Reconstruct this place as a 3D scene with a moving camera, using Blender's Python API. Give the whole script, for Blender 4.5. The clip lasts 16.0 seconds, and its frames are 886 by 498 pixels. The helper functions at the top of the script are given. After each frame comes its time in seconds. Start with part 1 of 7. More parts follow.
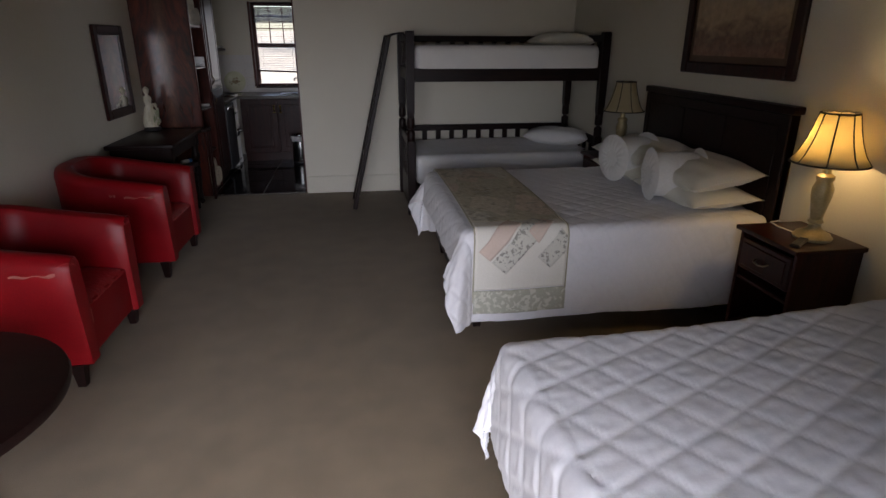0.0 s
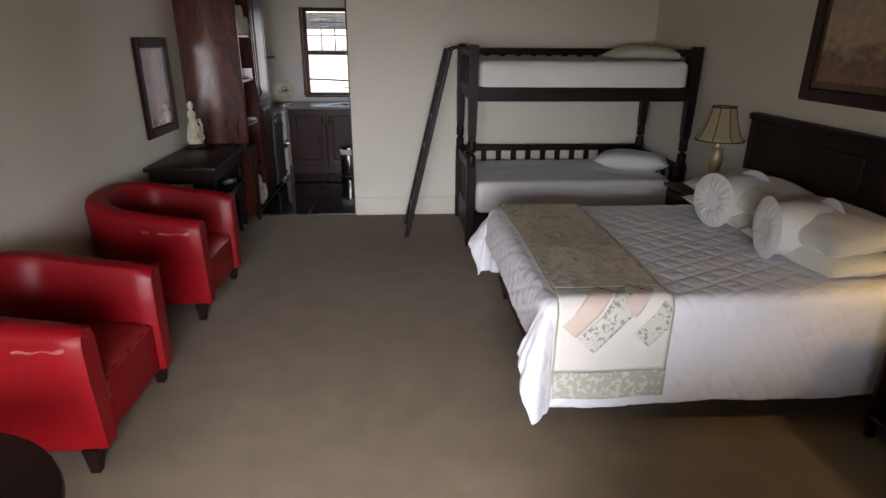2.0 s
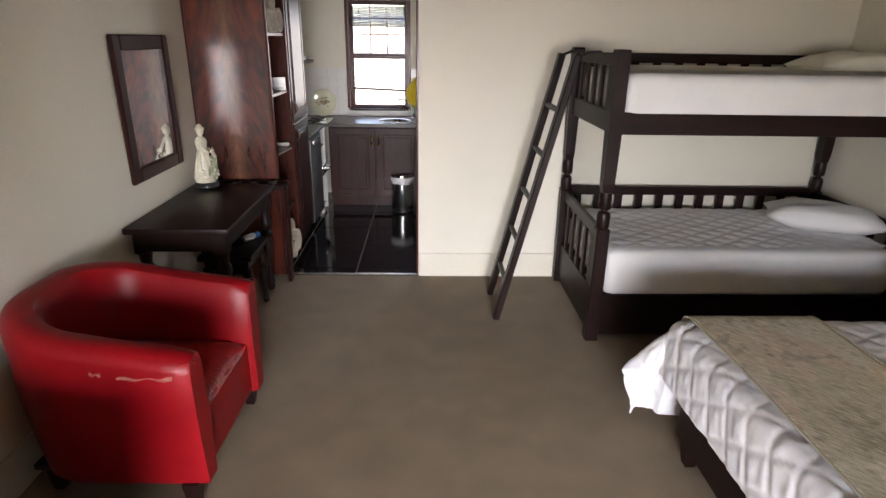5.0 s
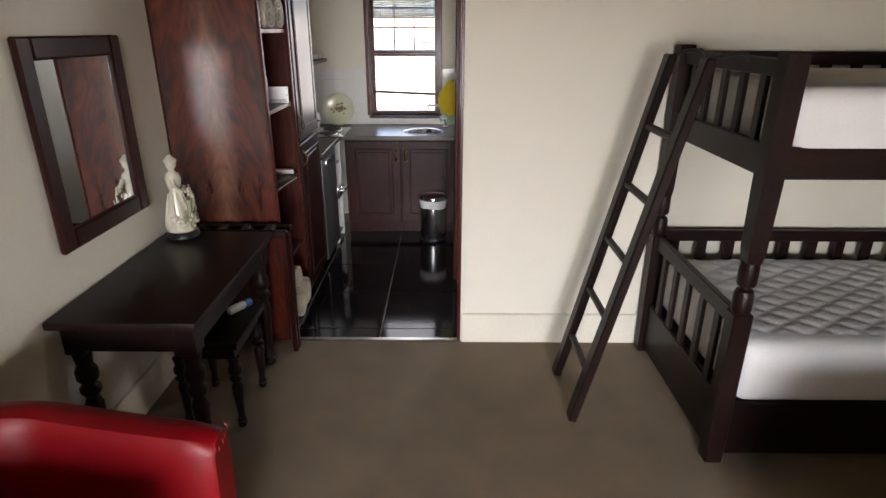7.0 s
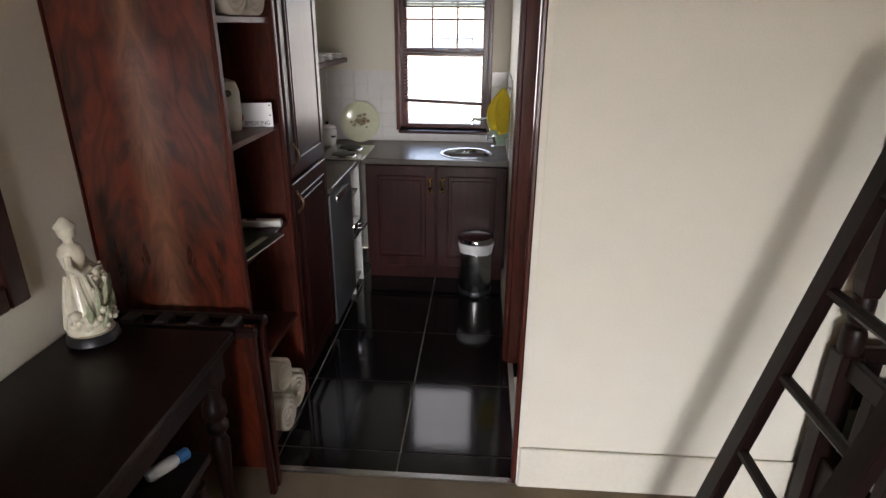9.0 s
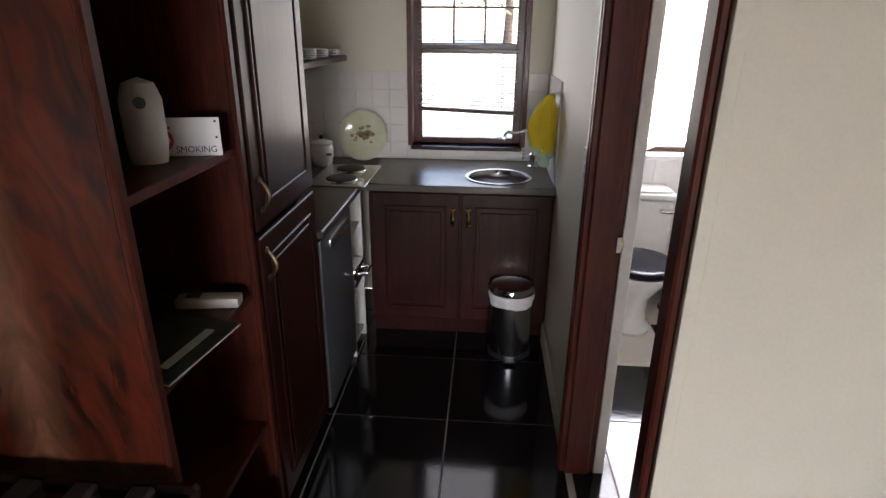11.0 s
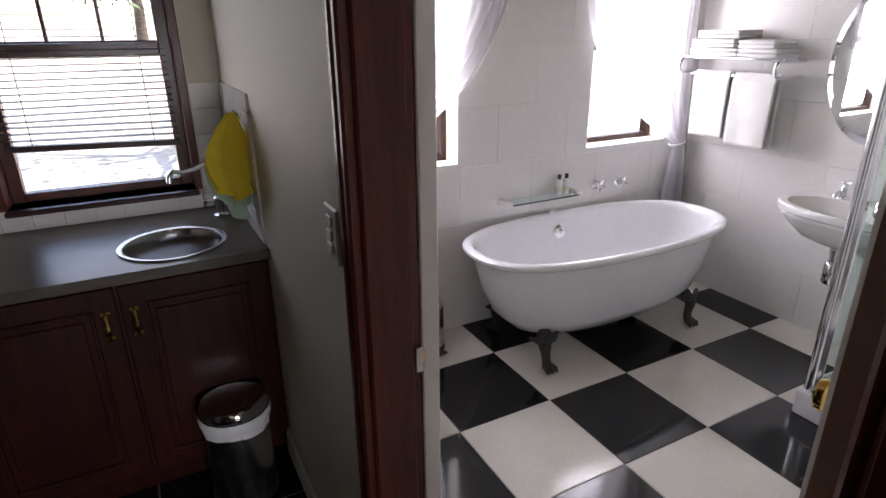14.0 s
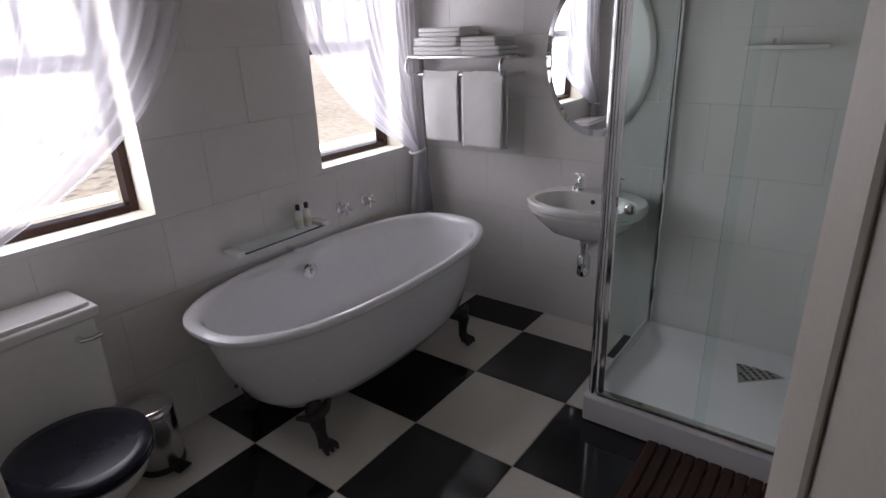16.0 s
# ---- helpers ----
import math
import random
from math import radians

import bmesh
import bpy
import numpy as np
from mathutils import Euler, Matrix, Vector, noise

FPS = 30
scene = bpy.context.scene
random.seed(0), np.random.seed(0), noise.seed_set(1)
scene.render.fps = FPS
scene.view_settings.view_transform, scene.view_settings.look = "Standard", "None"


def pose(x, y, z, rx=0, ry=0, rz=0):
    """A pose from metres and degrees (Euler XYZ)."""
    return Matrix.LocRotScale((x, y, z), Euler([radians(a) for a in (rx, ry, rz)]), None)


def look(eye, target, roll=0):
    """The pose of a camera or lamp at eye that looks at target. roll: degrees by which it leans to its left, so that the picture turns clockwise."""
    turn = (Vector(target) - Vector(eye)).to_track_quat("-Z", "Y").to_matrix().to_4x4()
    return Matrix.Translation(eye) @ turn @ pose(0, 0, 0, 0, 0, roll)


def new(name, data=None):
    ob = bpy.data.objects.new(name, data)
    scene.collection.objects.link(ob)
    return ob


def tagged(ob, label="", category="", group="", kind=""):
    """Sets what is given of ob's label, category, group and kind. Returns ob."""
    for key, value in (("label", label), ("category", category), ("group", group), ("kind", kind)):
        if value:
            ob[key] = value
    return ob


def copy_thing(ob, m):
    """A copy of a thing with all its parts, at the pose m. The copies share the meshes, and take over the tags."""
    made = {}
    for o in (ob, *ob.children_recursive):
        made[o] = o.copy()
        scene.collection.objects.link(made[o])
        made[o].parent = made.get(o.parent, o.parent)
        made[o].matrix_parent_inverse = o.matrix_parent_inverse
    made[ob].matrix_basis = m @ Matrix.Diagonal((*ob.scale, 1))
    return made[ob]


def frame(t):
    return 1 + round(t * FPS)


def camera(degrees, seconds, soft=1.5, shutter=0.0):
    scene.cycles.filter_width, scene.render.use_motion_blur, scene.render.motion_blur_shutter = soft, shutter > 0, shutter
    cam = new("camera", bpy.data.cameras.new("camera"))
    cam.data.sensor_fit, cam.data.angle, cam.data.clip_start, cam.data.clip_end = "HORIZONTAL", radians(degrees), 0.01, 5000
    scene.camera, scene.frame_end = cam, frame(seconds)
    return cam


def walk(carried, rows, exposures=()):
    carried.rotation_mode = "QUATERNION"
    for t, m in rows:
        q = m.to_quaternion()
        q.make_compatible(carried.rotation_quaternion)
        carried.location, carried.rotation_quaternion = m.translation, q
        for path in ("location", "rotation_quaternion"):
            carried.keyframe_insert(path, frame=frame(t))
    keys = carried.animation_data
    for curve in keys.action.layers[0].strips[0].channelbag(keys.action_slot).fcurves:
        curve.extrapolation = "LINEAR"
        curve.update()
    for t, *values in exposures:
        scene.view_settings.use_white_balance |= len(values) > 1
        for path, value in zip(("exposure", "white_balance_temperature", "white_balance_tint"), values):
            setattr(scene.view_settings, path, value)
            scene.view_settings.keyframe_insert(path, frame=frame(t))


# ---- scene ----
cam = camera(75.5, 16.0)
PATH = [
    (0, (0.543, -0.281, 1.557), (0.835, 1.576, 0.876), 0.2),
    (0.5, (0.54, -0.12, 1.589), (0.759, 1.745, 0.903), 0.3),
    (1, (0.5, 0.059, 1.645), (0.681, 1.93, 0.961), 0.4),
    (1.5, (0.481, 0.151, 1.681), (0.645, 2.024, 1.0), 0.5),
    (2, (0.473, 0.311, 1.686), (0.621, 2.183, 0.997), 0.5),
    (2.5, (0.433, 0.548, 1.694), (0.57, 2.421, 1.006), 0.5),
    (3, (0.363, 0.803, 1.695), (0.478, 2.677, 1.006), 0.6),
    (3.5, (0.274, 1.064, 1.696), (0.376, 2.94, 1.01), 0.7),
    (4, (0.227, 1.379, 1.682), (0.317, 3.253, 0.99), 0.6),
    (4.5, (0.182, 1.674, 1.682), (0.255, 3.55, 0.995), 0.7),
    (5, (0.085, 1.948, 1.678), (0.143, 3.825, 0.991), 0.9),
    (7.5, (-0.07, 3.309, 1.72), (-0.094, 5.173, 0.996), 0.2),
    (8, (-0.064, 3.622, 1.727), (-0.117, 5.485, 1.001), 0.4),
    (8.5, (-0.103, 3.9, 1.699), (-0.205, 5.76, 0.971), 0.5),
    (9, (-0.15, 4.17, 1.685), (-0.273, 6.028, 0.955), 0.5),
    (11.5, (-0.361, 5.212, 1.587), (-0.497, 7.077, 0.876), 0.5),
    (12, (-0.383, 5.379, 1.585), (-0.433, 7.248, 0.876), 0.4),
    (12.5, (-0.38, 5.515, 1.577), (-0.263, 7.381, 0.868), 0.4),
    (13, (-0.405, 5.665, 1.572), (-0.012, 7.495, 0.868), 0.2),
    (13.5, (-0.379, 5.771, 1.571), (0.274, 7.524, 0.862), -0.2),
    (14, (-0.291, 5.931, 1.552), (0.579, 7.586, 0.841), -0.5),
    (14.5, (-0.186, 6.057, 1.542), (0.874, 7.598, 0.833), -1.0),
    (15, (-0.09, 6.153, 1.541), (1.155, 7.549, 0.832), -1.5),
    (15.5, (0.0, 6.267, 1.527), (1.407, 7.499, 0.819), -1.9),
    (16, (0.093, 6.316, 1.532), (1.587, 7.439, 0.819), -2.2),
]
EXPOSURES = [(0.0, 1.0, 6500, 22), (1.0, 1.6, 6550, 22), (2.0, 2.2, 6650, 21), (3.5, 2.87, 6800, 21), (5.0, 3.25, 6900, 21), (9.0, 2.96, 6950, 20), (11.5, 2.72, 6850, 22), (12.5, 2.55, 6850, 24), (13.5, 2.3, 6750, 24), (14.5, 1.75, 6750, 24), (15.5, 0.9, 6750, 24), (16.0, 0.62, 6700, 24)]
DOORS, KITCHEN, BATHW, BATHE, BULB = 17.5, 0.52, 5.5, 5.5, 1.5
walk(cam, [(t, look(eye, target, roll)) for t, eye, target, roll in PATH], EXPOSURES)

# ---- world, sun, daylight ----
world = bpy.data.worlds.new("world")
scene.world = world
world.use_nodes = True
wn = world.node_tree
sky = wn.nodes.new("ShaderNodeTexSky")
sky.sky_type = "NISHITA"
sky.sun_disc = False
sky.sun_elevation = radians(58)
sky.sun_rotation = radians(80)
wn.links.new(sky.outputs[0], wn.nodes["Background"].inputs[0])
wn.nodes["Background"].inputs[1].default_value = 0.12


def lamp(name, kind, energy, colour, m, size=1.0, size_y=None):
    data = bpy.data.lights.new(name, kind)
    data.energy, data.color = energy, colour
    if kind == "AREA":
        data.size = size
        if size_y:
            data.shape, data.size_y = "RECTANGLE", size_y
    elif kind == "SUN":
        data.angle = radians(0.5)
    else:
        data.shadow_soft_size = size
    ob = new(name, data)
    ob.matrix_world = m
    return ob


lamp("sun", "SUN", 3.0, (1.0, 0.95, 0.87), look((20, 3, 32), (0, 3, 0)))
# sky light in the openings: the glazed doors behind the walk, the kitchen window, the two bathroom windows
doors_lamp = lamp("daylight_doors", "AREA", DOORS, (0.88, 0.94, 1.0), look((0.2, -0.98, 1.0), (0.15, 4.6, -2.2)), 1.7, 1.5)
doors_lamp.data.spread = radians(86)
lamp("daylight_kitchen", "AREA", KITCHEN, (0.88, 0.94, 1.0), look((-0.43, 8.46, 1.5), (-0.43, 0, 1.2)), 0.5, 0.95)
lamp("daylight_bath_west", "AREA", BATHW, (0.88, 0.94, 1.0), look((0.8, 8.55, 1.45), (0.8, 0, 1.1)), 0.5, 0.95)
lamp("daylight_bath_east", "AREA", BATHE, (0.88, 0.94, 1.0), look((2.24, 8.55, 1.45), (2.24, 0, 1.1)), 0.5, 0.95)
lamp("bedside_bulb", "POINT", BULB, (1.0, 0.72, 0.30), pose(2.75, 2.12, 1.13), 0.035)


# ---- materials ----
def ramp2(nt, fac, a, b, lo=0.3, hi=0.7):
    r = nt.nodes.new("ShaderNodeValToRGB")
    r.color_ramp.elements[0].position, r.color_ramp.elements[1].position = lo, hi
    r.color_ramp.elements[0].color, r.color_ramp.elements[1].color = (*a, 1), (*b, 1)
    nt.links.new(fac, r.inputs[0])
    return r.outputs[0]


def noise_node(nt, coord, scale, detail=4.0, stretch=(1, 1, 1), distortion=0.0):
    m = nt.nodes.new("ShaderNodeMapping")
    m.inputs["Scale"].default_value = stretch
    nt.links.new(coord, m.inputs[0])
    n = nt.nodes.new("ShaderNodeTexNoise")
    n.inputs["Scale"].default_value, n.inputs["Detail"].default_value = scale, detail
    n.inputs["Distortion"].default_value = distortion
    nt.links.new(m.outputs[0], n.inputs["Vector"])
    return n.outputs["Fac"]


def mixed(nt, fac, a, b, how="MIX"):
    m = nt.nodes.new("ShaderNodeMix")
    m.data_type, m.blend_type = "RGBA", how
    if isinstance(fac, float):
        m.inputs[0].default_value = fac
    else:
        nt.links.new(fac, m.inputs[0])
    for i, v in ((6, a), (7, b)):
        if isinstance(v, tuple):
            m.inputs[i].default_value = (*v, 1)
        else:
            nt.links.new(v, m.inputs[i])
    return m.outputs[2]


def start(name):
    m = bpy.data.materials.new(name)
    m.use_nodes = True
    nt = m.node_tree
    return m, nt, nt.nodes["Principled BSDF"], nt.nodes.new("ShaderNodeTexCoord").outputs["Object"]


def bumped(nt, bs, height, strength, distance=0.01):
    b = nt.nodes.new("ShaderNodeBump")
    b.inputs["Strength"].default_value, b.inputs["Distance"].default_value = strength, distance
    nt.links.new(height, b.inputs["Height"])
    nt.links.new(b.outputs[0], bs.inputs["Normal"])


def rough_var(nt, bs, fac, lo, hi):
    r = nt.nodes.new("ShaderNodeMapRange")
    r.inputs["To Min"].default_value, r.inputs["To Max"].default_value = lo, hi
    nt.links.new(fac, r.inputs["Value"])
    nt.links.new(r.outputs[0], bs.inputs["Roughness"])


def surface(name, a, b, rough=0.5, big=3.0, fine=80.0, bump=0.1, metal=0.0, distance=0.004, stretch=(1, 1, 1), pieces=0.0, coat=0.0, sheen=0.0, grain=0.04):
    """Two colours in large soft patches with a finer grain and a matching relief."""
    m, nt, bs, co = start(name)
    n1 = noise_node(nt, co, big, 4, stretch)
    n2 = noise_node(nt, co, fine, 3, stretch)
    col = ramp2(nt, n1, a, b)
    dark = tuple((1 - grain) * v for v in a)
    col = mixed(nt, 0.35, col, ramp2(nt, n2, dark, b, 0.35, 0.65))
    if pieces:
        info = nt.nodes.new("ShaderNodeObjectInfo")
        hsv = nt.nodes.new("ShaderNodeHueSaturation")
        r = nt.nodes.new("ShaderNodeMapRange")
        r.inputs["To Min"].default_value, r.inputs["To Max"].default_value = 1 - pieces, 1 + pieces
        nt.links.new(info.outputs["Random"], r.inputs["Value"])
        nt.links.new(r.outputs[0], hsv.inputs["Value"])
        nt.links.new(col, hsv.inputs["Color"])
        col = hsv.outputs[0]
    nt.links.new(col, bs.inputs["Base Color"])
    bs.inputs["Metallic"].default_value = metal
    rough_var(nt, bs, n1, max(0.02, rough * 0.8), min(1, rough * 1.2))
    bs.inputs["Coat Weight"].default_value = coat
    bs.inputs["Sheen Weight"].default_value = sheen
    if bump:
        bumped(nt, bs, n2, bump, distance)
    return m


def wood(name, a, b, rough=0.35, stretch=(14, 14, 1.2), coat=0.2, figure=0.6, scale=2.0):
    """Grain drawn out along one axis, with a coarser figure over it."""
    m, nt, bs, co = start(name)
    n1 = noise_node(nt, co, scale, 5, stretch, 0.8)
    n2 = noise_node(nt, co, scale * 6, 4, stretch)
    n3 = noise_node(nt, co, 2.2, 2)
    col = mixed(nt, 0.4, ramp2(nt, n1, a, b, 0.35, 0.65), ramp2(nt, n2, a, b, 0.4, 0.6))
    col = mixed(nt, figure * 0.5, col, ramp2(nt, n3, a, b))
    nt.links.new(col, bs.inputs["Base Color"])
    rough_var(nt, bs, n3, rough * 0.75, rough * 1.3)
    bs.inputs["Coat Weight"].default_value, bs.inputs["Coat Roughness"].default_value = coat, 0.2
    bs.inputs["Specular IOR Level"].default_value = 0.22
    bumped(nt, bs, n2, 0.12, 0.002)
    return m


def glass(name, tint=(0.97, 1.0, 0.98), rough=0.0):
    m, nt, bs, co = start(name)
    bs.inputs["Base Color"].default_value = (*tint, 1)
    bs.inputs["Transmission Weight"].default_value = 1.0
    bs.inputs["Roughness"].default_value = rough
    bs.inputs["IOR"].default_value = 1.02 if rough == 0 else 1.3
    bs.inputs["Specular IOR Level"].default_value = 0.5
    return m


def flame_wood():
    """Book-matched mahogany veneer: dark edges, red flame feathering sideways, a reflection painted mid-panel."""
    m, nt, bs, co = start("flame_mahogany")
    sep = nt.nodes.new("ShaderNodeSeparateXYZ")
    nt.links.new(co, sep.inputs[0])
    ab = nt.nodes.new("ShaderNodeMath")
    ab.operation = "ABSOLUTE"
    nt.links.new(sep.outputs["X"], ab.inputs[0])
    com = nt.nodes.new("ShaderNodeCombineXYZ")
    slant = nt.nodes.new("ShaderNodeMath")
    slant.operation = "MULTIPLY_ADD"
    slant.inputs[1].default_value = 1.3
    nt.links.new(ab.outputs[0], slant.inputs[0])
    nt.links.new(sep.outputs["Z"], slant.inputs[2])
    nt.links.new(ab.outputs[0], com.inputs[0])
    nt.links.new(slant.outputs[0], com.inputs[2])
    n1 = noise_node(nt, com.outputs[0], 1.7, 4, (4.5, 1, 0.7), 1.3)
    n2 = noise_node(nt, com.outputs[0], 3.6, 4, (3.2, 1, 1.5), 2.2)
    n3 = noise_node(nt, com.outputs[0], 40.0, 3, (6, 1, 0.8))
    col = mixed(nt, 0.5, ramp2(nt, n1, (0.022, 0.006, 0.004), (0.17, 0.022, 0.007), 0.36, 0.70), ramp2(nt, n2, (0.016, 0.005, 0.0035), (0.20, 0.032, 0.009), 0.36, 0.68))
    # pale streak along x = 0: the doors' gloss, put into the colour
    r = nt.nodes.new("ShaderNodeMapRange")
    r.inputs["From Min"].default_value, r.inputs["From Max"].default_value = 0.0, 0.08
    r.inputs["To Min"].default_value, r.inputs["To Max"].default_value = 0.7, 0.0
    nt.links.new(ab.outputs[0], r.inputs["Value"])
    mul = nt.nodes.new("ShaderNodeMath")
    mul.operation = "MULTIPLY"
    nt.links.new(r.outputs[0], mul.inputs[0])
    nt.links.new(n2, mul.inputs[1])
    col = mixed(nt, mul.outputs[0], col, (0.30, 0.17, 0.10))
    nt.links.new(col, bs.inputs["Base Color"])
    rough_var(nt, bs, n1, 0.24, 0.36)
    bs.inputs["Coat Weight"].default_value, bs.inputs["Coat Roughness"].default_value = 0.4, 0.22
    bumped(nt, bs, n3, 0.08, 0.002)
    return m


def patchwork():
    """Runner cloth: uneven oblong patches in cream, sage, sand and faded rose, printed with small flowers."""
    m, nt, bs, co = start("patchwork_cloth")
    vor = nt.nodes.new("ShaderNodeTexVoronoi")
    vor.distance, vor.inputs["Scale"].default_value = "CHEBYCHEV", 5.5
    mp = nt.nodes.new("ShaderNodeMapping")
    mp.inputs["Scale"].default_value = (1.0, 0.55, 1.0)
    mp.inputs["Rotation"].default_value = (0, 0, 0.55)
    nt.links.new(co, mp.inputs[0])
    nt.links.new(mp.outputs[0], vor.inputs["Vector"])
    sep = nt.nodes.new("ShaderNodeSeparateColor")
    nt.links.new(vor.outputs["Color"], sep.inputs[0])
    r = nt.nodes.new("ShaderNodeValToRGB")
    r.color_ramp.interpolation = "CONSTANT"
    for i, (p, c) in enumerate(((0, (0.74, 0.70, 0.58)), (0.2, (0.55, 0.51, 0.36)), (0.42, (0.70, 0.61, 0.46)), (0.62, (0.50, 0.45, 0.30)), (0.82, (0.70, 0.55, 0.43)))):
        e = r.color_ramp.elements[i] if i < 2 else r.color_ramp.elements.new(p)
        e.position, e.color = p, (*c, 1)
    nt.links.new(sep.outputs[0], r.inputs[0])
    flower = noise_node(nt, co, 17, 5)
    clump = noise_node(nt, co, 5.0, 2)
    both = nt.nodes.new("ShaderNodeMath")
    both.operation = "MULTIPLY_ADD"
    both.inputs[1].default_value = 0.55
    nt.links.new(clump, both.inputs[0])
    nt.links.new(flower, both.inputs[2])
    flower = both.outputs[0]
    col = mixed(nt, ramp2(nt, flower, (0, 0, 0), (0.7, 0.7, 0.7), 0.84, 0.93), r.outputs[0], (0.20, 0.17, 0.10))
    weave = noise_node(nt, mp.outputs[0], 26, 4, (1.2, 9, 1.2))
    col = mixed(nt, 0.45, col, ramp2(nt, weave, (0.34, 0.29, 0.18), (0.92, 0.88, 0.76), 0.38, 0.62))
    nt.links.new(col, bs.inputs["Base Color"])
    bs.inputs["Roughness"].default_value = 0.9
    bumped(nt, bs, weave, 0.3, 0.004)
    return m


def printed(name, cloth, ink, scale, lo, hi):
    """A cloth printed with loose clusters of sprigs."""
    m, nt, bs, co = start(name)
    n1, n2, n3 = noise_node(nt, co, scale, 5, (1, 1, 1), 0.6), noise_node(nt, co, scale * 0.3, 2), noise_node(nt, co, 240, 2)
    mul = nt.nodes.new("ShaderNodeMath")
    mul.operation = "MULTIPLY_ADD"
    mul.inputs[1].default_value = 0.35
    nt.links.new(n2, mul.inputs[0])
    off = nt.nodes.new("ShaderNodeMath")
    off.operation = "ADD"
    off.inputs[1].default_value = -0.16
    nt.links.new(n1, mul.inputs[2])
    nt.links.new(mul.outputs[0], off.inputs[0])
    col = mixed(nt, ramp2(nt, off.outputs[0], (0, 0, 0), (0.8, 0.8, 0.8), lo, hi), cloth, ink)
    nt.links.new(mixed(nt, 0.12, col, ramp2(nt, n3, (0.3, 0.28, 0.2), (0.9, 0.88, 0.8))), bs.inputs["Base Color"])
    bs.inputs["Roughness"].default_value = 0.9
    bumped(nt, bs, n3, 0.25, 0.002)
    return m


def picture_paint():
    m, nt, bs, co = start("landscape_paint")
    sep = nt.nodes.new("ShaderNodeSeparateXYZ")
    nt.links.new(co, sep.inputs[0])
    n1 = noise_node(nt, co, 6, 5, (1, 1, 2.2), 0.6)
    n2 = noise_node(nt, co, 24, 4)
    add = nt.nodes.new("ShaderNodeMath")
    add.operation = "MULTIPLY_ADD"
    add.inputs[1].default_value = 0.35
    nt.links.new(n1, add.inputs[0])
    nt.links.new(sep.outputs["Z"], add.inputs[2])
    r = nt.nodes.new("ShaderNodeValToRGB")
    for i, (p, c) in enumerate(((0.12, (0.10, 0.05, 0.035)), (0.28, (0.28, 0.12, 0.07)), (0.42, (0.20, 0.12, 0.08)), (0.52, (0.55, 0.40, 0.24)), (0.72, (0.42, 0.36, 0.28)))):
        e = r.color_ramp.elements[i] if i < 2 else r.color_ramp.elements.new(p)
        e.position, e.color = p, (*c, 1)
    nt.links.new(add.outputs[0], r.inputs[0])
    col = mixed(nt, 0.3, r.outputs[0], ramp2(nt, n2, (0.06, 0.04, 0.03), (0.5, 0.36, 0.24)))
    nt.links.new(col, bs.inputs["Base Color"])
    bs.inputs["Roughness"].default_value = 0.3
    return m


M = {}
M["wall"] = surface("cream_wall_paint", (0.70, 0.66, 0.55), (0.76, 0.72, 0.61), 0.55, 1.2, 140, 0.12)
M["ceiling"] = surface("timber_ceiling_stain", (0.15, 0.10, 0.036), (0.22, 0.15, 0.06), 0.7, 1.0, 40, 0.15, stretch=(1, 9, 1))
M["skirting"] = surface("skirting_paint", (0.66, 0.62, 0.51), (0.73, 0.69, 0.58), 0.4, 2.0, 60, 0.1)
M["carpet"] = surface("beige_carpet", (0.182, 0.13, 0.076), (0.268, 0.196, 0.118), 0.95, 5.0, 260, 0.7, distance=0.006, sheen=0.15, grain=0.6)
M["bunk"] = wood("dark_stained_wood", (0.006, 0.0026, 0.0023), (0.020, 0.0072, 0.0058), 0.4, coat=0.0)
M["bunk_x"] = wood("dark_stained_wood_lengthwise", (0.006, 0.0026, 0.0023), (0.020, 0.0072, 0.0058), 0.4, (1.2, 14, 14), coat=0.0)
M["mahog"] = wood("mahogany", (0.034, 0.008, 0.006), (0.12, 0.026, 0.014), 0.34, coat=0.12)
# darker than the shelves' mahogany: shade of the recess put into the colour
M["mahog_shaded"] = wood("mahogany_inside_shaded", (0.018, 0.004, 0.003), (0.12, 0.020, 0.008), 0.45, coat=0.1)
M["cabinet"] = wood("dark_red_cabinet_wood", (0.010, 0.0026, 0.0022), (0.050, 0.0095, 0.006), 0.34, coat=0.12)
M["jamb"] = wood("red_brown_door_frame", (0.045, 0.009, 0.006), (0.12, 0.025, 0.014), 0.35, coat=0.3)
M["bedwood"] = wood("espresso_bed_wood", (0.007, 0.003, 0.0026), (0.024, 0.009, 0.007), 0.42, (1.2, 14, 14), coat=0.0)
M["flame"] = flame_wood()
M["leather"] = surface("red_leather", (0.195, 0.003, 0.006), (0.275, 0.005, 0.008), 0.37, 4.0, 230, 0.25, distance=0.002, coat=0.0, grain=0.2)
M["leather"].node_tree.nodes["Principled BSDF"].inputs["Specular IOR Level"].default_value = 0.2
M["leather_worn"] = surface("worn_red_leather", (0.24, 0.006, 0.009), (0.40, 0.03, 0.03), 0.36, 9.0, 60, 0.5, distance=0.006, grain=0.3)
M["scuff"] = surface("scuffed_leather_backing", (0.26, 0.035, 0.03), (0.42, 0.15, 0.11), 0.8, 20, 120, 0.4)
M["quilt"] = surface("white_quilt", (0.77, 0.76, 0.78), (0.81, 0.80, 0.82), 0.85, 5.0, 60, 0.12, distance=0.003, sheen=0.2)
M["sheet"] = surface("white_sheet", (0.76, 0.75, 0.74), (0.82, 0.81, 0.79), 0.85, 6.0, 180, 0.2)
M["pillow"] = surface("cream_pillowcase", (0.74, 0.71, 0.60), (0.80, 0.77, 0.67), 0.85, 7.0, 170, 0.25, sheen=0.15)
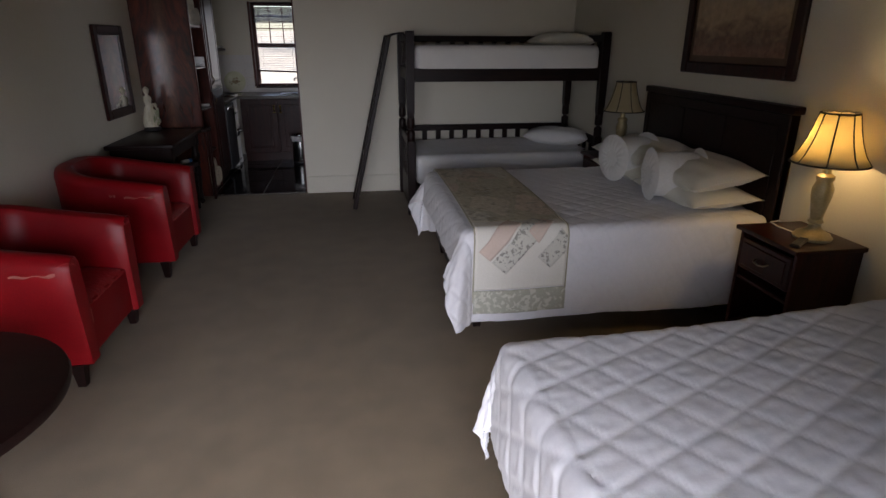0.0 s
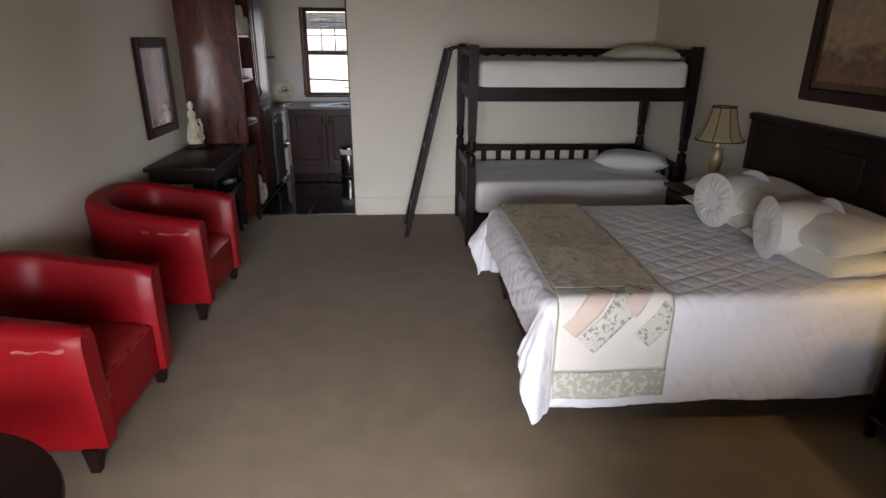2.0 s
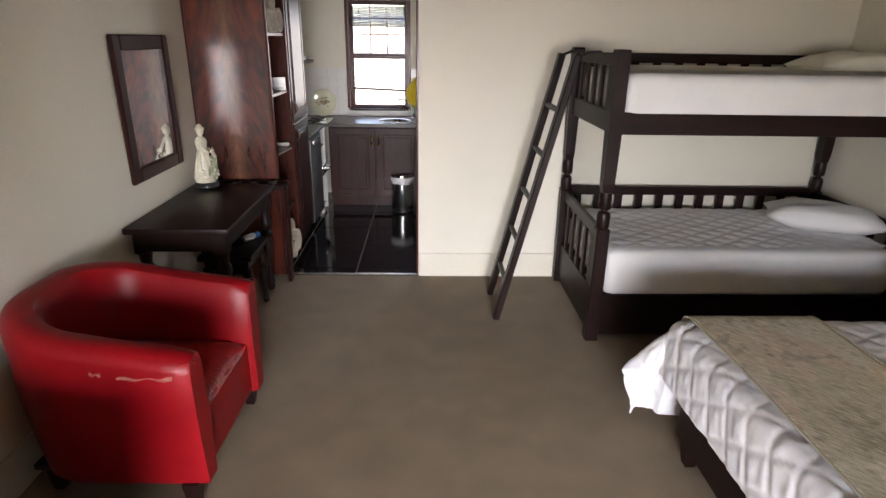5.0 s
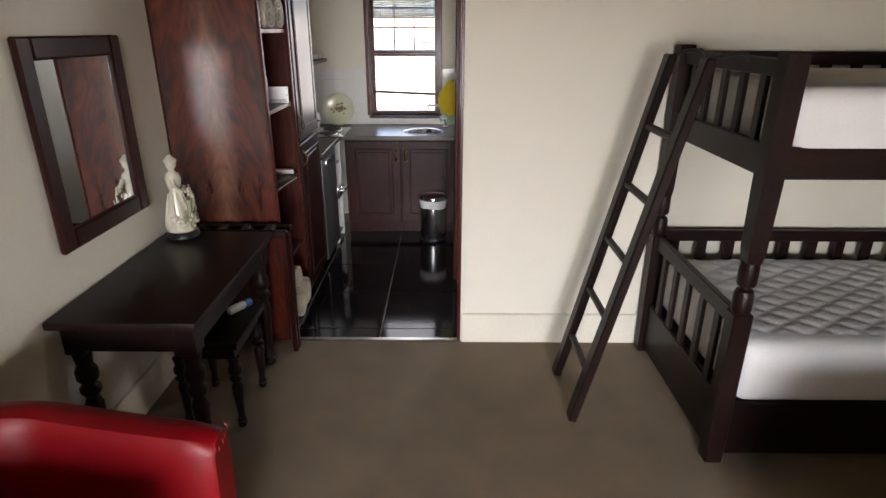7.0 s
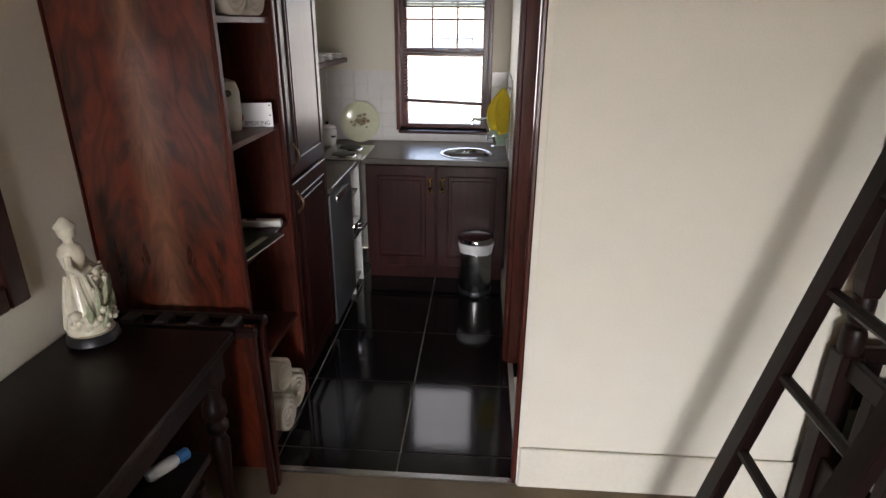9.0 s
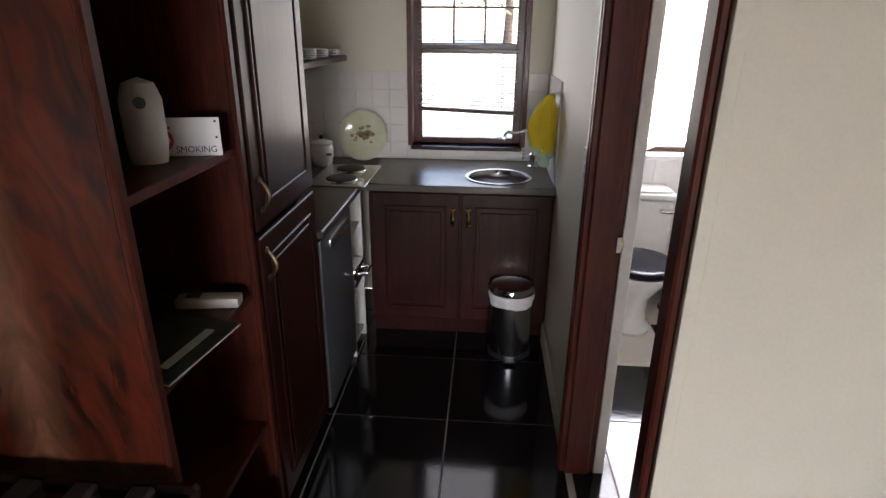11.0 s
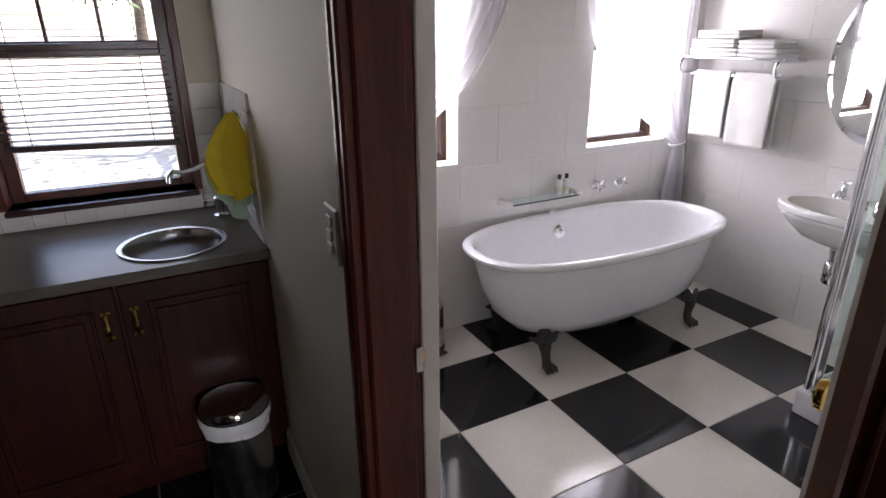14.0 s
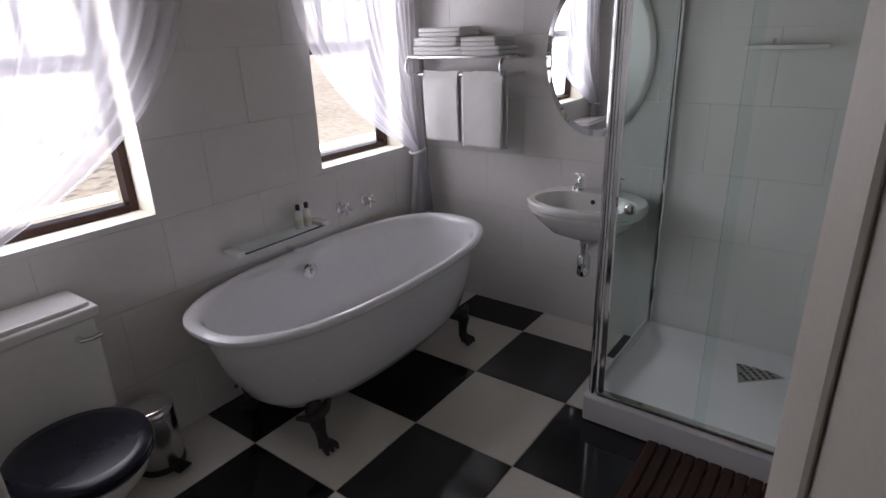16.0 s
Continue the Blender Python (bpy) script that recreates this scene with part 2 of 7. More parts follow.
M["bolster"] = surface("ivory_satin", (0.72, 0.70, 0.66), (0.80, 0.78, 0.74), 0.5, 9.0, 60, 0.3, stretch=(1, 1, 1), sheen=0.3)
M["runner"] = patchwork()
M["runner_cream"] = surface("cream_runner_cloth", (0.74, 0.71, 0.63), (0.80, 0.77, 0.69), 0.9, 8, 120, 0.3)
M["runner_sage"] = printed("sage_floral_border", (0.43, 0.43, 0.34), (0.70, 0.69, 0.60), 40, 0.54, 0.58)
M["runner_piping"] = surface("sage_piping_cloth", (0.34, 0.31, 0.21), (0.45, 0.42, 0.31), 0.9, 20, 160, 0.2)
M["runner_rose"] = surface("faded_rose_patch", (0.64, 0.51, 0.42), (0.70, 0.57, 0.48), 0.9, 12, 120, 0.3)
M["runner_print"] = printed("grey_floral_patch", (0.66, 0.64, 0.56), (0.20, 0.19, 0.16), 52, 0.56, 0.61)
M["paint"] = picture_paint()
M["mount"] = surface("dark_picture_mount", (0.10, 0.055, 0.03), (0.15, 0.09, 0.05), 0.5, 8, 100, 0.1)
M["white_tile"] = surface("white_glazed_tile", (0.76, 0.74, 0.72), (0.79, 0.775, 0.75), 0.16, 1.2, 30, 0.02, pieces=0.012)
M["floor_white"] = surface("cream_floor_tile", (0.62, 0.60, 0.54), (0.70, 0.68, 0.62), 0.13, 3.0, 60, 0.03, pieces=0.03)
M["floor_black"] = surface("black_floor_tile", (0.007, 0.007, 0.009), (0.014, 0.013, 0.015), 0.09, 4.0, 60, 0.03, pieces=0.1)
M["grout"] = surface("grey_grout", (0.30, 0.28, 0.25), (0.40, 0.38, 0.34), 0.9, 9, 90, 0.3)
M["grout_white"] = surface("pale_grout", (0.69, 0.675, 0.64), (0.74, 0.725, 0.69), 0.9, 9, 90, 0.3)
M["enamel"] = surface("white_enamel", (0.80, 0.80, 0.82), (0.84, 0.84, 0.86), 0.09, 2.0, 30, 0.01, coat=0.4)
M["ceramic"] = surface("white_ceramic", (0.78, 0.77, 0.75), (0.83, 0.82, 0.80), 0.1, 2.0, 30, 0.01, coat=0.4)
M["iron"] = surface("black_cast_iron", (0.012, 0.012, 0.013), (0.03, 0.028, 0.027), 0.5, 12, 90, 0.4)
M["chrome"] = surface("chrome", (0.72, 0.73, 0.75), (0.82, 0.83, 0.84), 0.09, 6, 60, 0.02, metal=1.0)
M["steel"] = surface("brushed_steel", (0.50, 0.50, 0.50), (0.62, 0.62, 0.61), 0.25, 6, 120, 0.06, metal=1.0)
M["brass"] = surface("polished_brass", (0.68, 0.46, 0.14), (0.80, 0.56, 0.2), 0.16, 8, 60, 0.05, metal=1.0)
M["pewter"] = surface("dull_bronze", (0.16, 0.11, 0.07), (0.28, 0.2, 0.13), 0.35, 20, 90, 0.2, metal=1.0)
M["door_paint"] = surface("ivory_door_paint", (0.66, 0.62, 0.55), (0.72, 0.68, 0.61), 0.35, 2, 80, 0.08)
M["counter"] = surface("grey_brown_laminate", (0.072, 0.06, 0.047), (0.095, 0.08, 0.063), 0.3, 8, 140, 0.06)
M["grey_metal"] = surface("grey_fridge_enamel", (0.07, 0.078, 0.088), (0.10, 0.108, 0.118), 0.35, 3, 90, 0.05)
M["grey_metal"].node_tree.nodes["Principled BSDF"].inputs["Specular IOR Level"].default_value = 0.25
M["white_board"] = surface("white_melamine", (0.68, 0.67, 0.64), (0.75, 0.74, 0.71), 0.4, 3, 60, 0.03)
M["black"] = surface("black_plastic", (0.012, 0.012, 0.013), (0.022, 0.022, 0.024), 0.4, 12, 120, 0.1)
M["seat"] = surface("midnight_toilet_seat", (0.010, 0.011, 0.022), (0.016, 0.017, 0.03), 0.2, 6, 60, 0.03)
M["seat"].node_tree.nodes["Principled BSDF"].inputs["Specular IOR Level"].default_value = 0.28
M["white_plastic"] = surface("white_plastic", (0.70, 0.68, 0.63), (0.77, 0.75, 0.70), 0.35, 6, 60, 0.03)
M["white_print"] = surface("white_sign_face", (0.78, 0.78, 0.78), (0.83, 0.83, 0.83), 0.3, 4, 60, 0.02)
M["red_print"] = surface("red_print", (0.55, 0.03, 0.03), (0.62, 0.05, 0.04), 0.4, 8, 60, 0.02)
M["towel"] = surface("white_terry_towel", (0.72, 0.71, 0.69), (0.80, 0.79, 0.77), 0.95, 10, 240, 0.9, distance=0.006, sheen=0.3)
M["towel_cream"] = surface("cream_terry_towel", (0.60, 0.53, 0.42), (0.68, 0.61, 0.5), 0.95, 10, 240, 0.9, distance=0.006, sheen=0.3)
M["yellow"] = surface("yellow_cloth", (0.70, 0.52, 0.02), (0.80, 0.62, 0.04), 0.85, 14, 160, 0.5)
M["teal"] = surface("pale_green_cloth", (0.40, 0.55, 0.42), (0.5, 0.64, 0.5), 0.85, 14, 160, 0.5)
M["porcelain"] = surface("ivory_porcelain", (0.62, 0.56, 0.42), (0.76, 0.71, 0.58), 0.2, 18, 60, 0.1, coat=0.4)
M["porcelain_green"] = surface("green_tinted_porcelain", (0.25, 0.30, 0.16), (0.55, 0.54, 0.4), 0.25, 24, 60, 0.1, coat=0.3)
M["plate"] = surface("cream_plate_glaze", (0.62, 0.64, 0.42), (0.74, 0.74, 0.58), 0.15, 10, 60, 0.03, coat=0.4)
M["plate_print"] = surface("brown_fruit_print", (0.16, 0.07, 0.04), (0.55, 0.5, 0.3), 0.2, 30, 90, 0.02)
M["blue"] = surface("blue_plastic", (0.03, 0.16, 0.42), (0.06, 0.22, 0.5), 0.35, 9, 60, 0.03)
M["amber"] = surface("amber_preserve", (0.35, 0.16, 0.04), (0.5, 0.28, 0.08), 0.2, 30, 60, 0.1)
M["paper"] = surface("magazine_cover", (0.03, 0.035, 0.03), (0.10, 0.11, 0.08), 0.3, 12, 60, 0.02)
M["paper_edge"] = surface("page_edges", (0.55, 0.53, 0.48), (0.66, 0.64, 0.58), 0.8, 40, 200, 0.2)
M["brown_slat"] = wood("dark_brown_slats", (0.018, 0.007, 0.005), (0.05, 0.02, 0.013), 0.4, (1.2, 14, 14))
M["strap"] = surface("woven_strap", (0.02, 0.017, 0.016), (0.05, 0.042, 0.038), 0.8, 30, 200, 0.4)
M["lampgold"] = surface("antique_gold_lamp", (0.42, 0.34, 0.17), (0.58, 0.48, 0.27), 0.35, 14, 90, 0.15, metal=0.3)
M["ground"] = surface("pale_dry_earth", (0.48, 0.42, 0.33), (0.66, 0.60, 0.49), 0.95, 0.6, 9, 0.5, distance=0.05, grain=0.3)
M["leaf"] = surface("leaf", (0.035, 0.07, 0.02), (0.10, 0.15, 0.05), 0.6, 3, 30, 0.1)
M["bark"] = surface("bark", (0.07, 0.05, 0.035), (0.15, 0.11, 0.08), 0.9, 5, 40, 0.6, distance=0.02, grain=0.3)
M["glass"] = glass("window_glass")
M["shower_glass"] = glass("shower_glass", (0.90, 0.97, 0.945))
M["clear"] = glass("shelf_glass", (0.86, 0.95, 0.92), 0.02)
M["mirror"] = surface("mirror_silver", (0.84, 0.86, 0.86), (0.87, 0.89, 0.89), 0.015, 2, 30, 0.0, metal=1.0)


def sheer():
    m, nt, bs, co = start("sheer_voile")
    n = noise_node(nt, co, 300, 2)
    nt.links.new(ramp2(nt, n, (0.78, 0.76, 0.80), (0.88, 0.87, 0.90)), bs.inputs["Base Color"])
    bs.inputs["Roughness"].default_value = 0.9
    tr, tl, mx, m2 = (nt.nodes.new(k) for k in ("ShaderNodeBsdfTransparent", "ShaderNodeBsdfTranslucent", "ShaderNodeMixShader", "ShaderNodeMixShader"))
    tl.inputs[0].default_value = (0.85, 0.84, 0.88, 1)
    nt.links.new(bs.outputs[0], mx.inputs[1])
    nt.links.new(tl.outputs[0], mx.inputs[2])
    mx.inputs[0].default_value = 0.55
    nt.links.new(mx.outputs[0], m2.inputs[1])
    nt.links.new(tr.outputs[0], m2.inputs[2])
    m2.inputs[0].default_value = 0.55
    nt.links.new(m2.outputs[0], nt.nodes["Material Output"].inputs[0])
    return m


def lamp_shade():
    m, nt, bs, co = start("cream_lamp_shade")
    n = noise_node(nt, co, 220, 2, (1, 1, 3))
    nt.links.new(ramp2(nt, n, (0.60, 0.50, 0.30), (0.72, 0.62, 0.40)), bs.inputs["Base Color"])
    bs.inputs["Roughness"].default_value = 0.8
    tl, mx = nt.nodes.new("ShaderNodeBsdfTranslucent"), nt.nodes.new("ShaderNodeMixShader")
    tl.inputs[0].default_value = (0.85, 0.75, 0.48, 1)
    mx.inputs[0].default_value = 0.5
    nt.links.new(bs.outputs[0], mx.inputs[1])
    nt.links.new(tl.outputs[0], mx.inputs[2])
    nt.links.new(mx.outputs[0], nt.nodes["Material Output"].inputs[0])
    return m


M["sheer"], M["shade"] = sheer(), lamp_shade()


# ---- shape helpers ----
def thing(name, at=(0, 0, 0), turn=0.0, label="", category="", group="", kind=""):
    ob = new(name)
    ob.empty_display_size = 0.1
    ob.matrix_world = pose(*at, 0, 0, turn)
    return tagged(ob, label, category, group, kind)


def part(name, bm, material, parent=None, label="", smooth=False):
    """Links a bmesh as one mesh object under a thing or a part."""
    me = bpy.data.meshes.new(name)
    bmesh.ops.recalc_face_normals(bm, faces=bm.faces)
    bm.to_mesh(me)
    bm.free()
    if smooth:
        me.shade_smooth()
        try:
            me.set_sharp_from_angle(angle=radians(42))
        except AttributeError:
            pass
    me.materials.append(M[material])
    ob = new(name, me)
    ob.parent = parent
    return tagged(ob, label)


def box_bm(lo, hi, bevel=0.004, bm=None, m=None, seg=1):
    bm = bm or bmesh.new()
    c = [(a + b) / 2 for a, b in zip(lo, hi)]
    s = [abs(b - a) for a, b in zip(lo, hi)]
    mat = Matrix.Translation(c) @ Matrix.Diagonal((*s, 1))
    got = bmesh.ops.create_cube(bm, size=1.0, matrix=(m @ mat) if m else mat)
    if bevel:
        edges = list({e for v in got["verts"] for e in v.link_edges})
        bmesh.ops.bevel(bm, geom=edges, offset=min(bevel, min(s) * 0.45), segments=seg, affect="EDGES", profile=0.6)
    return bm


def box(name, lo, hi, material, parent=None, bevel=0.004, label="", m=None, seg=1):
    return part(name, box_bm(lo, hi, bevel, None, m, seg), material, parent, label, seg > 1)


def lathe_bm(profile, n=24, centre=(0, 0), bm=None, sx=1.0, sy=1.0, m=None):
    """A turned shape: (radius, height) pairs from bottom to top."""
    bm = bm or bmesh.new()
    rings = []
    for r, z in profile:
        ring = []
        for i in range(n):
            a = 2 * math.pi * i / n
            v = Vector((centre[0] + r * sx * math.cos(a), centre[1] + r * sy * math.sin(a), z))
            ring.append(bm.verts.new(m @ v if m else v))
        rings.append(ring)
    for a, b in zip(rings, rings[1:]):
        for i in range(n):
            bm.faces.new((a[i], a[(i + 1) % n], b[(i + 1) % n], b[i]))
    bm.faces.new(rings[0][::-1])
    bm.faces.new(rings[-1])
    return bm


def tube_bm(points, radius, n=10, bm=None, closed=False):
    bm = bm or bmesh.new()
    pts = [Vector(p) for p in points]
    radii = radius if isinstance(radius, (list, tuple)) else [radius] * len(pts)
    rings, up = [], Vector((0, 0, 1))
    side = None
    for i, p in enumerate(pts):
        a = pts[i - 1] if i or closed else p
        b = pts[(i + 1) % len(pts)] if i + 1 < len(pts) or closed else p
        d = (b - a).normalized()
        if side is None:
            side = d.cross(up) if abs(d.z) < 0.95 else d.cross(Vector((1, 0, 0)))
        side = (side - d * side.dot(d)).normalized()
        w = d.cross(side)
        rings.append([bm.verts.new(p + radii[i] * (math.cos(2 * math.pi * k / n) * side + math.sin(2 * math.pi * k / n) * w)) for k in range(n)])
    pairs = list(zip(rings, rings[1:])) + ([(rings[-1], rings[0])] if closed else [])
    for a, b in pairs:
        for k in range(n):
            bm.faces.new((a[k], a[(k + 1) % n], b[(k + 1) % n], b[k]))
    if not closed:
        bm.faces.new(rings[0][::-1])
        bm.faces.new(rings[-1])
    return bm


def arc(c, r, a0, a1, n, plane="xy", h=0.0):
    out = []
    for i in range(n + 1):
        a = radians(a0 + (a1 - a0) * i / n)
        u, v = c[0] + r * math.cos(a), c[1] + r * math.sin(a)
        out.append({"xy": (u, v, h), "xz": (u, h, v), "yz": (h, u, v)}[plane])
    return out


def grid_bm(nu, nv, fn, bm=None, wrap=False):
    """A sheet of nu by nv points, fn(u, v) for u and v from 0 to 1."""
    bm = bm or bmesh.new()
    vs = [[bm.verts.new(fn(i / (nu - 1) if not wrap else i / nu, j / (nv - 1))) for j in range(nv)] for i in range(nu)]
    for i in range(nu if wrap else nu - 1):
        for j in range(nv - 1):
            bm.faces.new((vs[i][j], vs[(i + 1) % nu][j], vs[(i + 1) % nu][j + 1], vs[i][j + 1]))
    return bm


def thick(ob, t, offset=-1.0):
    m = ob.modifiers.new("thickness", "SOLIDIFY")
    m.thickness, m.offset = t, offset
    return ob


def pillow_bm(lx, ly, h, seed=0, n=26):
    """A stuffed pillow: full in the middle, thin seams, pulled corners."""
    rnd = random.Random(seed)
    ph = [rnd.uniform(0, 6.28) for _ in range(6)]

    def side(sign):
        def fn(u, v):
            a, b = 2 * u - 1, 2 * v - 1
            body = max(0.0, (1 - abs(a) ** 2.6) * (1 - abs(b) ** 2.6)) ** 0.55
            pinch = 1 - 0.07 * (1 - abs(a) ** 2) * abs(b) ** 6 - 0.07 * (1 - abs(b) ** 2) * abs(a) ** 6
            z = 0.5 * h + sign * 0.5 * h * body * (1 + 0.10 * math.sin(5 * a + ph[0]) * math.sin(4 * b + ph[1]) + 0.05 * math.sin(11 * a + 5 * b + ph[2]))
            x = 0.5 * lx * a * (1 - 0.09 * (1 - abs(a)) * 0 - 0.06 * (1 - b * b) * abs(a) ** 4) * pinch
            y = 0.5 * ly * b * (1 - 0.06 * (1 - a * a) * abs(b) ** 4)
            if sign < 0:
                z = max(z, 0.12 * h * (1 - body))
            return (x, y, z)
        return fn
    bm = grid_bm(n, n, side(1))
    grid_bm(n, n, side(-1), bm)
    bmesh.ops.remove_doubles(bm, verts=bm.verts, dist=0.0005)
    return bm


def letters(text, size, material, parent, m, name="lettering", depth=0.0006, align="LEFT"):
    cu = bpy.data.curves.new(name, "FONT")
    cu.body, cu.size, cu.extrude, cu.align_x = text, size, depth, align
    tmp = bpy.data.objects.new(name, cu)
    scene.collection.objects.link(tmp)
    me = bpy.data.meshes.new_from_object(tmp.evaluated_get(bpy.context.evaluated_depsgraph_get()))
    bpy.data.objects.remove(tmp)
    me.transform(m)
    me.materials.clear()
    me.materials.append(M[material])
    ob = new(name, me)
    ob.parent = parent
    return ob


# ---- the plan ----
XL, XR = -1.49, 2.93            # bedroom side walls
YS, YB = -1.05, 5.95             # bedroom end walls
YW = 8.43                       # window wall of kitchen and bathroom
XK, XP = 0.03, 0.162             # wall between kitchen and bathroom
XBR = 2.78                      # bathroom's far side wall
YBS = 6.03                      # bathroom's near wall
TOP = 2.6
WIN = {"window_kitchen": (-0.76, -0.12, 0.955, 2.06), "window_bath_west": (0.47, 1.105, 0.925, 2.06), "window_bath_east": (1.945, 2.56, 0.925, 2.06)}
DOOR0, DOOR1, DOORH = 6.042, 6.83, 2.05
GL0, GL1 = -1.25, 1.05            # glazed doors behind the walk


def wall(name, lo, hi, label, material="wall"):
    return tagged(box(name, lo, hi, material, None, 0.0), label, "wall", kind="structure")


def wall_with_openings(name, x0, x1, y0, y1, openings, label, material="wall"):
    """A wall along x from x0 to x1 with rectangular openings (a, b, z0, z1) cut through it."""
    bm = bmesh.new()
    last = x0
    for a, b, z0, z1 in openings:
        box_bm((last, y0, 0), (a, y1, TOP), 0, bm)
        if z0 > 0:
            box_bm((a, y0, 0), (b, y1, z0), 0, bm)
        box_bm((a, y0, z1), (b, y1, TOP), 0, bm)
        last = b
    box_bm((last, y0, 0), (x1, y1, TOP), 0, bm)
    return tagged(part(name, bm, material), label, "wall", kind="structure")


tagged(box("floor", (XL - 0.15, YS - 0.15, -0.12), (XR + 0.15, YB + 0.005, 0.0), "carpet", None, 0), "beige-brown cut pile carpet on the bedroom floor", "carpet", kind="structure")
tagged(box("ceiling", (XL - 0.15, YS - 0.15, TOP), (XR + 0.15, YW + 0.2, TOP + 0.12), "ceiling", None, 0), "plain honey brown timber ceiling", "ceiling", kind="structure")
wall("wall_west", (XL - 0.15, YS - 0.15, -0.12), (XL, YW + 0.2, TOP), "cream painted wall behind the red armchairs")
wall("wall_east", (XR, YS - 0.15, -0.12), (XR + 0.15, YB, TOP), "cream painted wall behind the headboards")
wall("wall_bunk", (XK, YB, -0.12), (XR + 0.15, YBS, TOP), "cream painted wall behind the bunk bed")
wall_with_openings("wall_south", XL, XR, YS - 0.15, YS, [(GL0, GL1, 0.02, 2.15)], "cream painted wall with the glazed garden doors")
wall_with_openings("wall_window", XL, XR, YW, YW + 0.2, sorted(WIN.values()), "painted wall with the kitchen and bathroom windows")
bm = box_bm((XK, DOOR1 + 0.022, -0.12), (XP, YW, TOP), 0)
box_bm((XK, YBS, DOORH), (XP, DOOR1 + 0.022, TOP), 0, bm)
tagged(part("wall_partition", bm, "wall"), "cream painted wall between kitchen and bathroom with a doorway", "wall", kind="structure")
wall("wall_bath_east", (XBR, YBS, -0.12), (XR + 0.15, YW, TOP), "white tiled bathroom wall behind the basin", "grout_white")


def skirting(name, lo, hi):
    bm = box_bm(lo, hi, 0.005)
    tagged(part(name, bm, "skirting"), "cream painted wooden skirting board", "skirting board", kind="structure")


SK = 0.185
skirting("baseboard_bunk", (XK + 0.002, YB - 0.016, 0), (XR - 0.017, YB - 0.001, SK))
skirting("baseboard_west", (XL + 0.001, YS, 0), (XL + 0.016, 5.92, SK))
skirting("baseboard_east", (XR - 0.016, YS, 0), (XR - 0.001, YB, SK))
skirting("baseboard_partition", (XK - 0.016, 6.88, 0), (XK - 0.001, 7.84, 0.11))
tagged(box("trim_threshold", (-0.93, YB - 0.012, 0.0), (XK, YB + 0.022, 0.012), "steel", None, 0.004), "thin metal strip between carpet and kitchen tiles", "threshold", kind="structure")


# ---- windows and doors ----
def window(name, a, b, z0, z1, label, frame_mat="jamb", blind=False):
    w = thing(name, ((a + b) / 2, YW, z0), 0, label, "window", kind="structure")
    h, k = z1 - z0, (b - a) / 2
    yd = 0.11                                   # depth of the frame behind the wall's face
    f = 0.045 if frame_mat == "jamb" else 0.03
    for n, lo, hi in (("frame_side", (-k, yd, 0), (-k + f, yd + 0.06, h)), ("frame_side", (k - f, yd, 0), (k, yd + 0.06, h)), ("frame_top", (-k + f, yd, h - f), (k - f, yd + 0.06, h)), ("frame_bottom", (-k + f, yd, 0), (k - f, yd + 0.06, 0.03)), ("transom", (-k + f, yd - 0.004, 0.52), (k - f, yd + 0.055, 0.575))):
        box(n, lo, hi, frame_mat, w, 0.004)
    for lo, hi in (((-k + f, yd + 0.028, 0.03), (k - f, yd + 0.033, 0.52)), ((-k + f, yd + 0.028, 0.575), (k - f, yd + 0.033, h - f))):
        g = box("pane", lo, hi, "glass", w, 0)
        g.visible_shadow = False
    for i in (-1, 1):
        box("glazing_bar", (i * 0.09 - 0.006, yd + 0.015, 0.575), (i * 0.09 + 0.006, yd + 0.045, h - f), frame_mat, w, 0.002)
    for i in (0.76, 0.92):
        box("glazing_bar", (-k + f, yd + 0.017, i), (k - f, yd + 0.043, i + 0.012), frame_mat, w, 0.002)
    return w


for n, (a, b, z0, z1) in WIN.items():
    window(n, a, b, z0, z1, "dark red-brown wooden sash window in a deep plastered reveal", "jamb" if n == "window_kitchen" else "cabinet")
a, b, z0, z1 = WIN["window_kitchen"]
box("window_sill", (-0.328, -0.035, -0.020), (0.328, 0.11, 0.0), "cabinet", bpy.data.objects["window_kitchen"], 0.005, "dark wooden sill")
part("reveal_lining", box_bm((-0.345, -0.012, 0.0), (-0.318, 0.11, z1 - z0), 0.003, box_bm((0.318, -0.012, 0.0), (0.345, 0.11, z1 - z0), 0.003)), "jamb", bpy.data.objects["window_kitchen"])
bl = thing("venetian_blind", ((a + b) / 2, YW + 0.055, z0), 0, "brown wooden venetian blind half lowered over the kitchen window", "blind")
k = (b - a) / 2 - 0.03
box("head_rail", (-k, -0.02, z1 - z0 - 0.05), (k, 0.02, z1 - z0 - 0.005), "cabinet", bl)
slat_me = None
zz = z1 - z0 - 0.07
i = 0
while zz > 0.215:
    tight = zz > 0.84
    if slat_me is None:
        s = box("slat", (-k, -0.019, -0.001), (k, 0.019, 0.001), "cabinet", bl, 0)
        slat_me = s.data
    else:
        s = new("slat", slat_me)
        s.parent = bl
    s.matrix_basis = pose(0, 0, zz, 22 if tight else 2, 0.0 if zz > 0.3 else 1.5, 0)
    zz -= 0.017 if tight else 0.024
    i += 1
box("bottom_rail", (-k, -0.02, -0.011), (k, 0.02, 0.011), "cabinet", bl, 0.003, "", pose(0, 0, 0.2, 0, 2.2, 0))
for x in (-0.2, 0.2):
    part("cord", tube_bm([(x, -0.02, 0.2), (x, -0.02, z1 - z0 - 0.02)], 0.0015, 5), "strap", bl)

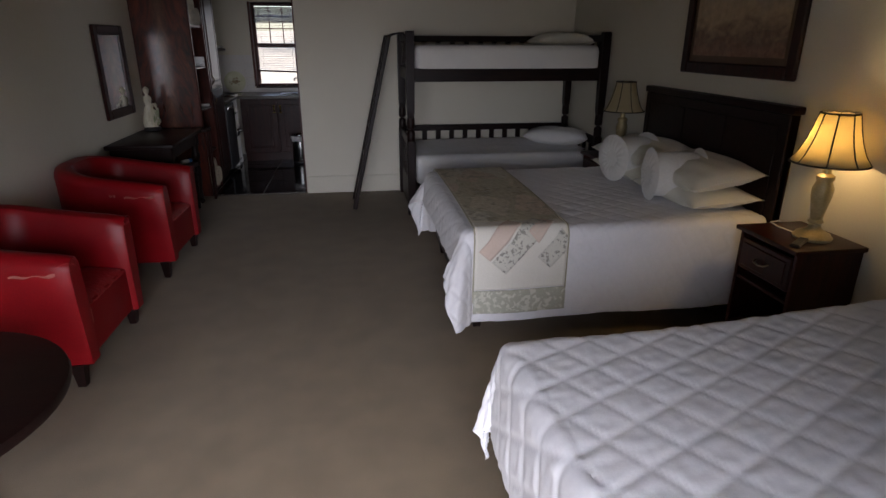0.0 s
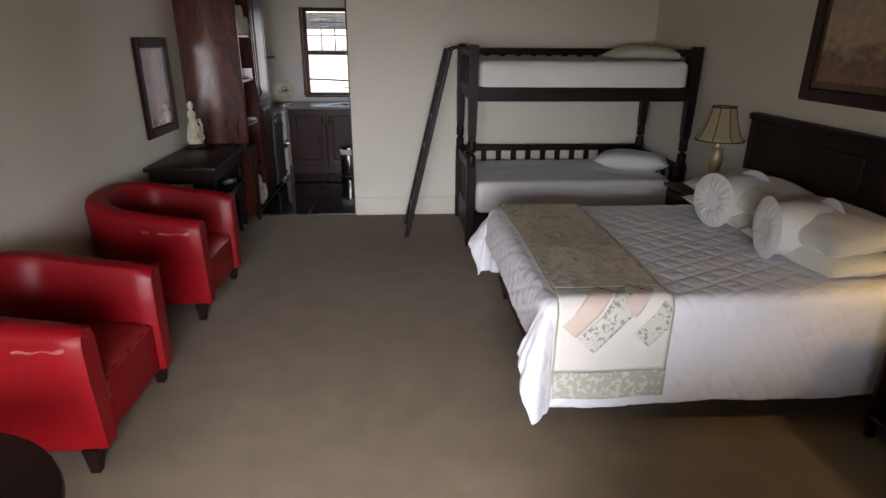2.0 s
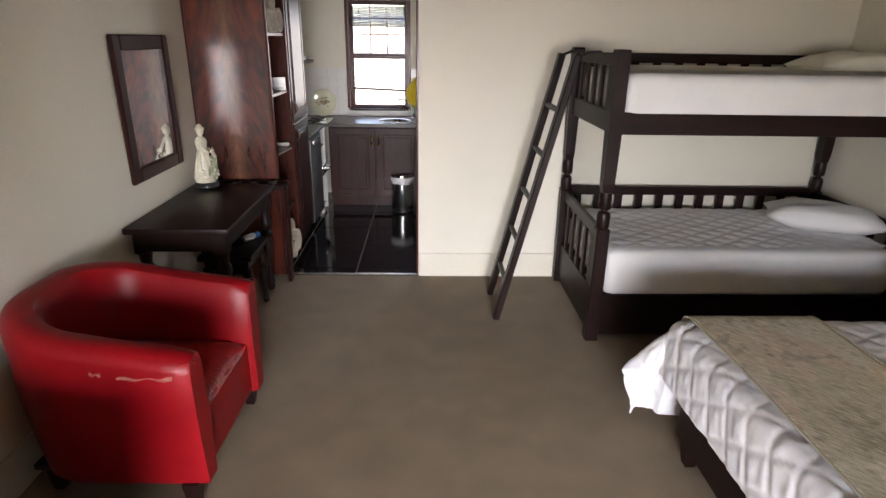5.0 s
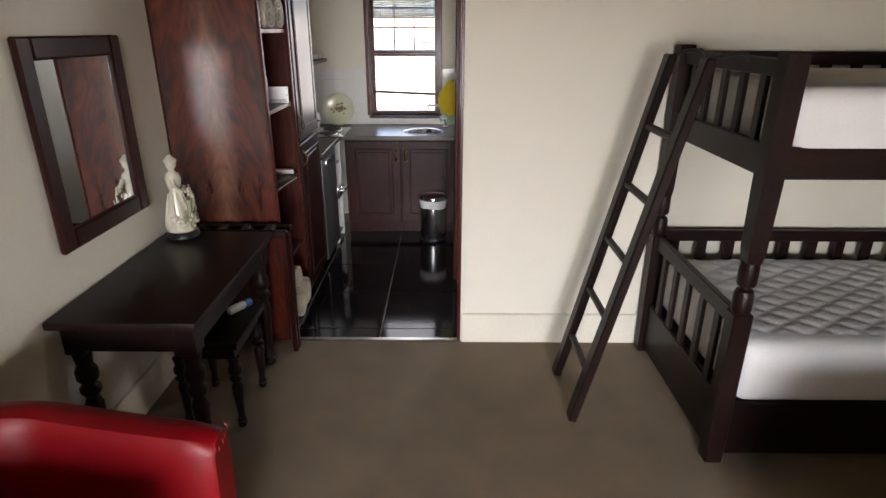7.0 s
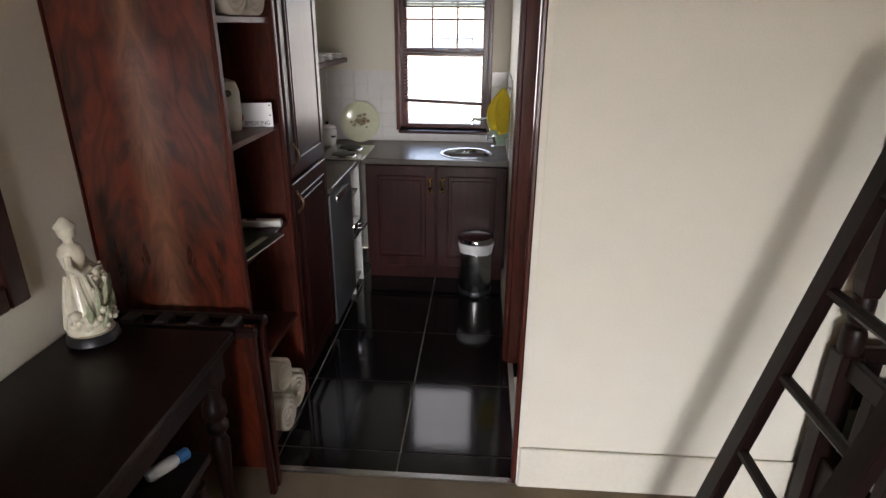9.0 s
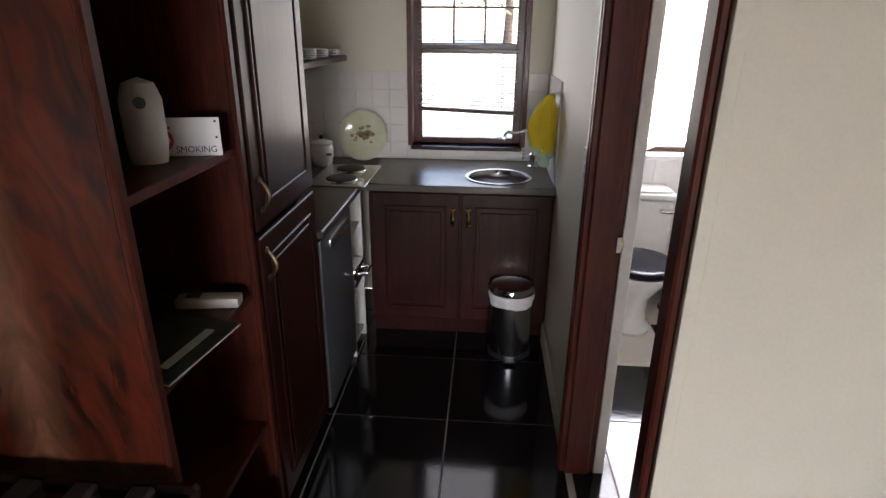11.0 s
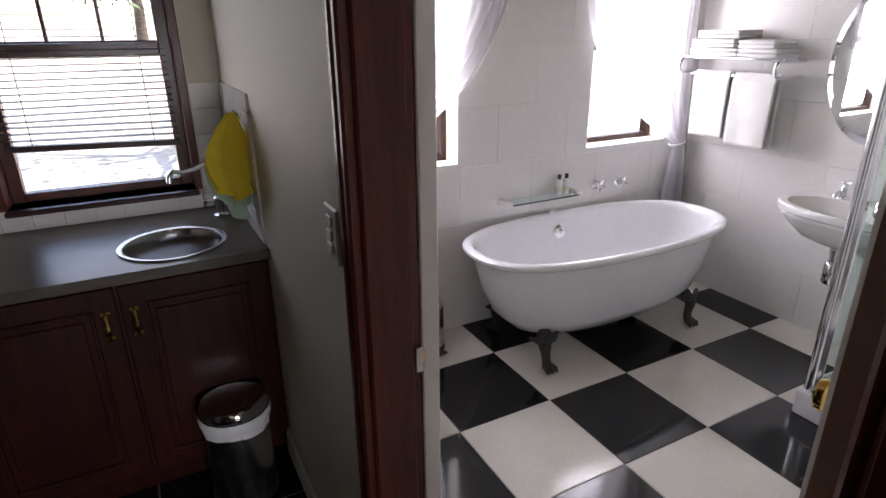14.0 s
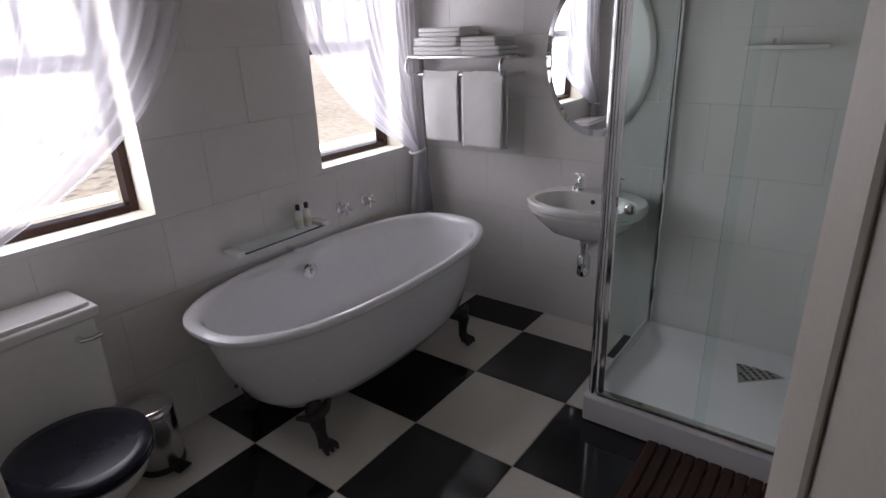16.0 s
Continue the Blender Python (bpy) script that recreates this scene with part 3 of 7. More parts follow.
gd = thing("door_garden", ((GL0 + GL1) / 2, YS - 0.07, 0.02), 0, "dark wooden framed glazed double garden doors", "door", kind="structure")
for s in (-1, 1):
    for lo, hi in (((0, -0.03, 0), (0.08, 0.03, 2.12)), ((1.06, -0.03, 0), (1.145, 0.03, 2.12)), ((0.08, -0.03, 0), (1.06, 0.03, 0.12)), ((0.08, -0.03, 2.03), (1.06, 0.03, 2.12))):
        box("door_frame", (s * lo[0], lo[1], lo[2]), (s * hi[0], hi[1], hi[2]), "jamb", gd)
    g = box("pane", (s * 0.08, -0.004, 0.12), (s * 1.06, 0.004, 2.03), "glass", gd, 0)
    g.visible_shadow = False

# doorway to the bathroom: lining, architraves, strike plate, open door
dj = thing("door_frame_bath", (XK, DOOR0, 0), 0, "red-brown wooden door frame between kitchen and bathroom", "door frame", kind="structure")
dl = DOOR1 - DOOR0
w = XP - XK
for n, lo, hi in (("lining", (-0.014, -0.022, 0), (w - 0.03, 0.0, DOORH)), ("lining", (-0.030, dl, 0), (w - 0.03, dl + 0.022, DOORH)), ("lining_head", (-0.028, 0.0, DOORH - 0.022), (w - 0.03, dl, DOORH)),
                  ("architrave", (-0.020, -0.075, 0), (-0.001, -0.0225, DOORH + 0.045)), ("architrave", (-0.033, dl + 0.0225, 0), (-0.001, dl + 0.045, DOORH + 0.045)), ("architrave", (-0.033, -0.022, DOORH + 0.0005), (-0.001, dl + 0.022, DOORH + 0.045)),
                  ("door_stop", (-0.01, 0.0, 0), (w - 0.05, 0.012, DOORH - 0.022)), ("door_stop", (-0.01, dl - 0.012, 0), (w - 0.05, dl, DOORH - 0.022))):
    box(n, lo, hi, "jamb", dj, 0.005)
box("tiled_reveal", (w - 0.0295, dl - 0.001, 0), (w + 0.010, dl + 0.02, DOORH), "white_tile", dj, 0.003, "white tiled edge of the reveal")
box("strike_plate", (w - 0.049, dl - 0.0145, 0.92), (w - 0.033, dl - 0.0125, 0.975), "steel", dj, 0.001)
box("strike_lip", (w - 0.0325, dl - 0.005, 0.935), (w - 0.024, dl - 0.002, 0.96), "brass", dj, 0.001)
corner = box("corner_strip", (XK - 0.004, YB - 0.004, 0.0), (XK + 0.02, YB - 0.0005, TOP), "wall", None, 0.001)
tagged(corner, "rounded plaster corner of the bunk wall", "trim", kind="structure")


def panel_door(name, width, height, thickness, material):
    """An ivory panelled door, hinged at its origin, lying along +x, with raised mouldings."""
    d = thing(name)
    box("leaf", (0, -thickness, 0.01), (width, 0, height), material, d, 0.003)
    for x0, x1 in ((0.10, width / 2 - 0.04), (width / 2 + 0.04, width - 0.10)):
        for z0, z1 in ((0.2, 0.82), (1.02, 1.86)):
            for s, y in ((1, 0.0), (-1, -thickness)):
                for n, lo, hi in (("moulding", (x0, 0, z0), (x0 + 0.022, 0.009 * s, z1)), ("moulding", (x1 - 0.022, 0, z0), (x1, 0.009 * s, z1)), ("moulding", (x0 + 0.022, 0, z0), (x1 - 0.022, 0.009 * s, z0 + 0.022)), ("moulding", (x0 + 0.022, 0, z1 - 0.022), (x1 - 0.022, 0.009 * s, z1))):
                    box(n, (lo[0], y + lo[1], lo[2]), (hi[0], y + hi[1], hi[2]), material, d, 0.004)
    for s, y in ((1, 0.0), (-1, -thickness)):
        m = pose(width - 0.065, y, 0.955, -90 * s, 0, 0)
        part("knob", lathe_bm([(0.0265, 0.0), (0.0265, 0.006), (0.012, 0.010), (0.010, 0.028), (0.016, 0.034), (0.027, 0.044), (0.030, 0.054), (0.026, 0.064), (0.012, 0.069)], 20, (0, 0), None, 1, 1, m), "brass", d, "polished brass knob", True)
    box("latch", (width - 0.001, -thickness * 0.75, 0.92), (width + 0.002, -thickness * 0.25, 0.99), "brass", d, 0.0005)
    return d


bd = panel_door("door_bath", 0.665, 2.02, 0.04, "door_paint")
bd.matrix_world = pose(0.134, 6.118, 0.0, 0, 0, 19.2)
tagged(bd, "ivory painted panelled bathroom door standing open with a brass knob", "door", kind="structure")


# ---- bedroom: armchairs, table ----
def tub_chair(name):
    """Red leather tub chair facing +x: one curved shell of back and arms, a loose-fronted seat, four tapered legs."""
    c = thing(name)
    wy, dx, r = 0.375, 0.74, 0.30
    path = []
    for i in range(6):
        path.append((dx / 2 - i * 0.08, -wy, 1, 0, -1))
    cx, cy = dx / 2 - 0.44, wy - r
    n = 12
    for i in range(n + 1):
        a = -math.pi / 2 - math.pi / 2 * i / n
        path.append((cx + r * math.cos(a), -cy + r * math.sin(a), 0, math.cos(a), math.sin(a)))
    for i in range(n + 1):
        a = math.pi - math.pi / 2 * i / n
        path.append((cx + r * math.cos(a), cy + r * math.sin(a), 0, math.cos(a), math.sin(a)))
    for i in range(1, 6):
        path.append((cx + 0.04 + i * 0.08, wy, 0, 0, 1))
    bm = bmesh.new()
    rings = []
    for k, (x, y, _, nx, ny) in enumerate(path):
        back = max(0.0, min(1.0, (dx / 2 - x) / dx))
        top = 0.66 + 0.115 * back ** 1.3
        t = 0.125
        prof = [(-0.03, 0.115), (0.0, 0.42), (0.004, top - 0.06), (-0.008, top - 0.022), (-0.035, top - 0.003), (-0.07, top), (-0.105, top - 0.012), (-t, top - 0.05), (-t - 0.012, 0.42), (-t - 0.005, 0.115)]
        end = 1.0 if 0 < k < len(path) - 1 else 0.86
        rings.append([bm.verts.new((x + nx * (-0.063 + (o + 0.063) * end), y + ny * (-0.063 + (o + 0.063) * end), 0.115 + (z - 0.115) * (1 if end == 1 else 0.985))) for o, z in prof])
    for a, b in zip(rings, rings[1:]):
        for j in range(len(a)):
            bm.faces.new((a[j], a[(j + 1) % len(a)], b[(j + 1) % len(a)], b[j]))
    for ring, s in ((rings[0], 1), (rings[-1], -1)):
        cap = [bm.verts.new((v.co.x + 0.013, -s * (wy - 0.063) + (v.co.y + s * (wy - 0.063)) * 0.86, v.co.z * 0.99 + 0.002)) for v in ring]
        for j in range(len(ring)):
            bm.faces.new((ring[j], ring[(j + 1) % len(ring)], cap[(j + 1) % len(ring)], cap[j]))
        bm.faces.new(cap)
    part("shell", bm, "leather", c, "", True)

    def seat_fn(u, v):
        a, b = 2 * u - 1, 2 * v - 1
        edge = (1 - abs(b) ** 8) * (1 - max(0, a) ** 10)
        x = -0.27 + 0.63 * u
        crease = 0.004 * math.sin(23 * a + 4 * b) * math.sin(17 * b) * u
        return (x - 0.0, b * 0.262, 0.36 + 0.05 * edge * (1 - 0.25 * a * a) + crease)
    bm = grid_bm(26, 22, seat_fn)
    part("seat", bm, "leather_worn", c, "seat leather creased and worn pale along its front", True)
    box("front_panel", (0.30, -0.262, 0.115), (0.356, 0.262, 0.372), "leather", c, 0.018, "", None, 3)
    box("base", (-0.32, -0.27, 0.10), (0.32, 0.27, 0.125), "black", c)
    for x in (-0.25, 0.315):
        for y in (-0.33 if x > 0 else -0.24, 0.33 if x > 0 else 0.24):
            part("leg", lathe_bm([(0.026, 0.0), (0.042, 0.118)], 4, (0, 0), None, 1, 1, pose(x, y, 0, 0, 0, 45)), "bunk", c)

    def scuff_fn(a0, a1, z, y):
        return lambda u, v: (a0 + (a1 - a0) * u, y - 0.002 - 0.004 * math.sin(math.pi * v), z + (v - 0.5) * (0.012 + 0.008 * math.sin(9 * u)) + 0.004 * math.sin(14 * u))
    part("scuff", grid_bm(14, 4, scuff_fn(0.14, 0.33, 0.585, -0.375)), "scuff", c, "rubbed patch showing the backing")
    part("scuff", grid_bm(8, 4, scuff_fn(0.05, 0.09, 0.60, -0.376)), "scuff", c, "rubbed patch showing the backing")
    rnd = random.Random(21)
    for s in (-1, 1):
        for k in range(5):
            y, z = s * (0.27 + 0.085 * rnd.random()), 0.60 + 0.03 * rnd.random()
            pts = [(0.386 - 0.05 * (i / 5) ** 2, y + s * 0.006 * i + 0.003 * math.sin(3 * i + k), z + 0.018 * math.sin(i * 0.6)) for i in range(6)]
            part("crease", tube_bm(pts, [0.0008, 0.0022, 0.0026, 0.0024, 0.002, 0.0008], 6), "leather_worn", c, "pale crease in the arm's leather", True)
    for k in range(16):
        y, x = rnd.uniform(-0.24, 0.16), rnd.uniform(0.19, 0.30)
        pts = [(x + 0.012 * math.sin(i + k), y + 0.016 * i, 0.4035 - 0.9 * max(0.0, x - 0.25) ** 1.2 + 0.002 * math.sin(2 * i)) for i in range(6)]
        part("crease", tube_bm(pts, [0.0006, 0.0016, 0.0022, 0.002, 0.0014, 0.0006], 6), "leather_worn", c, "pale crease in the seat's leather", True)
    bm = grid_bm(8, 6, lambda u, v: (0.3585 + 0.003 * math.sin(math.pi * u), -0.235 + 0.035 * u, 0.27 + 0.075 * v))
    part("worn_patch", bm, "scuff", c, "peeling patch on the seat's front")
    return c


CH = tub_chair("armchair")
CH.matrix_world = pose(-1.09, 4.02, 0, 0, 0, -1.5)
tagged(CH, "red leather tub armchair with scuffed arms and dark tapered legs", "armchair", "armchairs along the wall")
copy_thing(CH, pose(-1.10, 2.655, 0, 0, 0, -1.0))

tb = thing("round_table", (-0.95, 1.42, 0), 0, "low round dark wooden table beside the red armchair", "table")
part("tabletop", lathe_bm([(0.49, 0.455), (0.525, 0.462), (0.53, 0.48), (0.525, 0.496), (0.50, 0.5), (0.2, 0.5)], 48), "bunk_x", tb, "", True)
part("pedestal", lathe_bm([(0.22, 0.0), (0.22, 0.03), (0.09, 0.06), (0.06, 0.16), (0.08, 0.26), (0.055, 0.36), (0.11, 0.44), (0.12, 0.456)], 24), "bunk", tb, "", True)

# ---- bedroom: beds ----
X0, X1 = 1.13, 2.84


def drape(x, y, y0, y1, z, lift=0.0, x0=1.13, r=0.055, flare=0.10, seed=0.0, wide=0.13):
    """Where a point of a cloth lies that is spread over a mattress and hangs from its foot and sides."""
    a = max(0.0, x0 - x)
    b = (y0 - y) if y < y0 else (y - y1 if y > y1 else 0.0)
    s = -1 if y < y0 else 1
    d = math.hypot(a, b)
    bx, by = max(x, x0), min(max(y, y0), y1)
    if d < 1e-6:
        return Vector((x, y, z + lift + 0.006 * math.sin(3.1 * x + seed) * math.sin(2.7 * y)))
    ux, uy = -a / d, s * b / d
    q = r * math.pi / 2
    if d < q:
        g = d / r
        out, down = r * math.sin(g), r * (1 - math.cos(g))
    else:
        out, down = r + flare * (d - q), r + 0.97 * (d - q)
    t = (bx + by) * 1.0 + 1.3 * math.atan2(abs(uy), -ux + 1e-6)
    hang = min(1.0, max(0.0, (d - q) / 0.4))
    corner = 2 * abs(ux * uy)
    out += hang * (0.010 * math.sin(6.5 * t + seed) + 0.004 * math.sin(17 * t + 1.7 * seed)) * (1 + 1.5 * corner)
    out += corner * hang * (wide - 0.4 * wide * hang)
    zz = max(0.03 + 0.01 * math.sin(17 * t), z - down)
    return Vector((bx + ux * (out + lift), by + uy * (out + lift), zz + lift * (1 - min(1.0, down / r))))


def quilt(name, y0, y1, z, side, foot, label, spacing=0.115, step=0.011, x1=X1, seed=0.0, parent=None, x0=1.13, wide=0.13, rise=0.0):
    """A quilted spread: stitched diamonds puffed up between sunken seams."""
    xs = np.arange(x0 - foot, x1 + step, step)
    ys = np.arange(y0 - side, y1 + side + step, step)
    bm = bmesh.new()
    def cut(x, y):
        """The cloth's corners are cut round."""
        a, b = max(0.0, x0 - x) / foot, max(0.0, y0 - y, y - y1) / side
        xx = x if x >= x0 else x0 - foot * a * math.sqrt(1 - (0.2 if y < y0 else 0.0) * b * b)
        yy = min(max(y, y0), y1) + (-1 if y < y0 else 1) * side * b * math.sqrt(1 - (0.2 if y < y0 else 0.0) * a * a)
        p = drape(xx, yy, y0, y1, z, 0.0, x0, seed=seed, wide=wide)
        g = min(1.0, max(0.0, (x - 1.3) / 1.5))
        p.z += rise * g * g * (3 - 2 * g)
        return p
    P = [[cut(x, y) for y in ys] for x in xs]
    V = []
    for i, x in enumerate(xs):
        row = []
        for j, y in enumerate(ys):
            p = P[i][j]
            du = P[min(i + 1, len(xs) - 1)][j] - P[max(i - 1, 0)][j]
            dv = P[i][min(j + 1, len(ys) - 1)] - P[i][max(j - 1, 0)]
            nrm = du.cross(dv)
            nrm = nrm.normalized() if nrm.length > 1e-9 else Vector((0, 0, 1))
            if nrm.z < 0 and p.z > z - 0.04:
                nrm = -nrm
            u, v = (x * 0.86 + y * 0.5) / spacing, (-x * 0.42 + y * 0.91) / spacing
            e = min(abs(u - round(u)), abs(v - round(v)))
            soft = 1 - math.exp(-(e / 0.13) ** 2)
            puff = 0.0042 * (1 - math.exp(-(e / 0.075) ** 2)) + 0.0012 * soft
            puff += soft * (0.0034 * noise.noise((x * 13 + y * 4, y * 33 - x * 9, seed)) + 0.0022 * noise.noise((x * 34, y * 22, seed)))
            row.append(bm.verts.new(p + nrm * puff))
        V.append(row)
    for i in range(len(xs) - 1):
        for j in range(len(ys) - 1):
            bm.faces.new((V[i][j], V[i + 1][j], V[i + 1][j + 1], V[i][j + 1]))
    ob = part(name, bm, "quilt", parent, "", True)
    thick(ob, 0.008)
    return tagged(ob, label, "quilt")


def bed(name, y0, y1, label, x0=1.13):
    b = thing(name, (0, 0, 0), 0, label, "bed")
    bm = box_bm((x0 + 0.02, y0 + 0.03, 0.11), (x0 + 0.06, y1 - 0.03, 0.33), 0.012)
    part("foot_rail", bm, "bedwood", b)
    for y in (y0 + 0.03, y1 - 0.065):
        box("side_rail", (x0 + 0.06, y, 0.12), (XR - 0.07, y + 0.035, 0.33), "bedwood", b, 0.006)
    for x in (x0 + 0.03, 2.6):
        for y in (y0 + 0.05, y1 - 0.13):
            part("leg", lathe_bm([(0.03, 0.0), (0.05, 0.11), (0.055, 0.13)], 4, (0, 0), None, 1, 1, pose(x + 0.04, y + 0.04, 0, 0, 0, 45)), "bedwood", b)
    box("slat_base", (x0 + 0.06, y0 + 0.065, 0.27), (XR - 0.07, y1 - 0.065, 0.30), "bedwood", b)
    h = part("headboard", box_bm((XR - 0.065, y0 - 0.06, 0.25), (XR - 0.022, y1 + 0.10, 1.195), 0.006), "bedwood", b, "tall dark panelled headboard")
    box("cap", (XR - 0.082, y0 - 0.08, 1.195), (XR - 0.006, y1 + 0.12, 1.24), "bedwood", h, 0.012, "", None, 2)
    for k in range(3):
        w = (y1 - y0 + 0.0) / 3
        box("panel_frame", (XR - 0.073, y0 + k * w + 0.02, 0.55), (XR - 0.0645, y0 + (k + 1) * w - 0.02, 1.13), "bedwood", h, 0.006)
    for y in (y0 - 0.06, y1 + 0.04):
        box("headboard_post", (XR - 0.075, y, 0.0), (XR - 0.012, y + 0.06, 1.195), "bedwood", h, 0.006)
    return b


def mattress(name, lo, hi, label, category="mattress", bevel=0.05, material="sheet"):
    return tagged(box(name, lo, hi, material, None, bevel, "", None, 4), label, category)


BY0, BY1, BZ = 2.56, 3.98, 0.62
bed("bed", BY0, BY1, "dark wooden double bed with a tall headboard")
mattress("mattress", (X0 + 0.03, BY0 + 0.015, 0.30), (2.86, BY1 - 0.015, BZ - 0.008), "white covered mattress on the dark double bed")
quilt("quilt", BY0, BY1, BZ, 0.545, 0.265, "white quilted bedspread stitched in diamonds hanging over the bed's edges", seed=0.4, wide=0.27)
B20, B21, B2X, B2Z = -0.30, 1.255, 1.02, 0.66
bed("bed", B20, B21, "dark wooden double bed with a tall headboard", B2X)
mattress("mattress", (B2X + 0.03, B20 + 0.015, 0.30), (2.86, B21 - 0.015, B2Z - 0.008), "white covered mattress on the nearer double bed")
quilt("quilt", B20, B21, B2Z, 0.40, 0.36, "smooth white quilted bedspread on the second double bed", spacing=0.122, step=0.0108, seed=2.1, x0=B2X, wide=0.05, rise=0.07)

# runner across the foot of the bed
rn = thing("bed_runner", (0, 0, 0), 0, "sage and cream patchwork runner laid across the bed's foot", "bed runner")
RX0, RX1 = 1.15, 1.665


def runner_part(name, xa, xb, ya, yb, material, lift, label="", nx=26, ny=90, slant=0.0):
    def fn(u, v):
        y = ya + (yb - ya) * v
        x = xa + (xb - xa) * u + slant * (v - 0.5) + 0.012 * math.sin(2.4 * y)
        p = drape(x, y, BY0, BY1, BZ, lift, flare=0.05, seed=0.4)
        p.z += 0.002 * noise.noise((x * 14, y * 14, 3.0)) if p.z > BZ - 0.01 else 0
        return p
    ob = part(name, grid_bm(nx, ny, fn), material, rn, label, True)
    thick(ob, 0.003, 1.0)
    return ob


runner_part("patchwork_field", RX0, RX1, 2.62, BY1 + 0.36, "runner", 0.018, "printed patchwork of small oblong pieces", 30, 120)
runner_part("cream_panel", RX0, RX1, BY0 - 0.36, 2.62, "runner_cream", 0.018, "plain cream panel hanging at the side", 26, 34)
runner_part("border", RX0, RX1, BY0 - 0.495, BY0 - 0.36, "runner_sage", 0.032, "sage border printed with white flowers", 26, 14)


def runner_patch(name, x, y, length, width, turn, material, label):
    """An oblong piece stitched slantwise on the runner, its lower end's middle at x, y."""
    c, q = math.cos(radians(turn)), math.sin(radians(turn))

    def fn(u, v):
        a, b = length * v, width * (u - 0.5)
        px, py = x + c * a - q * b, y + q * a + c * b
        return drape(min(RX1 - 0.008, max(RX0 + 0.008, px)) + 0.012 * math.sin(2.4 * py), py, BY0, BY1, BZ, 0.0225, flare=0.05, seed=0.4)
    thick(part(name, grid_bm(9, 26, fn), material, rn, label, True), 0.002, 1.0)


runner_patch("rose_patch", RX0 + 0.055, BY0 - 0.165, 0.27, 0.085, 48, "runner_rose", "faded rose patch")
runner_patch("print_patch", RX0 + 0.135, BY0 - 0.235, 0.38, 0.105, 48, "runner_print", "grey floral patch")
runner_patch("rose_patch", RX0 + 0.32, BY0 - 0.075, 0.16, 0.075, 48, "runner_rose", "faded rose patch")
runner_patch("print_patch", RX0 + 0.385, BY0 - 0.215, 0.19, 0.10, 48, "runner_print", "grey floral patch")
for x in (RX0, RX1):
    pts = [drape(x + 0.012 * math.sin(2.4 * y), y, BY0, BY1, BZ, 0.02, flare=0.05, seed=0.4) for y in np.arange(BY0 - 0.495, BY1 + 0.36, 0.03)]
    part("piping", tube_bm(pts, 0.0045, 6), "runner_piping", rn, "", True)


def pillow(name, at, rot, lx, ly, h, material, label, seed, group=""):
    ob = part(name, pillow_bm(lx, ly, h, seed), material, None, label, True)
    ob.matrix_world = pose(*at, *rot)
    return tagged(ob, label, "pillow", group)


G = "pillows on the double bed"
pillow("pillow", (2.62, 2.92, BZ + 0.012), (0, -3, 2), 0.45, 0.72, 0.13, "pillow", "plump cream pillow lying flat on the bed", 1, G)
pillow("pillow", (2.635, 2.91, BZ + 0.125), (0, -10, -3), 0.45, 0.74, 0.16, "pillow", "cream pillow stacked on another pillow", 2, G)
pillow("pillow", (2.62, 3.64, BZ + 0.012), (0, -3, 0), 0.45, 0.70, 0.13, "pillow", "plump cream pillow lying flat on the bed", 3, G)
pillow("pillow", (2.635, 3.63, BZ + 0.125), (0, -10, 3), 0.45, 0.72, 0.16, "pillow", "cream pillow stacked on another pillow", 4, G)
G = "pillows on the second bed"
for i, y in enumerate((0.05, 0.80)):
    pillow("pillow", (2.58, y, BZ + 0.012), (0, -6, 0), 0.5, 0.7, 0.17, "pillow", "plump cream pillow on the second bed", 5 + i, G)


def bolster(name, at, turn, length, r):
    """A round bolster, its ends gathered in pleats to a button."""
    b = thing(name, at, turn, "ivory satin bolster cushion with pleated button ends", "cushion", "bolsters on the bed")
    part("body", lathe_bm([(r * 0.7, -length / 2 + 0.01), (r * 0.82, -length / 2 + 0.05), (r * 0.86, 0), (r * 0.82, length / 2 - 0.05), (r * 0.7, length / 2 - 0.01)], 32, (0, 0), None, 1, 1, pose(0, 0, 0, 0, 90, 0)), "bolster", b, "", True)
    for s in (-1, 1):
        def fn(u, v, s=s):
            a = 2 * math.pi * u
            rr = r * math.sin(math.pi * (0.06 + 0.47 * v) / 1.06 * 1.0)
            rr = r * (0.05 + 0.95 * v ** 0.8) if v < 0.8 else r * (0.845 + 0.155 * math.sin((v - 0.8) / 0.2 * math.pi)) * (1 if v < 0.99 else 0.85)
            dz = 0.028 * math.sin(math.pi * min(1, v) ** 0.95) + (0.0017 * math.sin(18 * a) + 0.0018 * math.sin(7 * a + 1)) * math.sin(math.pi * v)
            return (s * (length / 2 - 0.03 + dz), rr * math.cos(a), rr * math.sin(a))
        part("pleated_end", grid_bm(144, 12, fn, None, True), "bolster", b, "", True)
        part("button", lathe_bm([(0.004, 0), (0.016, 0.004), (0.014, 0.012), (0.003, 0.016)], 12, (0, 0), None, 1, 1, pose(s * (length / 2 - 0.028), 0, 0, 0, 90 * s, 0)), "bolster", b, "", True)
    return b


BO = bolster("bolster", (2.50, 3.55, BZ + 0.168), 14, 0.34, 0.163)
copy_thing(BO, pose(2.50, 2.955, BZ + 0.168, 0, 0, -10))


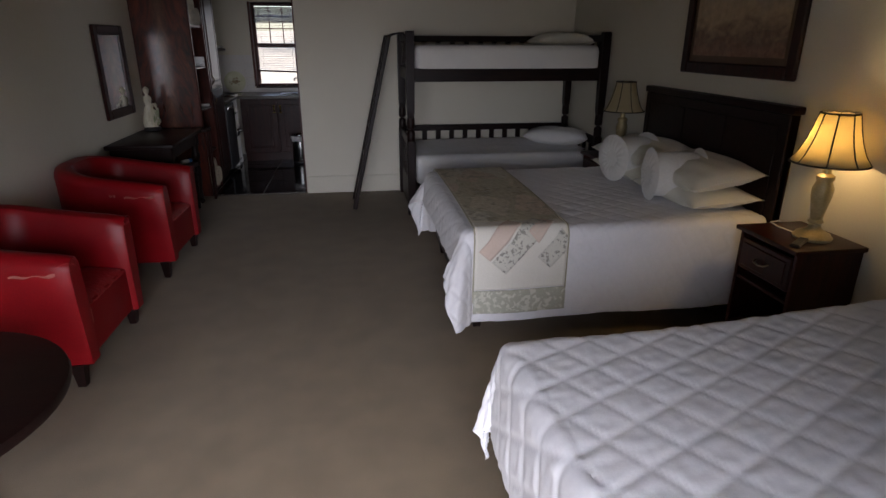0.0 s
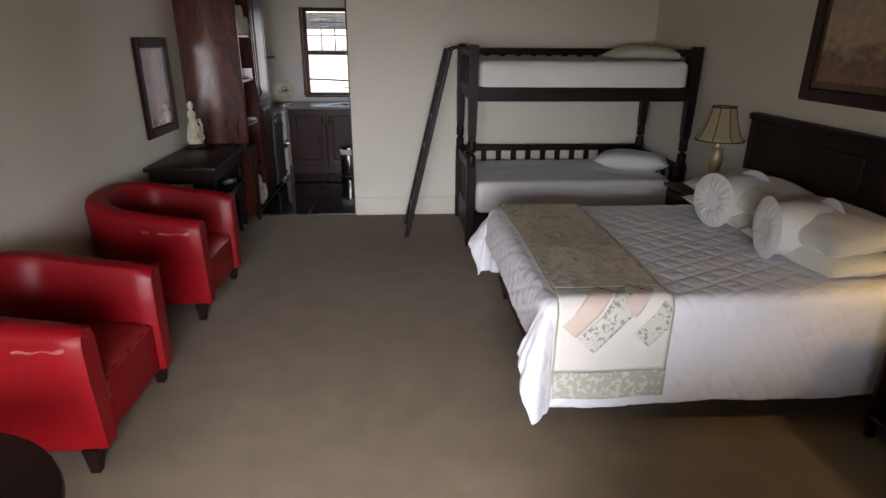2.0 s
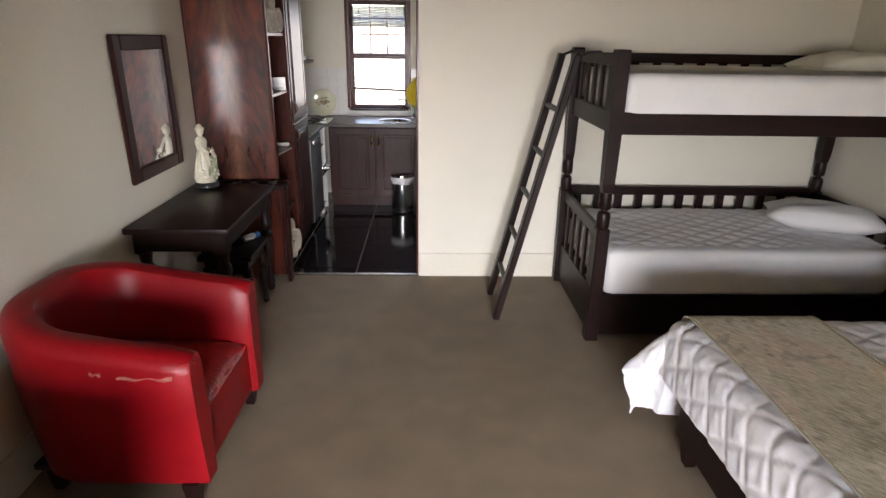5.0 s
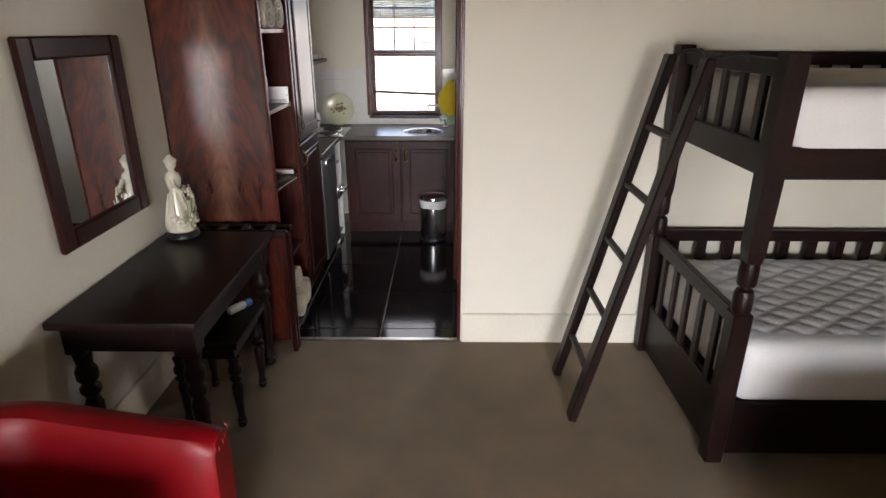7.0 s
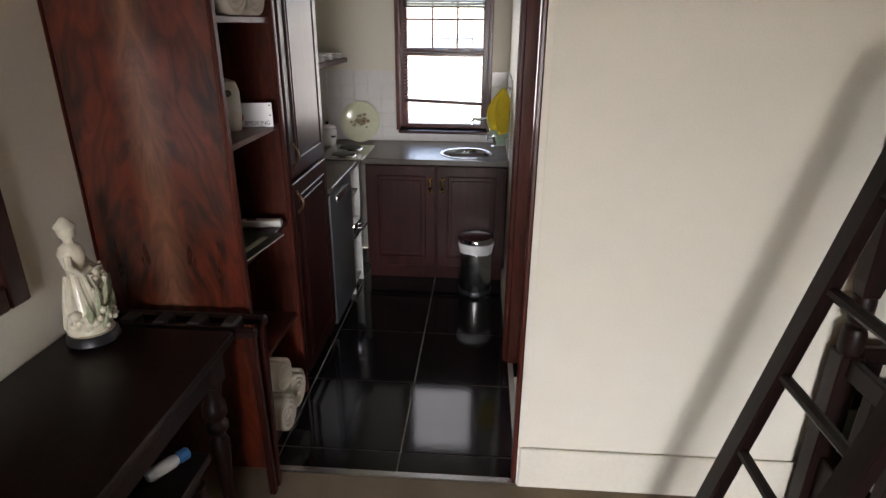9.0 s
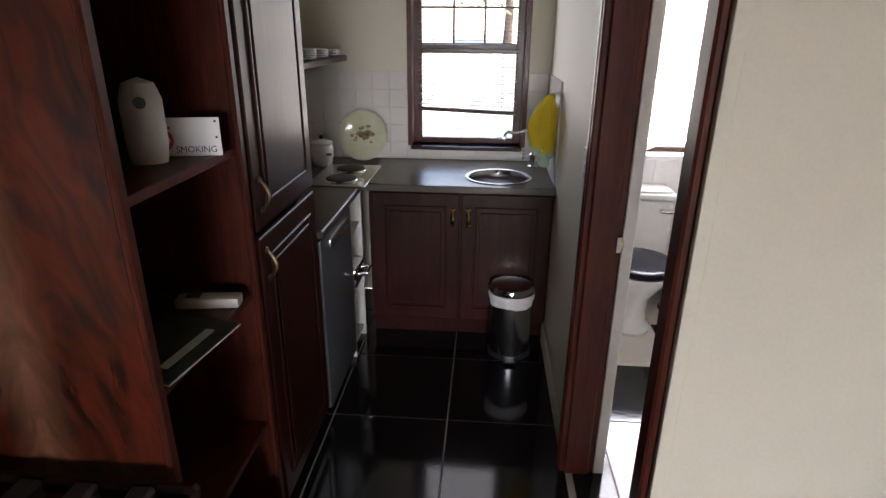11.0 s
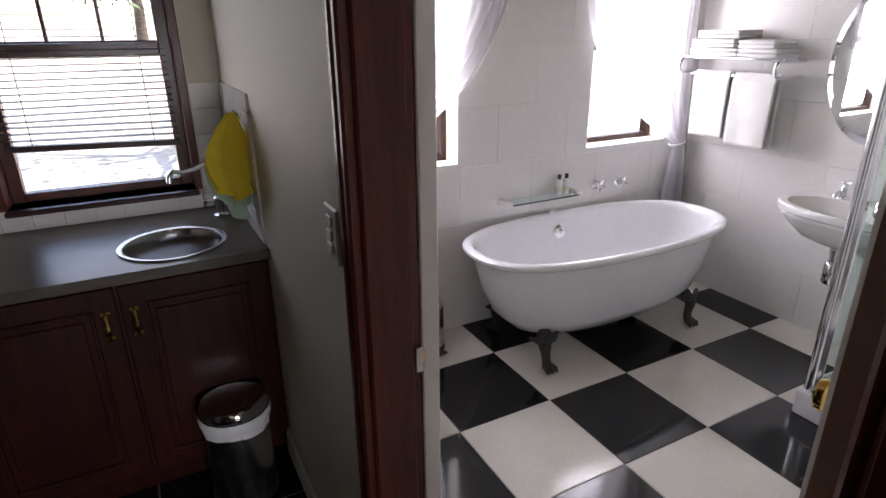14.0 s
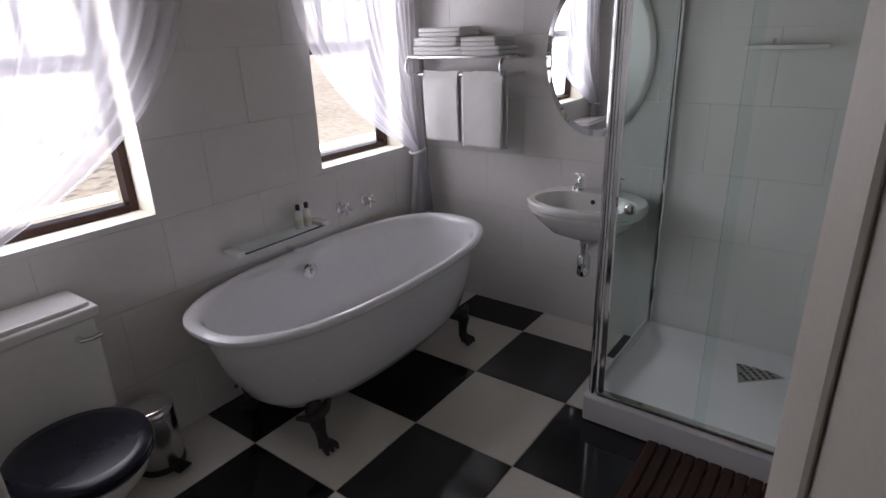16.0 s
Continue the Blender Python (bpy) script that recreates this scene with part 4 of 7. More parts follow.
# ---- bedroom: bedside tables, lamps, picture ----
def bedside_table(name):
    n = thing(name)
    box("top", (-0.20, -0.22, 0.625), (0.185, 0.22, 0.65), "cabinet", n, 0.008, "", None, 2)
    for y in (-0.205, 0.185):
        box("side_panel", (-0.175, y, 0.05), (0.18, y + 0.02, 0.625), "cabinet", n)
    box("back_panel", (0.165, -0.185, 0.05), (0.18, 0.185, 0.625), "cabinet", n)
    for z in (0.09, 0.36):
        box("shelf", (-0.17, -0.185, z), (0.165, 0.185, z + 0.018), "cabinet", n)
    d = box("drawer", (-0.178, -0.18, 0.425), (-0.155, 0.18, 0.595), "cabinet", n, 0.006)
    box("drawer_panel", (-0.184, -0.15, 0.45), (-0.1775, 0.15, 0.57), "cabinet", d, 0.004)
    part("handle", tube_bm([(-0.182, -0.045, 0.515), (-0.205, -0.035, 0.505), (-0.208, 0.0, 0.5), (-0.205, 0.035, 0.505), (-0.182, 0.045, 0.515)], 0.005, 8), "pewter", d, "bronze pull", True)
    for x in (-0.16, 0.15):
        for y in (-0.19, 0.165):
            box("foot", (x - 0.012, y, 0), (x + 0.025, y + 0.03, 0.055), "cabinet", n)
    return n


NS = bedside_table("bedside_table")
NS.matrix_world = pose(2.74, 2.135, 0)
tagged(NS, "dark red-brown wooden bedside table with a drawer and open shelf", "bedside table", "bedside tables")
NS2 = copy_thing(NS, pose(2.74, 4.34, 0))


def table_lamp(name):
    l = thing(name)
    part("base", lathe_bm([(0.085, 0.0), (0.088, 0.012), (0.075, 0.028), (0.05, 0.04), (0.03, 0.055), (0.026, 0.075), (0.036, 0.085), (0.026, 0.10), (0.032, 0.14), (0.045, 0.21), (0.047, 0.25), (0.034, 0.285), (0.04, 0.30), (0.04, 0.312), (0.02, 0.325), (0.018, 0.37), (0.024, 0.376), (0.012, 0.39)], 28), "lampgold", l, "antique gold turned base", True)
    part("stem", tube_bm([(0, 0, 0.39), (0, 0, 0.60)], 0.004, 6), "brass", l)
    n = 8
    prof = [(0.165, 0.375), (0.137, 0.415), (0.114, 0.47), (0.097, 0.525), (0.082, 0.59), (0.078, 0.605)]
    sh = part("shade", grid_bm(n * 4, len(prof), lambda u, v: (lambda r, z: (r * math.cos(2 * math.pi * u) * (1 - 0.03 * (1 - abs(math.cos(4 * 2 * math.pi * u)))), r * math.sin(2 * math.pi * u) * (1 - 0.03 * (1 - abs(math.cos(4 * 2 * math.pi * u)))), z))(*prof[round(v * (len(prof) - 1))]), None, True), "shade", l, "cream bell-shaped shade in eight ribbed panels", True)
    thick(sh, 0.002)
    for i in range(n):
        a = 2 * math.pi * i / n
        part("rib", tube_bm([(r * math.cos(a) * 1.005, r * math.sin(a) * 1.005, z) for r, z in prof], 0.0032, 6), "strap", sh, "", True)
    for r, z in (prof[0], prof[-1]):
        part("trim_ring", tube_bm([(r * math.cos(2 * math.pi * i / 32), r * math.sin(2 * math.pi * i / 32), z) for i in range(32)], 0.0045, 6, None, True), "strap", sh, "", True)
    return l


TL = table_lamp("table_lamp")
TL.matrix_world = pose(2.76, 2.085, 0.651)
tagged(TL, "antique gold table lamp with a lit cream bell shade", "lamp", "bedside lamps")
T2 = copy_thing(TL, pose(2.76, 4.26, 0.651))
tagged(T2, "unlit antique gold table lamp with a cream bell shade")
part("bulb", lathe_bm([(0.012, 0.40), (0.014, 0.43), (0.028, 0.47), (0.03, 0.49), (0.018, 0.515), (0.004, 0.52)], 16), "white_plastic", T2, "", True)
cb = part("lamp_cable", tube_bm([(2.73, 2.16, 0.655), (2.71, 2.25, 0.657), (2.72, 2.33, 0.66), (2.80, 2.36, 0.655), (2.90, 2.37, 0.60), (2.915, 2.37, 0.30)], 0.0035, 6), "white_plastic", None, "", True)
tagged(cb, "white lamp cable trailing off the bedside table", "cable")
rc = thing("remote_control", (2.63, 2.01, 0.651), 35, "black remote control lying on the bedside table", "remote control")
box("body", (-0.08, -0.022, 0), (0.08, 0.022, 0.017), "black", rc, 0.006)
for i in range(4):
    for j in range(3):
        box("key", (-0.05 + i * 0.022, -0.014 + j * 0.011, 0.0165), (-0.038 + i * 0.022, -0.008 + j * 0.011, 0.0195), "grey_metal", rc, 0.001)
bk = thing("book", (2.70, 2.12, 0.109), 6, "pale book lying on the bedside table's lower shelf", "book")
box("pages", (-0.085, -0.10, 0.002), (0.085, 0.10, 0.022), "paper_edge", bk, 0.001)
for z in (0.0, 0.022):
    box("cover", (-0.09, -0.105, z), (0.09, 0.105, z + 0.003), "white_board", bk, 0.0005)


def framed(name, at, turn, w, h, border, depth, inner, label, category, frame_mat="cabinet"):
    """A rectangular frame hung on a wall, facing its local -y."""
    f = thing(name, at, turn, label, category)
    bm = bmesh.new()
    for lo, hi in (((-w / 2, -depth, 0), (-w / 2 + border, 0, h)), ((w / 2 - border, -depth, 0), (w / 2, 0, h)), ((-w / 2 + border, -depth, h - border), (w / 2 - border, 0, h)), ((-w / 2 + border, -depth, 0), (w / 2 - border, 0, border))):
        box_bm(lo, hi, 0.008, bm)
    part("frame", bm, frame_mat, f)
    box("backing", (-w / 2 + 0.01, -0.006, 0.01), (w / 2 - 0.01, -0.001, h - 0.01), "mount", f, 0)
    return f


pt = framed("painting", (XR - 0.001, 3.165, 1.36), -90, 1.13, 0.76, 0.075, 0.03, None, "framed landscape painting in warm browns above the bed", "painting")
box("mount", (-0.495, -0.012, 0.07), (0.495, -0.0065, 0.69), "mount", pt, 0)
box("canvas", (-0.45, -0.016, 0.115), (0.45, -0.0125, 0.645), "paint", pt, 0)
mr = framed("mirror", (XL + 0.001, 5.29, 0.92), 90, 0.64, 0.76, 0.078, 0.028, None, "rectangular wall mirror in a dark red-brown wooden frame", "mirror")
box("glass", (-0.245, -0.012, 0.075), (0.245, -0.0065, 0.685), "mirror", mr, 0.002, "mirror glass")


# ---- bedroom: bunk bed and ladder ----
def bunk_bed(name):
    """Dark twin bunk: turned posts, slatted ends and backs, a boxed base."""
    b = thing(name, (1.07, 4.98, 0), 0, "dark stained wooden bunk bed with turned posts and slatted rails", "bunk bed")
    L, W, P = 1.80, 0.90, 0.075
    spin = [(0.034, 0.70), (0.037, 0.712), (0.037, 0.775), (0.032, 0.79), (0.019, 0.797), (0.019, 0.806), (0.032, 0.812), (0.036, 0.825), (0.036, 0.885), (0.033, 0.905)]
    for x in (0, L):
        for y in (0, W):
            p = box("post", (x - P / 2, y - P / 2, 0), (x + P / 2, y + P / 2, 0.70), "bunk", b, 0.006)
            part("turning", lathe_bm(spin, 20, (x, y)), "bunk", p, "", True)
            bm = lathe_bm([(0.038, 0.905), (0.046, 0.955), (0.051, 1.2), (0.051, 1.635), (0.047, 1.645)], 4, (0, 0), None, 1, 1, pose(x, y, 0, 0, 0, 45))
            part("upper_post", bm, "bunk", p)
    h = P / 2

    def rail(n, lo, hi, mat="bunk_x"):
        box(n, lo, hi, mat, b, 0.005)
    rail("base_board", (h, -0.012, 0.03), (L - h, 0.012, 0.285))
    rail("base_board", (h, W - 0.012, 0.03), (L - h, W + 0.012, 0.285))
    rail("upper_rail", (h, -0.014, 1.22), (L - h, 0.014, 1.335))
    rail("upper_rail", (h, W - 0.014, 1.22), (L - h, W + 0.014, 1.335))
    rail("deck", (h, 0.014, 1.26), (L - h, W - 0.014, 1.29))
    rail("deck", (h, 0.014, 0.25), (L - h, W - 0.014, 0.28))
    for z in (0.66, 1.555):
        rail("back_rail", (h, W - 0.014, z), (L - h, W + 0.014, z + 0.06))
    rail("back_rail", (h, W - 0.014, 0.48), (L - h, W + 0.014, 0.53))
    n = 12
    for i in range(n):
        x = 0.09 + (L - 0.18) * i / (n - 1)
        box("slat", (x - 0.026, W - 0.009, 0.53), (x + 0.026, W + 0.009, 0.66), "bunk", b, 0.002)
        box("slat", (x - 0.026, W - 0.009, 1.335), (x + 0.026, W + 0.009, 1.555), "bunk", b, 0.002)
    for x in (0, L):
        rail("end_board", (x - 0.012, h, 0.03), (x + 0.012, W - h, 0.30), "bunk")
        rail("end_rail", (x - 0.014, h, 0.62), (x + 0.014, W - h, 0.695), "bunk")
        rail("end_rail", (x - 0.014, h, 1.22), (x + 0.014, W - h, 1.335), "bunk")
        rail("end_rail", (x - 0.014, h, 1.56), (x + 0.014, W - h, 1.62), "bunk")
        for i in range(5):
            y = 0.15 + (W - 0.30) * i / 4
            box("slat", (x - 0.009, y - 0.022, 0.30), (x + 0.009, y + 0.022, 0.62), "bunk", b, 0.002)
            box("slat", (x - 0.009, y - 0.022, 1.335), (x + 0.009, y + 0.022, 1.56), "bunk", b, 0.002)
    return b


bunk_bed("bunk_bed")
bx0, bx1, by0, by1 = 1.115, 2.825, 4.985, 5.86


def soft_mattress(name, z0, z1, label, quilted):
    """A mattress in a fitted cover, its edges rounded and its face puffed."""
    def fn(u, v):
        a, b = 2 * u - 1, 2 * v - 1
        x, y = (bx0 + bx1) / 2 + (bx1 - bx0) / 2 * a, (by0 + by1) / 2 + (by1 - by0) / 2 * b
        uu, vv = (x * 0.72 + y * 0.7) / 0.1, (-x * 0.55 + y * 0.83) / 0.1
        e = min(abs(uu - round(uu)), abs(vv - round(vv)))
        puff = 0.007 * (1 - math.exp(-(e / 0.17) ** 2)) if quilted else 0.0
        rim = max(abs(a) ** 40, abs(b) ** 24)
        return (x, y, z1 - 0.02 * rim + puff * (1 - rim) + 0.006 * noise.noise((x * 4, y * 4, z1)))
    m = thing(name, (0, 0, 0), 0, label, "mattress")
    part("body", box_bm((bx0, by0 - 0.022, z0), (bx1, by1, z1 - 0.012), 0.07, None, None, 5), "sheet", m, "", True)
    part("cover", grid_bm(110, 70, lambda u, v: fn(0.022 + 0.956 * u, 0.045 + 0.91 * v)), "quilt" if quilted else "sheet", m, "", True)
    return m


soft_mattress("mattress", 0.282, 0.575, "white quilted mattress on the lower bunk", True)
soft_mattress("mattress", 1.292, 1.545, "white covered mattress on the upper bunk", False)
pillow("pillow", (2.62, 5.40, 0.565), (0, 3, 62), 0.44, 0.66, 0.175, "sheet", "white pillow lying askew on the lower bunk", 11)
pillow("pillow", (2.61, 5.45, 1.485), (0, 0, 86), 0.42, 0.60, 0.16, "pillow", "cream pillow lying on the upper bunk", 12)

ld = thing("ladder", (0.53, 5.428, 0), 0, "dark wooden bunk ladder leaning against the bunk's end", "ladder")
lean = math.degrees(math.atan2(0.378, 1.61))
for y in (-0.19, 0.19):
    part("stile", box_bm((-0.02, y - 0.036, 0.0), (0.02, y + 0.036, 1.65), 0.006, None, pose(0, 0, 0.004, 0, lean, 0)), "bunk", ld)
for y in (-0.19, 0.19):
    part("hook", tube_bm([(0.375, y, 1.60), (0.44, y, 1.625), (0.505, y, 1.628), (0.535, y, 1.6), (0.535, y, 1.57)], 0.008, 8), "iron", ld, "dark iron hook over the bunk's end rail", True)
for i in range(5):
    z = 0.255 + i * 0.272
    part("rung", box_bm((-0.016, -0.165, z - 0.016), (0.016, 0.165, z + 0.016), 0.01, None, pose(0, 0, 0, 0, lean, 0)), "bunk", ld)


# ---- bedroom: writing desk, stool, statue, luggage rack ----
TURNED = [(0.016, 0.0), (0.026, 0.02), (0.028, 0.05), (0.018, 0.075), (0.030, 0.10), (0.022, 0.13), (0.019, 0.20), (0.028, 0.42), (0.034, 0.60), (0.022, 0.66), (0.038, 0.70), (0.038, 0.73), (0.024, 0.76), (0.040, 0.80), (0.040, 0.86), (0.028, 0.90), (0.036, 1.0)]


def turned_leg(at, height, parent, scale=1.0):
    part("leg", lathe_bm([(r * scale, z * height) for r, z in TURNED], 20, at), "bunk", parent, "", True)


dk = thing("desk", (-1.215, 5.285, 0), 0, "dark wooden writing desk with turned legs against the wall", "desk")
box("desktop", (-0.27, -0.50, 0.705), (0.27, 0.49, 0.74), "bunk", dk, 0.01, "", None, 2)
for lo, hi in (((-0.23, -0.46, 0.60), (0.23, -0.435, 0.705)), ((-0.23, 0.42, 0.60), (0.23, 0.445, 0.705)), ((-0.23, -0.435, 0.60), (-0.205, 0.42, 0.705)), ((0.205, -0.435, 0.60), (0.23, 0.42, 0.705))):
    box("apron", lo, hi, "bunk", dk)
for x in (-0.205, 0.205):
    for y in (-0.425, 0.41):
        box("leg_block", (x - 0.038, y - 0.038, 0.585), (x + 0.038, y + 0.038, 0.704), "bunk", dk)
        turned_leg((x, y), 0.586, dk, 1.0)
st = thing("stool", (-1.11, 5.33, 0), 0, "dark wooden stool with turned legs pushed under the desk", "stool")
box("seat", (-0.16, -0.20, 0.42), (0.16, 0.20, 0.455), "bunk", st, 0.012, "", None, 2)
box("apron", (-0.13, -0.17, 0.36), (0.13, 0.17, 0.42), "bunk", st)
for x in (-0.12, 0.12):
    for y in (-0.155, 0.155):
        turned_leg((x, y), 0.362, st, 0.75)
bt = thing("bottle", (-1.04, 5.44, 0.4555), 60, "small white plastic bottle with a blue cap on the stool", "bottle")
m = pose(0, 0, 0.021, 0, 90, 0)
part("body", lathe_bm([(0.014, -0.06), (0.02, -0.05), (0.02, 0.02), (0.014, 0.035)], 16, (0, 0), None, 1, 1, m), "white_plastic", bt, "", True)
part("cap", lathe_bm([(0.017, 0.036), (0.019, 0.04), (0.019, 0.066), (0.014, 0.07)], 16, (0, 0), None, 1, 1, m), "blue", bt, "blue screw cap", True)

rk = thing("luggage_rack", (-1.165, 5.865, 0), 0, "folded dark wooden luggage rack leaning on the wardrobe's side", "luggage rack")
for y, s in ((-0.03, 1), (0.012, -1)):
    for x in (-0.26, 0.26):
        part("leg", box_bm((x - 0.013, y - 0.014, 0), (x + 0.013, y + 0.014, 0.72), 0.004, None, pose(0, 0, 0, 2 * s, 0, 0)), "cabinet", rk)
    part("top_rail", box_bm((-0.285, y - 0.016, 0.695), (0.285, y + 0.016, 0.735), 0.01, None, pose(0, 0, 0, 2 * s, 0, 0)), "bunk_x", rk)
for x in (-0.18, -0.06, 0.06, 0.18):
    box("strap", (x - 0.026, -0.055, 0.687), (x + 0.026, 0.025, 0.741), "strap", rk, 0.008)

# ornament: a plain shape with its shoulders, skirt and flowers, one mesh
bm = lathe_bm([(0.070, 0.0), (0.078, 0.008), (0.074, 0.028), (0.066, 0.036)], 24)
lathe_bm([(0.062, 0.036), (0.066, 0.06), (0.055, 0.10), (0.047, 0.15), (0.036, 0.20), (0.025, 0.235), (0.034, 0.27), (0.038, 0.295), (0.030, 0.318), (0.014, 0.33), (0.014, 0.342), (0.024, 0.352), (0.026, 0.37), (0.031, 0.378), (0.028, 0.386), (0.019, 0.394), (0.010, 0.406), (0.003, 0.410)], 20, (-0.008, 0), bm, 1.0, 0.85)
rnd = random.Random(5)
for i in range(34):
    a, z = rnd.uniform(-1.0, 1.2), rnd.uniform(0.05, 0.25)
    r = 0.062 - 0.11 * max(0, z - 0.12)
    m = Matrix.Translation((0.012 + r * math.cos(a), r * math.sin(a), z)) @ Matrix.Diagonal((1, 1, rnd.uniform(0.8, 1.8), 1))
    bmesh.ops.create_icosphere(bm, subdivisions=1, radius=rnd.uniform(0.006, 0.011), matrix=m)
for i in range(16):
    a = rnd.uniform(0, 6.28)
    bmesh.ops.create_icosphere(bm, subdivisions=1, radius=rnd.uniform(0.012, 0.02), matrix=Matrix.Translation((0.05 * math.cos(a), 0.05 * math.sin(a), rnd.uniform(0.05, 0.11))))
old_faces = set(bm.faces)
for i in range(22):
    a, h = rnd.uniform(-1.3, 1.6), rnd.uniform(0.05, 0.15)
    p, q = Vector((0.056 * math.cos(a), 0.056 * math.sin(a), rnd.uniform(0.04, 0.12))), Vector((0.030 * math.cos(a), 0.030 * math.sin(a), h))
    tube_bm([p, p + q * 0.5, p + q * 0.75 + Vector((0, 0, h * 0.1))], [0.005, 0.010, 0.002], 6, bm)
for f in bm.faces:
    if f not in old_faces:
        f.material_index = 2
for i in range(9):
    a = 2 * math.pi * i / 9
    tube_bm([(-0.008 + 0.030 * math.cos(a), 0.026 * math.sin(a), 0.225), (-0.008 + 0.046 * math.cos(a + 0.2), 0.040 * math.sin(a + 0.2), 0.14), (-0.008 + 0.058 * math.cos(a + 0.3), 0.052 * math.sin(a + 0.3), 0.06)], [0.006, 0.010, 0.012], 6, bm)
for s in (-1, 1):
    tube_bm([(-0.008, s * 0.036, 0.295), (-0.004, s * 0.055, 0.265), (0.02, s * 0.045, 0.24), (0.035, s * 0.01, 0.245)], 0.011, 8, bm)
sta = part("statue", bm, "porcelain", None, "", True)
sta.data.materials.append(M["black"])
sta.data.materials.append(M["porcelain_green"])
for f in sta.data.polygons:
    if f.center.z < 0.034:
        f.material_index = 1
sta.matrix_world = pose(-1.365, 5.69, 0.741, 0, 0, 20)
tagged(sta, "ivory porcelain figurine on a round base standing on the desk", "figurine")


# ---- kitchen: bookcase and tall cupboard ----
XF = -0.975                     # front of the tall units
bc = thing("bookcase", (-1.2325, 5.955, 0), 0, "tall mahogany bookcase with open shelves and a flame-figured side", "bookcase")
hw = 0.2575
part("side_panel", box_bm((-hw + 0.004, 0, 0.0), (hw, 0.022, 2.25), 0.003), "flame", bc, "book-matched flame mahogany side")
box("edge_strip", (-hw, -0.012, 0), (-hw + 0.0035, 0.022, 2.25), "jamb", bc, 0)
box("far_side", (-hw + 0.004, 0.523, 0), (hw, 0.545, 2.25), "mahog_shaded", bc, 0.003)
box("back_panel", (-hw + 0.004, 0.022, 0.05), (-hw + 0.016, 0.523, 2.25), "mahog_shaded", bc, 0)
box("plinth", (hw - 0.03, 0.022, 0), (hw - 0.008, 0.523, 0.06), "mahog", bc)
box("top_board", (-hw + 0.016, 0.022, 2.2), (hw, 0.523, 2.225), "mahog", bc)
for z in (0.06, 0.42, 0.868, 1.285, 1.685):
    box("shelf", (-hw + 0.016, 0.022, z), (hw - 0.004, 0.523, z + 0.022), "mahog", bc, 0.002)
for y0, y1 in ((-0.004, 0.026), (0.519, 0.549)):
    box("front_stile", (hw, y0, 0), (hw + 0.014, y1, 2.25), "mahog", bc, 0.004)


def raised_door(name, w, h, parent, at, facing, label="", hinge="left"):
    """A framed cupboard door with a bevelled raised panel, lying in local x, z and facing local -y."""
    d = part(name, box_bm((0, -0.02, 0), (w, 0, h), 0.004), "cabinet", parent, label)
    d.matrix_basis = pose(*at, 0, 0, facing)
    f = 0.065
    bm = bmesh.new()
    for lo, hi in (((f, -0.027, f), (f + 0.013, -0.0195, h - f)), ((w - f - 0.013, -0.027, f), (w - f, -0.0195, h - f)), ((f + 0.013, -0.027, f), (w - f - 0.013, -0.0195, f + 0.013)), ((f + 0.013, -0.027, h - f - 0.013), (w - f - 0.013, -0.0195, h - f))):
        box_bm(lo, hi, 0.004, bm)
    part("moulding", bm, "cabinet", d)
    part("raised_panel", box_bm((f + 0.03, -0.026, f + 0.03), (w - f - 0.03, -0.0195, h - f - 0.03), 0.006), "cabinet", d)
    return d


def bow_handle(parent, at, facing, material="pewter", length=0.1):
    """A drop-shaped pull on two roses."""
    n = 10
    pts = [(0, -0.004 - 0.024 * math.sin(math.pi * i / n), -length / 2 + length * i / n) for i in range(n + 1)]
    bm = tube_bm(pts, [0.004 + 0.003 * math.sin(math.pi * i / n) for i in range(n + 1)], 8)
    for z in (-length / 2, length / 2):
        lathe_bm([(0.009, 0.0), (0.011, 0.003), (0.006, 0.009)], 10, (0, 0), bm, 1, 1, pose(0, 0, z, 90, 0, 0))
    h = part("handle", bm, material, parent, "bronze pull", True)
    h.matrix_basis = pose(*at, 0, 0, facing) @ Matrix.Diagonal((1.5 if material == "brass" else 1.1, 1, 1, 1))
    return h


tc = thing("tall_cupboard", (XF, 6.506, 0), 0, "tall dark mahogany cupboard with panelled doors and iron pulls", "cupboard")
box("body", (-0.51, 0.0, 0.0), (-0.022, 0.554, 2.25), "cabinet", tc, 0.003)
for z0, z1 in ((0.08, 1.038), (1.058, 2.2)):
    d = raised_door("door", 0.535, z1 - z0, tc, (-0.001, 0.01, z0), 90)
    bow_handle(d, (0.035, -0.021, 0.10 if z0 > 0.5 else z1 - z0 - 0.09), 0, "pewter", 0.09)
# things on the shelves
for i, (x, y, z, r) in enumerate(((-1.10, 6.11, 1.707, 0.075), (-1.10, 6.28, 1.707, 0.08), (-1.12, 6.19, 1.845, 0.06), (-1.07, 6.11, 0.082, 0.075), (-1.08, 6.27, 0.082, 0.085), (-1.10, 6.18, 0.225, 0.07))):
    t = thing("rolled_towel", (x, y, z + r), 0, "rolled cream towel lying on the bookcase shelf", "towel", "rolled towels")
    turns = 3.2

    def spiral(u, v, r=r, turns=turns):
        a = 2 * math.pi * turns * u
        rr = 0.012 + (r - 0.012) * u
        return ((v - 0.5) * 0.30 + 0.006 * math.sin(7 * u * turns), rr * math.cos(a), rr * math.sin(a))
    ob = part("cloth", grid_bm(90, 6, spiral), "towel_cream", t, "", True)
    thick(ob, 0.014, 0.0)
ds = thing("air_freshener", (-1.095, 6.285, 1.3075), -62, "ivory plastic air freshener dispenser on the shelf", "dispenser")
